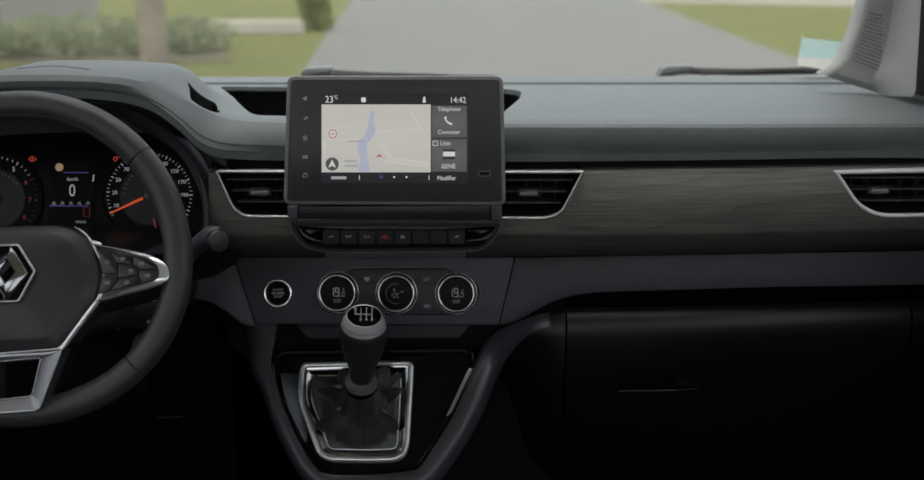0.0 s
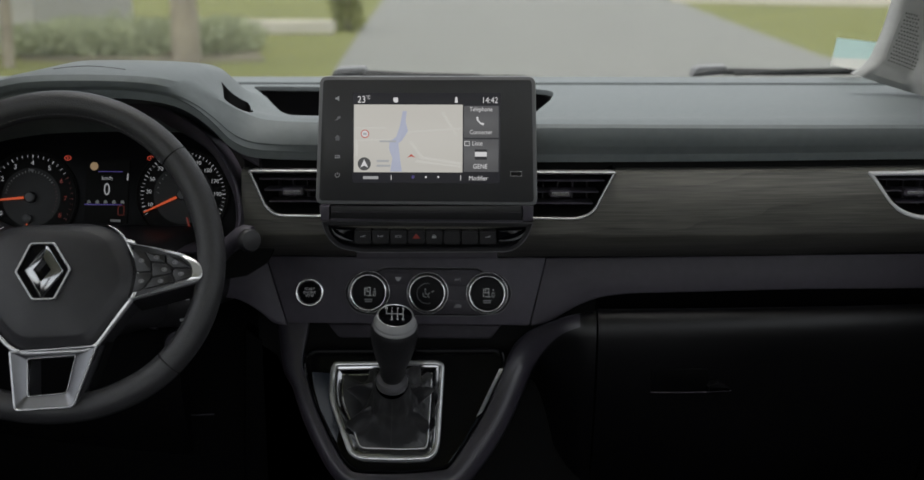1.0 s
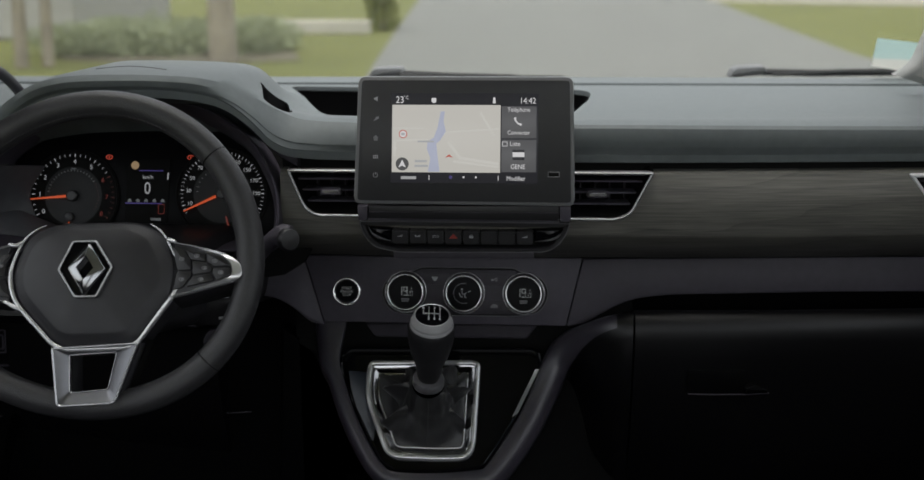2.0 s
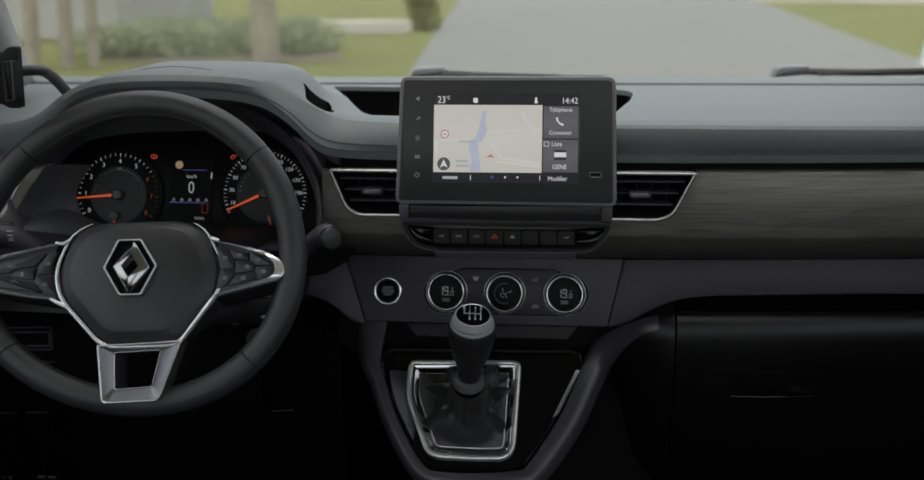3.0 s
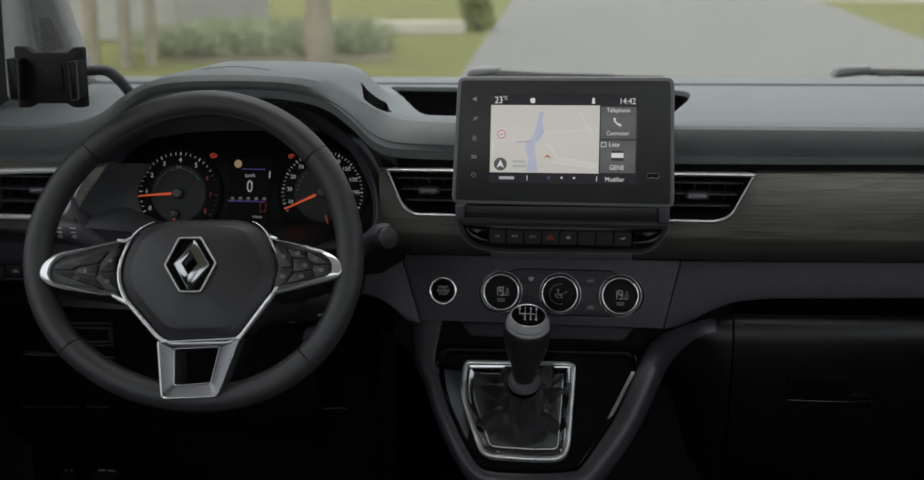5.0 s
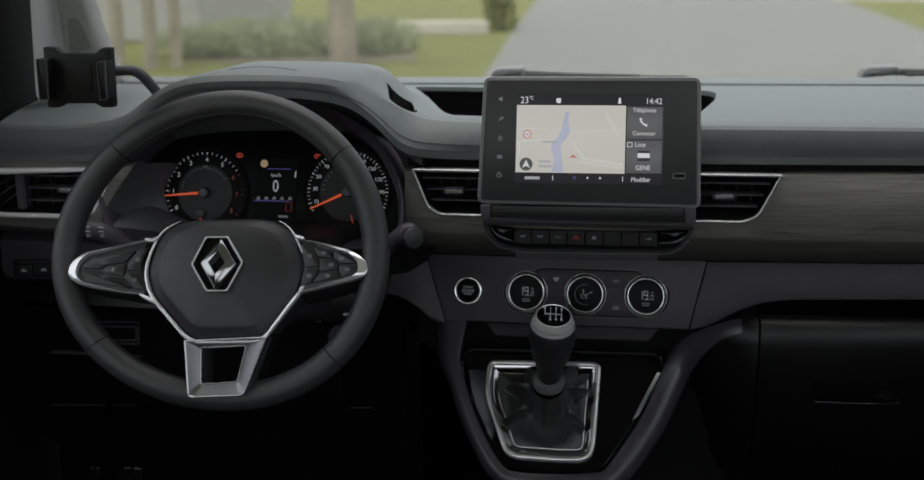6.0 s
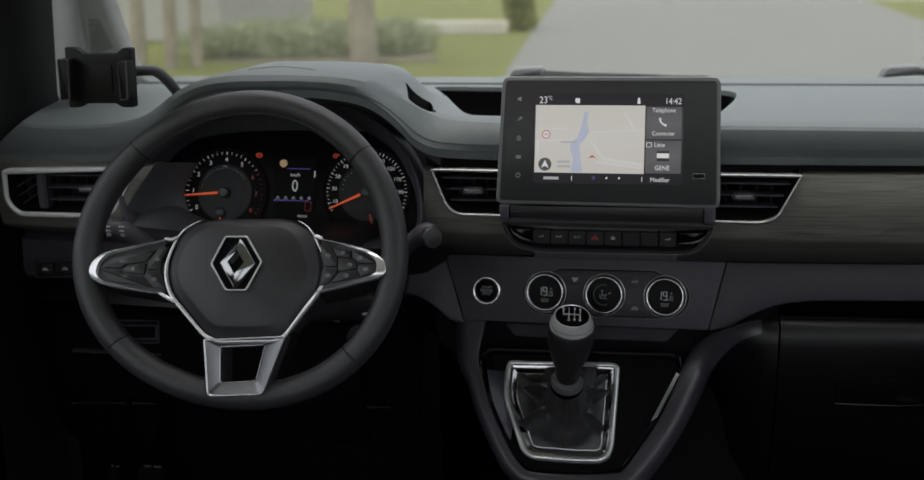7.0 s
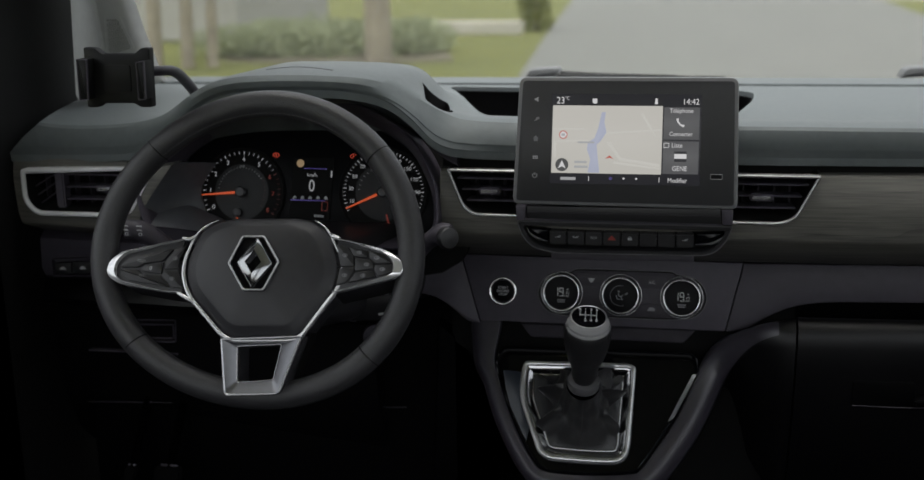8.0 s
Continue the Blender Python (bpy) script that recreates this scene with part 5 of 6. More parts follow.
for _side, (_pod, _keys, _words) in PODS.items():
    WP = spoke_frame(-0.16, 1) if _side == "driver" else spoke_frame(0.163, -1)
    _pod = rounded(_pod, [0.01, 0.012, 0.012, 0.01, 0.004, 0.004, 0.004, 0.004, 0.004, 0.01, 0.01], 4)
    spoke = part("spoke", slab(offset(_pod, 0.001), WP, -0.035, 0.0145, 0.002), HUBM, wheel, "black spoke with control keys")
    _tip = max((p[0] for p in _pod), key=lambda v: abs(v - -0.0009))
    _way = 1 if _tip < -0.0009 else -1
    _inn = []
    for (_x, _y), (_xt, _yt) in zip(offset(_pod, 0.0034), offset(_pod, 0.0013)):
        _d = min(max(abs(_x - _tip) - 0.035, 0) / 0.02, 1)
        _x, _y = _x + (_xt - _x) * _d, _y + (_yt - _y) * _d
        _d = max(0.0, 1 - abs(_x - _tip) / 0.024)
        _inn.append((_x + _way * 0.0075 * _d ** 1.2, _y))
    _eb = between(_pod, _inn, WP, 0.0180, 0.0195, 0.0120, None, (lambda x: x > -0.0835) if _side == "driver" else (lambda x: x < 0.0985))
    part("edging", _eb, PODTRIM, spoke, "bright satin chrome edging")
    # the edging runs on into the trim line of the hub, above and below
    for _end, _y in ((max(_pod, key=lambda p: p[1]), 0.039), (min(_pod, key=lambda p: p[1]), -0.042)):
        _hit = min((p for p in _ring if p[0] * _tip > 0), key=lambda p: abs(p[1] - _y))
        _near = min((p for p in _ring if p[0] * _tip > 0), key=lambda p: abs(p[1] - (_y * 0.4 + _end[1] * 0.6)))
        _a, _b, _c = WP @ Vector((_end[0] - 0.004 * _way, _end[1], 0.0180)), WH @ Vector((*_near, -0.0110)), WH @ Vector((*_hit, -0.0120))
        _line = smoothline([_a, _a.lerp(_c, 0.45) * 0.6 + _b * 0.4, _c], 6)
        part("edging", sweep(_line, [0.0016 + 0.0007 * math.sin(math.pi * i / (len(_line) - 1)) for i in range(len(_line))], 10), PODTRIM, spoke)
    for _pts, _w in zip(_keys, _words):
        key = part("key", slab(rounded(_pts, 0.0012, 3), WP, 0.008, 0.0170, 0.0009), SWITCH, spoke, "black push key")
        _cx, _cy = (sum(q[i] for q in _pts) / len(_pts) for i in (0, 1))
        if _w:
            letters("lettering", _w, 0.0062 if _w == "0" else 0.0045, at(WP, _cx, _cy, 0.0172), DIMINK if _w == "0" else FAINT, key)
        else:
            part("symbol", frame_ring(circle(0.0028, _cx, _cy, 12, 0.0020), WP, 0.0007, 0.016, 0.0173, 0.0001), FAINT, key, "pale key symbol")
            part("symbol", slab(rect(_cx - 0.0006, _cy - 0.0008, _cx + 0.0012, _cy + 0.0008), WP, 0.016, 0.0173, 0.0001), FAINT, key)
# lower forked spoke
FM = facing(-0.447, 1.1107, 1.0534, 20.8)
_ou = rounded([(-0.0278, -0.0948), (0.0605, -0.0879), (0.0396, -0.1488), (-0.0195, -0.1532)], [0.002, 0.002, 0.006, 0.006], 4)
_inn = rounded([(-0.0106, -0.1023), (0.0363, -0.0984), (0.0294, -0.1342), (-0.0085, -0.1385)], [0.002, 0.002, 0.003, 0.003], 4)
fork = part("lower_spoke", between(_ou, _inn, FM, 0.0175, 0.0120, -0.022), SATIN, wheel, "satin metal forked lower spoke")
part("edging", frame_ring(_ou, FM, 0.0020, 0.010, 0.0190, 0.0007), CHROME, fork, "chrome edge")
part("inner_edging", frame_ring(offset(_inn, -0.0010), FM, 0.0010, 0.004, 0.0129, 0.0004), CHROME, fork, "chrome inner edge")
part("backing", band(bmesh.new(), [(-0.0300, -0.0900), (0.0640, -0.0840), (0.0445, -0.1450), (-0.0190, -0.1500)], [(0, -0.020), (0.0005, 0.0)], FM, False, False), SHUT, fork, "black rear of the spoke")
part("boss", lathe([(0.05, -0.10), (0.06, -0.05), (0.055, -0.034)], WM), SHUT, wheel, "black boss behind the hub")

# ---- centre console and gear lever ----
console = thing("centre_console", "black centre console with piano black surround", "console")
GM = facing(-0.13, 1.36, 0.856, 31)
GATE = rounded([(-0.0695, -0.0004), (0.061, 0.0021), (0.0699, -0.0019), (0.0692, -0.0226), (0.0658, -0.1025), (0.0614, -0.1163), (0.0496, -0.1227), (0.0175, -0.124), (-0.0331, -0.1229), (-0.0466, -0.1158), (-0.0747, -0.0464), (-0.0734, -0.0104)], [0.008, 0.006, 0.005, 0.02, 0.012, 0.008, 0.01, 0.01, 0.01, 0.012, 0.02, 0.008], 4)
SURROUND = rounded([(-0.0941, 0.0132), (0.1354, 0.0159), (0.1419, 0.0118), (0.1459, -0.0085), (0.1191, -0.0648), (0.0983, -0.0994), (0.0789, -0.1274), (0.0665, -0.1331), (0.0186, -0.1376), (-0.0315, -0.1372), (-0.048, -0.1276), (-0.0665, -0.1007), (-0.0861, -0.0617), (-0.1008, -0.0223), (-0.1058, -0.0045), (-0.1027, 0.0067)], 0.005, 3)
part("surround", band(bmesh.new(), SURROUND, [(-0.0015, -0.018), (-0.0012, 0.0005), (0.0004, 0.0012), (0.0018, 0.0004), (0.0030, -0.0320), (0.0034, -0.0326)], GM, True, True), GLOSS, console, "piano black surround")


def wedge(outer, inner, height, floor=-0.0335):
    """A sloping strip between two lines, closed down to the floor of the surround."""
    bm = bmesh.new()
    rows = [[bm.verts.new(GM @ Vector((x, y, height(x, y) if top else floor))) for x, y in q] for q, top in ((outer, False), (outer, True), (inner, True), (inner, False))]
    for a, b in zip(rows, rows[1:]):
        for i in range(len(a) - 1):
            bm.faces.new((a[i], a[i + 1], b[i + 1], b[i]))
    for e in (0, -1):
        bm.faces.new([r[e] for r in rows])
    return bm


def left_slope(x, y):
    return -0.0085 - 0.45 * (x + 0.0722) + 0.06 * (y + 0.015)


def right_slope(x, y):
    return -0.0030 + 0.4 * (x - 0.144) - 0.08 * (y + 0.0095)


part("facet", wedge([(-0.0950, -0.0160), (-0.0905, -0.0390), (-0.0840, -0.0595), (-0.0672, -0.0925), (-0.0505, -0.1180)], [(-0.0722, -0.0150), (-0.0730, -0.0425), (-0.0640, -0.0660), (-0.0516, -0.0940), (-0.0420, -0.1165)], left_slope), FACET, console, "piano black facet tinted for a sky reflection", False)
# Pale strip stands in for the side window mirrored in the gloss surround.
part("facet_reflection", wedge([(0.1440, -0.0095), (0.1291, -0.0398), (0.1184, -0.0622)], [(0.1384, -0.0085), (0.1212, -0.0440), (0.1098, -0.0680)], right_slope), PODTRIM, console, "bright strip standing in for a window reflection", False)
part("facet", wedge([(0.1140, -0.0700), (0.0960, -0.0990), (0.0775, -0.1255)], [(0.1110, -0.0695), (0.0940, -0.0985), (0.0758, -0.1245)], lambda x, y: -0.0125 + 0.4 * (x - 0.1140) - 0.22 * (y + 0.07)), FACET, console, "piano black facet tinted for a sky reflection", False)
WINGS = smoothline([(x, y, 0) for x, y in [(-0.1010, 0.0560), (-0.1030, 0.0350), (-0.1062, 0.0120), (-0.1068, -0.0045), (-0.1018, -0.0225), (-0.0872, -0.0622), (-0.0676, -0.1013), (-0.0490, -0.1288), (-0.0318, -0.1386), (0.0186, -0.1394), (0.0672, -0.1346), (0.0800, -0.1283), (0.0993, -0.1000), (0.1201, -0.0654), (0.1466, -0.0095), (0.1580, 0.0105), (0.1740, 0.0265), (0.1950, 0.0400), (0.2200, 0.0490), (0.2621, 0.0555)]], 6)
SEAM_X = 0.1226


def shoulder():
    """The rim of the console, which turns into the shoulder beside the glove box."""
    low = [(0.0, -0.006), (0.0005, 0.0008), (0.003, 0.0022), (0.010, 0.0026), (0.0160, 0.0008), (0.0205, -0.0045), (0.0228, -0.013), (0.0232, -0.028), (0.020, -0.055), (0.010, -0.11)]
    high = [(-0.050, -0.070), (-0.034, -0.042), (-0.016, -0.018), (-0.004, -0.0055), (0.004, -0.0025), (0.0115, -0.0055), (0.0180, -0.0140), (0.0215, -0.030), (0.0150, -0.090), (-0.027, -0.2375)]
    end = Vector((SEAM_X, 1.320 + bow(SEAM_X), 0.9375))
    rot = GM.to_3x3()
    pts = [Vector((p[0], p[1])) for p in WINGS]
    bm, rows = bmesh.new(), []
    x0 = (GM @ Vector((pts[-1].x, pts[-1].y, 0)))
    for i, q in enumerate(pts):
        d = (pts[min(i + 1, len(pts) - 1)] - pts[max(i - 1, 0)]).normalized()
        c = GM @ Vector((q.x, q.y, 0))
        f = min(max((c.x + 0.005) / (x0.x + 0.005), 0), 1) if i > len(pts) / 2 else 0.0
        f = f * f * (3 - 2 * f)
        c = c + (end - x0) * f
        out = (rot @ Vector((d.y, -d.x, 0))).lerp(Vector((0, -1, 0)), f).normalized()
        up = (rot @ Vector((0, 0, 1))).lerp(Vector((0, 0, 1)), f).normalized()
        wide = 0.92 + 0.45 * min(max((c.x + 0.12) / 0.09, 0), 1) + (0.85 * min(max((q.y + 0.025) / 0.06, 0), 1) if i < len(pts) / 2 else 0.0)
        rows.append([bm.verts.new(c + out * (a[0] * wide * (1 - f) + b[0] * f) + up * (a[1] + (b[1] - a[1]) * f)) for a, b in zip(low, high)])
    for a, b in zip(rows, rows[1:]):
        for j in range(len(a) - 1):
            bm.faces.new((a[j], b[j], b[j + 1], a[j + 1]))
    return bm


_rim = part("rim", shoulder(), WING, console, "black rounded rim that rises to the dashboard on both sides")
# Flank and shoulder end take the shade-dark plastic; the lit crest keeps WING.
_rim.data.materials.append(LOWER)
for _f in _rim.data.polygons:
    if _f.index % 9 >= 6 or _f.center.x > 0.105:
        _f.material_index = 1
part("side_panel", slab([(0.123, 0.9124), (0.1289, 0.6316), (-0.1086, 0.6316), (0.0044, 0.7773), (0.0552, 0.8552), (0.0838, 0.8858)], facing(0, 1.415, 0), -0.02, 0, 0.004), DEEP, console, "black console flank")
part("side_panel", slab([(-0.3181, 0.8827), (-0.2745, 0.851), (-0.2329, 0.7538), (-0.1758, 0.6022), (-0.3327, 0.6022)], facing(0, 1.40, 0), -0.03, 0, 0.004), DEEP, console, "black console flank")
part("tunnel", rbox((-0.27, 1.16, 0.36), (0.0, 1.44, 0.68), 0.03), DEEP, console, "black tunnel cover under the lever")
part("back_panel", rbox((-0.30, 1.40, 0.60), (0.13, 1.44, 0.93), 0.004), SHUT, console, "black panel behind the lever")

lever = thing("gear_lever", "gear lever with leather knob, metal collar and leather gaiter", "gear lever")
part("gate_frame", bead(GATE, GM, 0.0068, -0.034, -0.0058), GATECHROME, lever, "satin chrome frame round the gaiter")
part("gate_bevel", band(bmesh.new(), GATE, [(0.0060, -0.0085), (0.0085, -0.0088), (0.0150, -0.0140), (0.0158, -0.0136), (0.0168, -0.0138), (0.0180, -0.0185)], GM, False, False), BRIGHT, lever, "polished chrome inner slope of the frame")


def reach(poly, cx, cy, a):
    """How far a polygon's edge lies from a point within it, in the direction a."""
    dx, dy, best = math.cos(a), math.sin(a), 0.0
    for i in range(len(poly)):
        (x1, y1), (x2, y2) = poly[i], poly[(i + 1) % len(poly)]
        ex, ey = x2 - x1, y2 - y1
        den = dx * ey - dy * ex
        if abs(den) < 1e-12:
            continue
        t = ((x1 - cx) * ey - (y1 - cy) * ex) / den
        s = ((x1 - cx) * dy - (y1 - cy) * dx) / den
        if t > 0 and 0 <= s <= 1:
            best = max(best, t)
    return best


_top = Vector((-0.1113, 1.255, 0.948))
_low = Vector((-0.1198, 1.292, 0.851))
_ax = (_top - _low).normalized()
KN = Matrix.Translation(_top) @ _ax.to_track_quat("Z", "Y").to_matrix().to_4x4()
if (KN.to_3x3() @ Vector((1, 0, 0))).x < 0.9:
    KN = KN @ Matrix.Rotation(-math.atan2((KN.to_3x3() @ Vector((1, 0, 0))).y, (KN.to_3x3() @ Vector((1, 0, 0))).x), 4, "Z")

KN = KN @ Matrix.Rotation(radians(-9), 4, "Z")

# folds of the leather: direction in degrees, half width, how far they stand out, where they begin and end
FOLDS = ((172, 9, 0.026, 0.25, 0.80), (205, 8, 0.022, 0.05, 0.55), (8, 8, 0.026, 0.30, 0.85), (48, 9, 0.020, 0.1, 0.90), (-28, 7, 0.016, 0.0, 0.50), (-148, 8, 0.012, 0.0, 0.42), (130, 9, 0.014, 0.1, 0.8), (90, 20, 0.008, 0.1, 0.8))


def gaiter_point(a, t):
    """The leather bell between the frame (t = 0) and the collar (t = 1), in the direction a."""
    gi = GM.inverted()
    gx, gy = 0.004, -0.062
    r0 = reach(offset(GATE, 0.0172), gx, gy, a)
    top = gi @ (KN @ Vector((0, 0, 0.002)) - (_top - _low))
    q = Vector((1.5 * math.cos(a), 1.5 * math.sin(a), 2.2 * t))
    r = 0.0200 + 0.020 * (1 - t) + (r0 - 0.0400) * (1 - t) ** 8
    lift = 0.0
    for deg, half, tall, t0, t1 in FOLDS:
        d = (math.degrees(a) - deg + 6 * noise.noise(q * 1.3) + 180) % 360 - 180
        u = min(max((t - t0) / (t1 - t0), 0), 1)
        k = max(0.0, 1 - abs(d) / (1.6 * half)) ** 1.4 * math.sin(math.pi * u) ** 0.7
        r += tall * k
        lift += 0.35 * tall * k
    r += 0.0022 * noise.noise(q * 2.1) * math.sin(math.pi * t)
    c = Vector((gx, gy, -0.0140)).lerp(Vector((top.x, top.y, -0.0140)), t)
    return GM @ (c + Vector((r * math.cos(a), r * math.sin(a), (top.z + 0.0140) * t ** 1.2 + lift)))


def gaiter():
    bm = bmesh.new()
    n, k = 240, 40
    rings = [[bm.verts.new(gaiter_point(2 * math.pi * i / n, j / k)) for i in range(n)] for j in range(k + 1)]
    for a, b in zip(rings, rings[1:]):
        for i in range(n):
            bm.faces.new((a[i], a[(i + 1) % n], b[(i + 1) % n], b[i]))
    return bm


_ga = part("gaiter", gaiter(), GAITER, lever, "folded black leather gaiter")
part("seam", sweep([gaiter_point(radians(-88), 0.04 + 0.92 * i / 16) + Vector((0, -0.0004, 0.0004)) for i in range(17)], 0.0008, 6), GAITER, _ga)
_l = (_top - _low).length
part("collar", lathe([(0.0182, -_l - 0.002), (0.0194, -_l + 0.001), (0.0196, -_l + 0.005), (0.0182, -_l + 0.0085), (0.0145, -_l + 0.0095)], KN), BORDER, lever, "grey collar of the gaiter")
knob = part("knob", lathe([(0.012, -_l + 0.008), (0.0145, -_l + 0.016), (0.016, -_l + 0.03), (0.0218, -0.058), (0.0258, -0.040), (0.0270, -0.030), (0.0271, -0.020), (0.0262, -0.0140), (0.0240, -0.0115)], KN, 44), KNOBSKIN, lever, "black leather gear knob")
part("collar_ring", lathe([(0.0235, -0.0150), (0.0253, -0.0144), (0.0258, -0.0130), (0.0254, -0.0110), (0.0246, -0.0101), (0.0245, -0.0091), (0.0249, -0.0082), (0.0244, -0.0062), (0.0216, -0.0012), (0.0210, 0.0005), (0.0198, 0.0007), (0.0193, 0.0000)], KN, 56), KNOBRING, knob, "satin chrome ring")
cap = part("cap", lathe([(0.0194, -0.002), (0.0191, 0.0004), (0.014, 0.0016), (0.001, 0.0024)], KN, 40), GLOSS, knob, "black cap with gear pattern")
_k = 0.98
for _x in (-0.004, 0.0025, 0.009):
    part("gear_line", slab(rect(_x * _k - 0.0005, -0.0062, _x * _k + 0.0005, 0.0062), KN, 0.001, 0.0030, 0.0001), DIMINK, cap)
part("gear_line", slab(rect(-0.0105 * _k, -0.0005, 0.009 * _k, 0.0005), KN, 0.001, 0.0031, 0.0001), DIMINK, cap)
part("gear_line", slab(rect(-0.0110 * _k, -0.0005, -0.0098 * _k, 0.0062), KN, 0.001, 0.0030, 0.0001), DIMINK, cap)
# Printed figures reuse the gauges' glowing ink, so they shine faintly.
for _w, _x, _y in (("R", -0.0105, 0.0095), ("1", -0.004, 0.0098), ("3", 0.0025, 0.0098), ("5", 0.009, 0.0095), ("2", -0.004, -0.0098), ("4", 0.0025, -0.0098), ("6", 0.009, -0.0095)):
    letters("figure", _w, 0.0062, at(KN, _x * _k, _y * _k, 0.0028), INK, cap)

# ---- glove box ----
GLOVE = [(1.42, 0.885), (1.362, 0.910), (1.338, 0.927), (1.322, 0.9352), (1.314, 0.9357), (1.3085, 0.9340), (1.3035, 0.9300), (1.2995, 0.9240), (1.2972, 0.916), (1.2962, 0.905), (1.298, 0.88), (1.312, 0.80), (1.345, 0.70), (1.40, 0.61), (1.43, 0.61)]


def glove_sections(x0, x1, n, inset=0.0):
    return [[Vector((x, y + bow(x) + inset, z)) for y, z in GLOVE] for x in [x0 + (x1 - x0) * i / n for i in range(n + 1)]]


glove = thing("glove_box", "black plastic glove box with a recessed pull handle", "glove box")
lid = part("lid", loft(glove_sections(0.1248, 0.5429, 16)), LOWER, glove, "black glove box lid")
_hr = [(0.1886, 0.8679), (0.2561, 0.868), (0.2859, 0.8432), (0.2596, 0.8394), (0.1896, 0.8379)]
_hm = facing(0, 1.3085, 0)
part("handle_recess", slab(rounded(_hr[:2] + _hr[3:], 0.003), _hm, -0.012, 0.0028, 0.001), DEEP, glove, "matt black handle recess")
part("handle", slab(rounded([(0.2552, 0.8486), (0.2685, 0.8528), (0.2846, 0.8449), (0.2812, 0.8419), (0.2556, 0.8403)], 0.002), _hm, -0.01, 0.009, 0.003), DEEP, glove, "black pull handle")
# Paler bead stands in for the highlight below the handle recess.
part("handle_highlight", sweep([_hm @ Vector((x, z, 0.004)) for x, z in [(0.1896, 0.8379), (0.2238, 0.8379), (0.2582, 0.8386), (0.2853, 0.841)]], 0.0006, 6), DARK, glove)
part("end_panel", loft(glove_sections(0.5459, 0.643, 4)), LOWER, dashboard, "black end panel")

# ---- driver knee panel ----
KNEE = [(1.46, 0.992), (1.378, 0.990), (1.366, 0.982), (1.364, 0.940), (1.372, 0.925), (1.358, 0.912), (1.352, 0.903), (1.356, 0.894), (1.378, 0.884), (1.384, 0.82), (1.395, 0.76), (1.43, 0.68), (1.47, 0.64), (1.50, 0.64), (1.50, 0.99)]
# Upper face keeps its charcoal; the panel below takes the shade-darkened plastic.
part("knee_face", loft([[Vector((x, y + bow(x) * 0.6, z)) for y, z in ((1.378, 0.9915), (1.3645, 0.9835), (1.3615, 0.942), (1.369, 0.930), (1.40, 0.930), (1.40, 0.9915))] for x in [-0.88 + 0.478 * i / 12 for i in range(13)]]), MID, dashboard, "charcoal upper knee panel face")
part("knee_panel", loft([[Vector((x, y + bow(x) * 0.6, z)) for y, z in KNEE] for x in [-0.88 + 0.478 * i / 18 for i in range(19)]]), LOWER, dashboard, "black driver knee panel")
_ky = 1.3625 + 0.6 * 0.09 * 0.66 ** 2
_km = facing(0, _ky, 0)
sp = thing("switch_block", "black block of small driver-side switches", "switch")
part("frame", frame_ring(rounded([(-0.8508, 0.9585), (-0.7827, 0.9624), (-0.7852, 0.9366), (-0.8501, 0.9327)], 0.003), _km, 0.002, -0.004, 0.003, 0.0006), MID, sp, "charcoal frame")
for _q in ([(-0.8461, 0.9529), (-0.8207, 0.9545), (-0.8223, 0.9387), (-0.8452, 0.9379)], [(-0.8189, 0.9546), (-0.7883, 0.9573), (-0.79, 0.9406), (-0.8206, 0.9387)]):
    sw = part("switch", slab(rounded(_q, 0.001), _km, -0.004, 0.0025, 0.0008), BEZEL, sp, "black push switch")
    _cx, _cz = sum(p[0] for p in _q) / 4, sum(p[1] for p in _q) / 4
    part("symbol", slab([(_cx - 0.005, _cz - 0.002), (_cx + 0.005, _cz - 0.002), (_cx + 0.002, _cz + 0.002), (_cx - 0.002, _cz + 0.002)], _km, 0.002, 0.0029, 0.0001), LABELINK, sw, "pale switch symbol")
# card slot and fuse cover below
for _q in ([(-0.7507, 0.8714), (-0.683, 0.8743), (-0.6857, 0.8411), (-0.7537, 0.8379)], [(-0.746, 0.8648), (-0.687, 0.8673), (-0.6887, 0.8461), (-0.748, 0.8433)]):
    part("cover_edge", frame_ring(rounded(_q, 0.002), facing(0, 1.402, 0), 0.0016, -0.012, 0.004, 0.0005), MID, dashboard)
part("cover_edge", rbox((-0.8183, 1.40, 0.8226), (-0.6849, 1.42, 0.8243), 0.0005), MID, dashboard)

for _a, _b in (((-0.837, 1.42, 0.7381), (-0.7087, 1.42, 0.7437)), ((-0.4894, 1.42, 0.7502), (-0.3685, 1.42, 0.7564))):
    part("panel_edge", sweep([_a, _b], 0.0008, 8), DARK, dashboard)

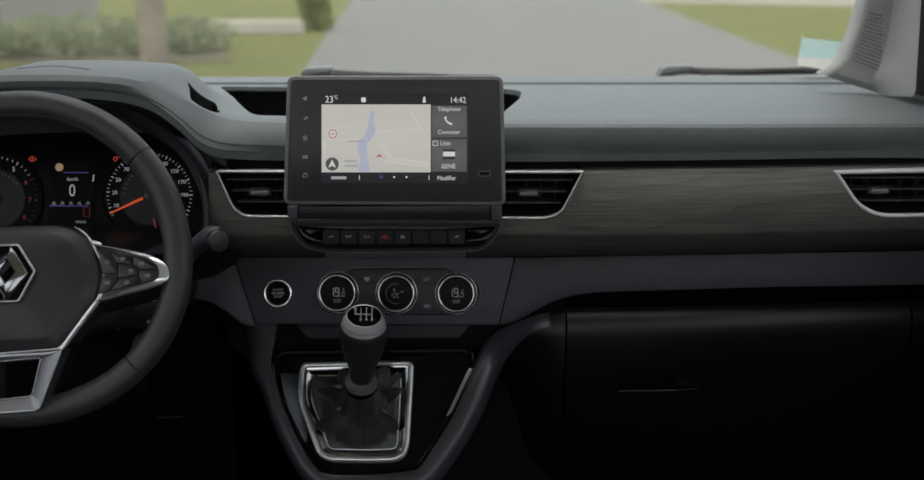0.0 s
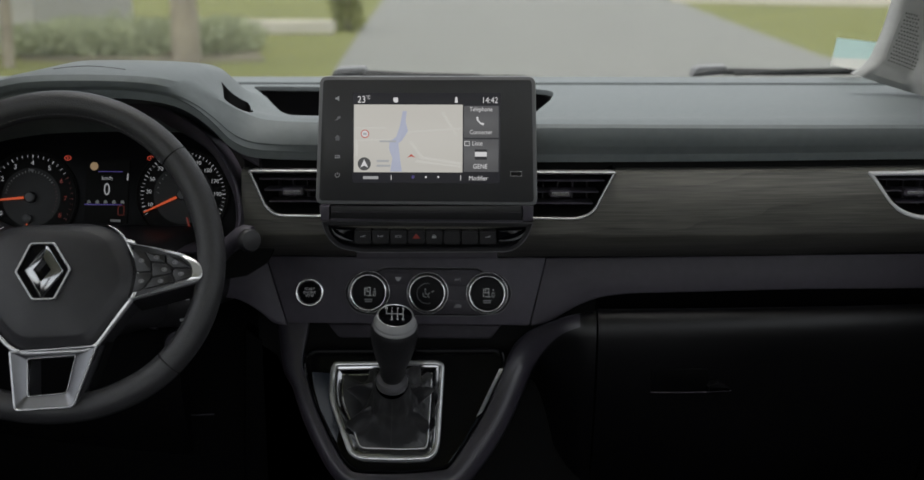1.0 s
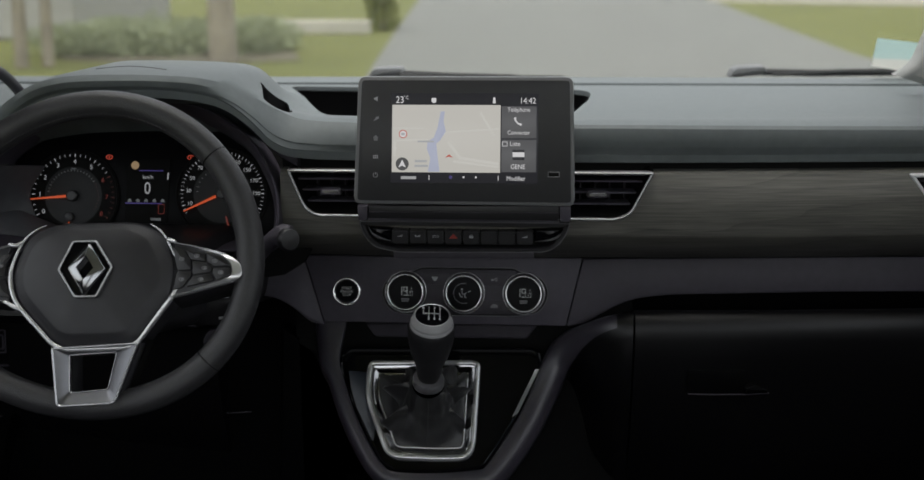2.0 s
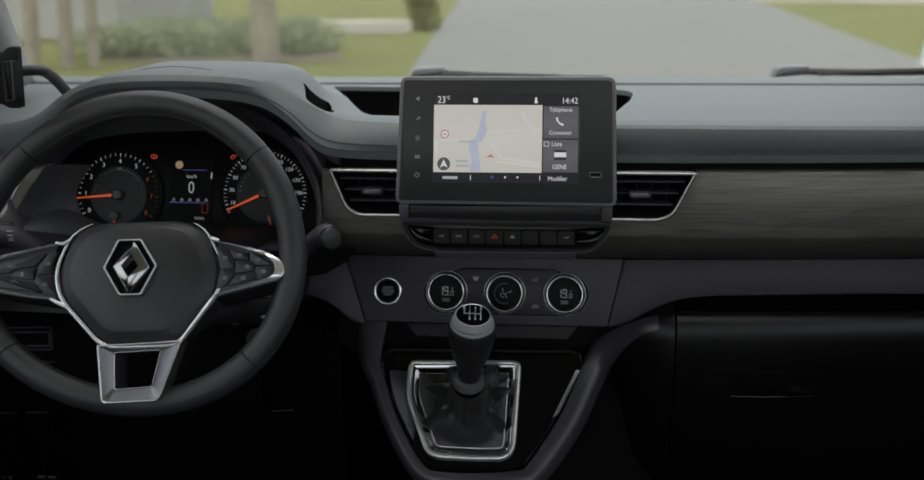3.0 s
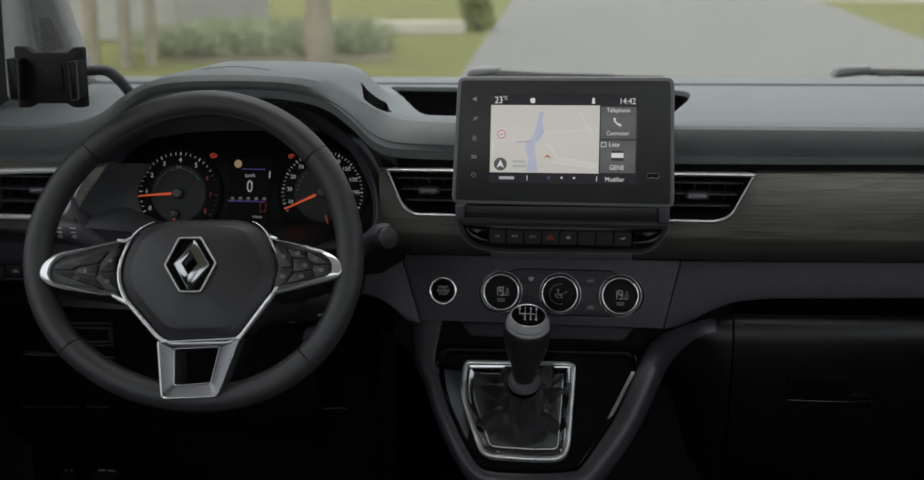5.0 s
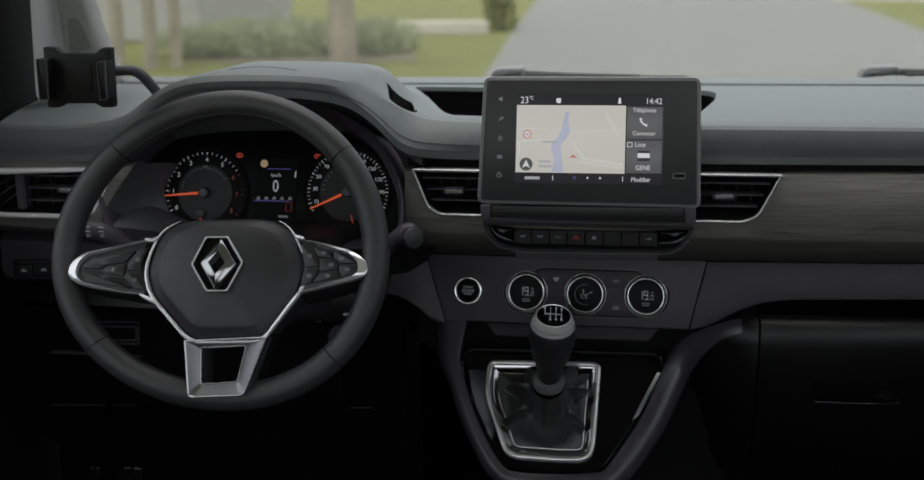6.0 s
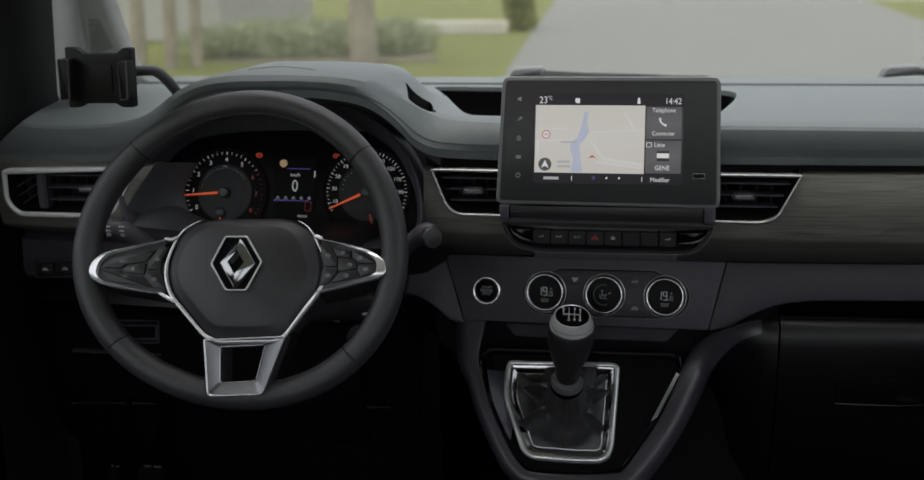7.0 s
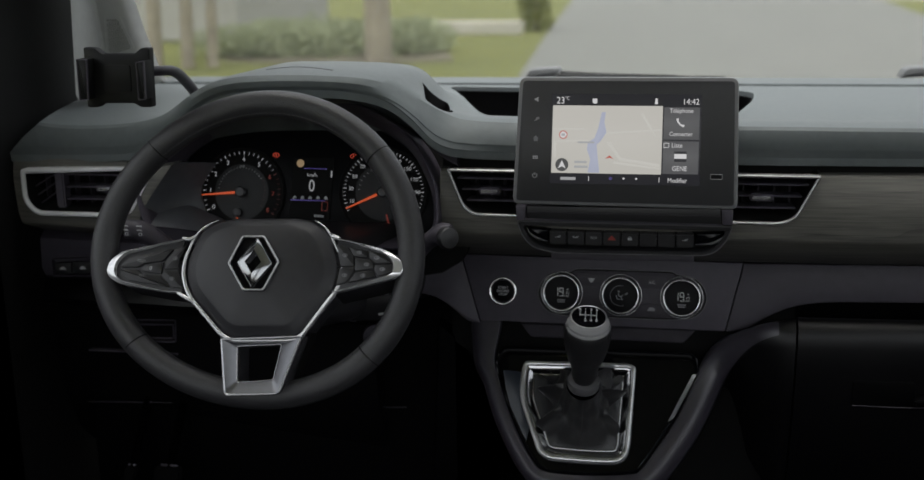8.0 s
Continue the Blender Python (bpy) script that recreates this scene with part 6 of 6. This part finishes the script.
# ---- pedals deep in the footwell ----
for _q, _w in (((-0.6928, 1.36, 0.6767), 0.020), ((-0.7476, 1.36, 0.6739), 0.009)):
    pedal = thing("pedal", "black pedal with a painted glint in the dark footwell", "pedal", group="pedals")
    _pm = facing(*_q, 35)
    part("pad", rbox((-_w, -0.045, -0.008), (_w, 0.0, 0.0), 0.003, _pm), DEEP, pedal, "black rubber pedal pad")
    # Paler strip drawn as the glint on the pedal's upper edge.
    part("edge", rbox((-_w * 0.6, -0.0008, -0.006), (_w * 0.6, 0.0018, -0.002), 0.0005, _pm, 1), MID, pedal, "paler strip standing in for a glint")
    part("arm", sweep([_pm @ Vector((0, -0.02, -0.006)), (_q[0], 1.45, _q[2] + 0.10)], 0.006, 8), CARPET, pedal)

# ---- phone holder ----
holder = thing("phone_holder", "empty black phone holder on a bent arm beside the hood", "phone holder")
HY = 1.12
HM = facing(0, HY, 0)
_hp = rounded([(-0.6304, 1.2635), (-0.6172, 1.2628), (-0.6099, 1.2568), (-0.5736, 1.2567), (-0.5659, 1.2627), (-0.5561, 1.2627), (-0.557, 1.2452), (-0.5582, 1.2012), (-0.5714, 1.2011), (-0.5783, 1.2054), (-0.613, 1.2051), (-0.6194, 1.2007), (-0.6316, 1.2006), (-0.6303, 1.2452)], 0.0025, 3)
part("plate", slab(_hp, HM, -0.010, 0.0, 0.0018), RUBBER, holder, "black plastic back plate")
part("pad", slab(rounded([(-0.6077, 1.2452), (-0.5786, 1.2452), (-0.5792, 1.2171), (-0.6098, 1.2169)], 0.003), HM, -0.001, 0.0012, 0.0006), RUBBER, holder, "black rubber pad")
for _q in ([(-0.6316, 1.2525), (-0.6196, 1.2525), (-0.6212, 1.21), (-0.632, 1.2094)], [(-0.5658, 1.2494), (-0.5565, 1.2507), (-0.5573, 1.211), (-0.566, 1.2098)]):
    jaw = part("jaw", slab(rounded(_q, 0.0015), HM, -0.004, 0.014, 0.002), RUBBER, holder, "black clamp jaw")
    part("jaw_edge", frame_ring(rounded(_q, 0.0015), HM, 0.0012, 0.012, 0.0146, 0.0004), MID, jaw, "grey jaw edge")
part("arm", sweep(smoothline([(-0.5708, 1.135, 1.2364), (-0.5612, 1.15, 1.2362), (-0.5603, 1.18, 1.2332), (-0.5724, 1.23, 1.2216), (-0.5878, 1.29, 1.202), (-0.5978, 1.33, 1.1859)], 6), 0.0062, 14, False, 0.8), DARK, holder, "black bent arm")
part("ball_joint", lathe([(0.006, -0.03), (0.012, -0.022), (0.012, -0.010)], at(HM, *(-0.5903, 1.233))), DARK, holder)
part("arm_link", sweep([(-0.602, 1.143, 1.2306), (-0.5718, 1.137, 1.2362)], 0.006, 10), DARK, holder)

# ---- windscreen pillars with speaker grilles ----


def along(pairs, v):
    """The second value of (first, second) pairs at the first value v."""
    for (a, b), (c, d) in zip(pairs, pairs[1:]):
        if v <= c:
            return b + (d - b) * max(v - a, 0) / (c - a)
    return pairs[-1][1]


def pillar(name, inner, outer, foot, y, grille, label):
    """A moulded pillar cover between its inner and outer edge, turned round towards the door; foot gives its lower edge."""
    p = tagged(new(name), label, "pillar", "", "structure")
    cols, rows, top = 22, 26, 1.40
    bm, sheets = bmesh.new(), []
    for layer in (0, 1):
        g = []
        for i in range(rows + 1):
            row = []
            for j in range(cols + 1):
                u, v = j / cols, i / rows
                zb = along(foot, u)
                z = zb + (top - zb) * v
                x = along(inner, z) + (along(outer, z) - along(inner, z)) * u
                turn = min(max((u - 0.56) / 0.44, 0), 1) ** 1.4 * 0.075
                edge = 0.010 * max(0, 1 - u / 0.10) ** 2 + 0.008 * max(0, 1 - v / 0.05) ** 2
                q = Vector((x, y, z))
                q = Vector((0, 0, 1.35)).lerp(q, 1 - turn) + Vector((0, edge + layer * 0.014, 0))
                row.append(bm.verts.new(q))
            g.append(row)
        sheets.append(g)
    for g in sheets:
        for a, b in zip(g, g[1:]):
            for k in range(cols):
                bm.faces.new((a[k], a[k + 1], b[k + 1], b[k]))
    rim_of = lambda g: g[0] + [r[-1] for r in g[1:]] + g[-1][-2::-1] + [r[0] for r in g[-2:0:-1]]
    a, b = rim_of(sheets[0]), rim_of(sheets[1])
    for i in range(len(a)):
        bm.faces.new((a[i], a[(i + 1) % len(a)], b[(i + 1) % len(a)], b[i]))
    part("trim", bm, TRIM, p, "light grey pillar trim")
    m = facing(0, y, 0)
    holes = bmesh.new()
    (ax, az), (bx, bz), (cx, cz), (dx, dz) = grille
    rows = 15
    for i in range(rows):
        v = i / (rows - 1)
        xl, xr = ax + (dx - ax) * v, bx + (cx - bx) * v
        zl, zr = az + (dz - az) * v, bz + (cz - bz) * v
        n = max(3, int(abs(xr - xl) / 0.0036))
        for j in range(n):
            u = (j + 0.25 + 0.5 * (i % 2)) / n
            lathe([(0.0011, -0.004), (0.0011, 0.0004)], at(m, xl + (xr - xl) * u, zl + (zr - zl) * u), 6, holes)
    tagged(part("grille", holes, SHUT, p, "dark speaker grille holes"), kind="stuff")
    part("grille_seam", band(bmesh.new(), rounded(offset(grille, -0.005), 0.006), [(0, -0.002), (0, 0.0007), (0.0006, 0.0009), (0.0012, 0.0007), (0.0012, -0.002)], m, False, False, True), TRIM, p)
    return p


pillar("pillar_east", [(1.1833, 0.5022), (1.1914, 0.5122), (1.2053, 0.5251), (1.2456, 0.5398), (1.2855, 0.5487), (1.40, 0.578)], [(1.152, 0.635), (1.40, 0.627)], [(0, 1.1833), (0.41, 1.166), (0.75, 1.1529), (1, 1.152)], 1.62, [(0.5615, 1.268), (0.5797, 1.2641), (0.5847, 1.189), (0.5432, 1.2045)], "light grey windscreen pillar trim with speaker grille")
pillar("pillar_west", [(1.180, -0.7540), (1.192, -0.7576), (1.2171, -0.7662), (1.2546, -0.7791), (1.2958, -0.7906), (1.40, -0.820)], [(1.1515, -0.8846), (1.2966, -0.8784), (1.40, -0.875)], [(0, 1.180), (0.4, 1.158), (1, 1.1515)], 1.55, [(-0.823, 1.268), (-0.8067, 1.2679), (-0.7904, 1.2297), (-0.8241, 1.2197)], "light grey windscreen pillar trim with speaker grille")
# pillars go on up beside the windscreen; unseen, made thick to shade the pad
for _n, _x, _in in (("pillar_west_upper", shell_w + 0.045, 1), ("pillar_east_upper", shell_e - 0.035, -1)):
    _way = [(_x + 0.01 * _in, 1.60, 1.44), (_x + 0.025 * _in, 1.50, 1.53), (_x + 0.05 * _in, 1.36, 1.64), (_x + 0.09 * _in, 1.12, 1.80)]
    tagged(part(_n, sweep(_way, [0.060, 0.070, 0.080, 0.085], 14), TRIM), "light grey upper windscreen pillar trim", "pillar", "", "structure")

# ---- outside the glass: cowl, wipers, sticker ----
plain("cowl", (shell_w - 0.1, 2.0, 1.04), (shell_e + 0.1, 2.35, 1.085), RUBBER, "black scuttle panel below the windscreen", "cowl", "structure", 0.01)


def wiper(arm, blade, label):
    w = thing("wiper", label, "wiper", group="wipers")
    part("arm", sweep(arm, 0.007, 10, False, 0.6), RUBBER, w, "black wiper arm")
    part("blade", sweep(blade, 0.005, 8, False, 0.5), RUBBER, w, "black wiper blade")
    a, b = Vector(arm[0]), Vector(arm[-1])
    part("pivot", slab(rounded([(a.x - 0.041, a.z - 0.010), (a.x - 0.034, a.z + 0.0045), (a.x - 0.026, a.z + 0.0085), (a.x + 0.021, a.z + 0.0105), (a.x + 0.028, a.z - 0.0045)], 0.003), facing(0, a.y, 0), -0.03, 0.01, 0.004), EDGE, w, "grey pivot cap")
    return w


wiper([(0.3987, 2.12, 1.1393), (0.5068, 2.1, 1.1392), (0.6328, 2.06, 1.1453)], [(0.4242, 2.06, 1.1411), (0.5361, 2.05, 1.1473), (0.6607, 2.05, 1.1493)], "black wiper resting at the foot of the windscreen")
wiper([(-0.2569, 2.12, 1.1361), (-0.1534, 2.1, 1.1328), (-0.0251, 2.06, 1.1338)], [(-0.2341, 2.06, 1.138), (-0.0874, 2.05, 1.1359), (0.0583, 2.05, 1.1349)], "black wiper resting behind the screen")


sticker = thing("windscreen_sticker", "pale blue-green and white sticker low on the windscreen", "sticker")
STK = [(0.5422, 1.8669, 1.2186), (0.609, 1.8769, 1.2105), (0.619, 1.9133, 1.181), (0.55, 1.9093, 1.1842), (0.6136, 1.9403, 1.1591), (0.5539, 1.9267, 1.1701)]


def thin_film(name, color):
    """Printed film that lets part of the daylight through."""
    mat = surface(name, color, 0.6)
    nt = mat.node_tree
    through_it, mix = nt.nodes.new("ShaderNodeBsdfTranslucent"), nt.nodes.new("ShaderNodeMixShader")
    through_it.inputs["Color"].default_value = (*color, 1)
    mix.inputs[0].default_value = 0.85
    nt.links.new(nt.nodes["Principled BSDF"].outputs[0], mix.inputs[1])
    nt.links.new(through_it.outputs[0], mix.inputs[2])
    nt.links.new(mix.outputs[0], nt.nodes["Material Output"].inputs["Surface"])
    return mat


for _q, _mat, _lab in (((0, 1, 2, 3), thin_film("sticker_teal", (0.60, 0.70, 0.68)), "pale blue-green field"), ((3, 2, 4, 5), thin_film("sticker_white", (0.74, 0.74, 0.71)), "white field")):
    _bm = bmesh.new()
    _vs = [_bm.verts.new(Vector(STK[i]) + Vector((0, -0.0008, -0.0010))) for i in _q]
    _wv = [_bm.verts.new(v.co + Vector((0, -0.0004, -0.0005))) for v in _vs]
    _bm.faces.new(_vs)
    _bm.faces.new(_wv[::-1])
    for _i in range(4):
        _bm.faces.new((_vs[_i], _vs[(_i + 1) % 4], _wv[(_i + 1) % 4], _wv[_i]))
    part("field", _bm, _mat, sticker, _lab)

# ---- outdoors ----
GRASS = surface("lawn", (0.170, 0.176, 0.060), 0.9, second=(0.128, 0.138, 0.046), scale=(0.5, 14), bump=0.5, bump_scale=60, spec=0.2)
PAVE = surface("pale_concrete_pavers", (0.200, 0.202, 0.183), 0.85, second=(0.172, 0.173, 0.157), scale=(0.7, 9), bump=0.3, bump_scale=12, spec=0.3)
SAND = surface("sandy_path", (0.30, 0.28, 0.22), 0.9, var=0.1, scale=(0.8, 12), spec=0.2)
WHITEWALL = surface("white_render", (0.44, 0.43, 0.395), 0.85, var=0.07, scale=(0.8, 9), spec=0.2)
STONE = surface("pale_stone", (0.60, 0.57, 0.50), 0.85, var=0.1, scale=(2, 20))
BARK = surface("grey_bark", (0.36, 0.315, 0.245), 0.9, var=0.25, scale=(3, 25), bump=0.7, bump_scale=40)
LEAF = surface("shrub_leaf", (0.42, 0.45, 0.29), 0.9, second=(0.34, 0.37, 0.23), scale=(2, 30), spec=0.2)
SOIL = surface("bare_soil", (0.17, 0.155, 0.11), 0.95, var=0.2, scale=(2, 14), spec=0.1)
BUSH = surface("bush_leaf", (0.24, 0.25, 0.075), 0.7, second=(0.14, 0.16, 0.045), scale=(2, 30), spec=0.3)

_bm = bmesh.new()
box(_bm, (-150, -60, -0.3), (150, 240, 0))
tagged(part("ground", _bm, GRASS), "short green lawn reaching into the distance", "ground", "", "structure")


def sheet(name, pts, mat, label, category, z=0.012):
    return tagged(part(name, band(bmesh.new(), pts, [(0, -0.1), (0, z)], Matrix(), True, True), mat), label, category, "", "structure")


sheet("road", [(-1.3, -12), (-1.3, 6), (-1.8521, 13.5828), (-2.3597, 20.9601), (-3.1701, 33.9343), (-6.0, 70), (-12, 140), (8, 140), (6.5, 70), (5.1026, 33.9343), (4.9086, 28.3432), (4.5002, 19.1863), (4.364, 15.8217), (4.4228, 13.7219), (4.9, 6), (4.9, -12)], PAVE, "pale paved drive running away from the car", "road")
sheet("path", [(4.8655, 32.3416), (10.1458, 29.5627), (15.2118, 27.2193), (21.5435, 38.6892), (14.0209, 40.9824), (6.3382, 42.2331)], SAND, "pale sandy path beside the lawn", "path", 0.016)


def leaves(bm, centre, size, count, leaf, rng):
    for _ in range(count):
        while True:
            p = Vector((rng.uniform(-1, 1), rng.uniform(-1, 1), rng.uniform(-1, 1)))
            if 0.25 < p.length < 1:
                break
        p = Vector((p.x * size[0], p.y * size[1], p.z * size[2])) + Vector(centre)
        if p.z < 0.02:
            p.z = 0.02 + rng.random() * 0.1
        d = Euler((rng.uniform(0, 6.3), rng.uniform(0, 6.3), rng.uniform(0, 6.3))).to_matrix()
        s = leaf * rng.uniform(0.6, 1.4)
        vs = [bm.verts.new(p + d @ Vector(q) * s) for q in ((-0.5, 0, 0), (0, -0.28, 0.05), (0.6, 0, 0), (0, 0.28, 0.05))]
        bm.faces.new(vs)


rng = random.Random(4)
sheet("path_bed", [(-4.3852, 14.1659), (-2.9157, 14.8179), (-3.2843, 16.2778), (-6.5931, 16.1258), (-6.0656, 14.8131)], SOIL, "bare brown soil under the shrubs", "soil", 0.014)
_bm = bmesh.new()
for _i in range(34):
    _f = _i / 33
    _c = Vector((-6.3507, 15.3495)).lerp(Vector((-3.5009, 15.7015)), _f)
    leaves(_bm, (_c.x + rng.uniform(-0.2, 0.2), _c.y + rng.uniform(0, 1.2), 0.20 + rng.uniform(-0.03, 0.06)), (0.5, 0.6, 0.25 + rng.uniform(-0.06, 0.06)), 620, 0.06, rng)
tagged(part("hedge", _bm, LEAF, None, "", False), "low grey-green shrubs along the lawn", "hedge", "", "stuff")

bush = thing("bush", "upright green conical bush beside the drive", "bush")
_bm = bmesh.new()
_c = (-2.5632, 20.6424)
for _k in range(9):
    leaves(_bm, (_c[0] + rng.uniform(-0.05, 0.05), _c[1], 0.16 + 0.2 * _k), (0.34 - 0.012 * _k, 0.34 - 0.012 * _k, 0.22), 260, 0.08, rng)
part("crown", _bm, BUSH, bush, "", False)
part("trunk", sweep([(_c[0], _c[1], 0), (_c[0], _c[1], 1.2)], 0.03, 8), BARK, bush)


def tree(x, y, r, h, lean, label):
    t = thing("tree", label, "tree", group="trees beside the drive")
    pts = smoothline([(x, y, 0), (x + lean * 0.4, y, h * 0.4), (x + lean * 0.8, y + 0.05, h * 0.75), (x + lean, y, h)], 4)
    part("trunk", sweep(pts, [r * (1.15 - 0.5 * i / len(pts)) for i in range(len(pts))], 12), BARK, t, "pale grey-brown trunk")
    crown = bmesh.new()
    for k in range(5):
        a = 2 * math.pi * k / 5 + x
        tip = Vector((x + lean + 0.9 * math.cos(a), y + 0.9 * math.sin(a), h + 0.7 + 0.2 * (k % 3)))
        part("limb", sweep([pts[-2], pts[-1].lerp(tip, 0.5) + Vector((0, 0, 0.1)), tip], [r * 0.5, r * 0.3, r * 0.12], 8), BARK, t)
        leaves(crown, tip, (0.8, 0.8, 0.6), 160, 0.13, rng)
    part("crown", crown, LEAF, t, "", False)
    return t


for _c, _r in (((-6.5135, 13.6812), 0.085), ((-6.1474, 13.8378), 0.075), ((-5.88, 13.9951), 0.065)):
    tree(_c[0], _c[1], _r, 2.9, 0.1, "slim pale tree trunk on the lawn")
_c = (-3.8726, 14.6499)
tree(_c[0], _c[1], 0.16, 3.1, 0.0, "stout pale tree trunk on the lawn")

plain("garden_wall", (-4.1917, 19.7438, 0), (-2.7017, 20.0938, 0.22), STONE, "low pale stone wall at the edge of the lawn", "wall", "structure", 0.02)
house = thing("house", "white rendered house far behind the trees", "house")
part("wall", rbox((-12.5, 18.4, 0), (-7.2355, 23.5, 5.5), 0.03), WHITEWALL, house, "white rendered wall")
part("roof", rbox((-12.9, 18.0, 5.5), (-6.8355, 23.9, 5.8), 0.03), STONE, house, "flat stone roof edge")
plain("garden_block", (-8.5208, 21.4959, 0), (-7.4778, 22.0959, 1.5), WHITEWALL, "pale rendered garden block behind the shrubs", "wall", "structure", 0.02)
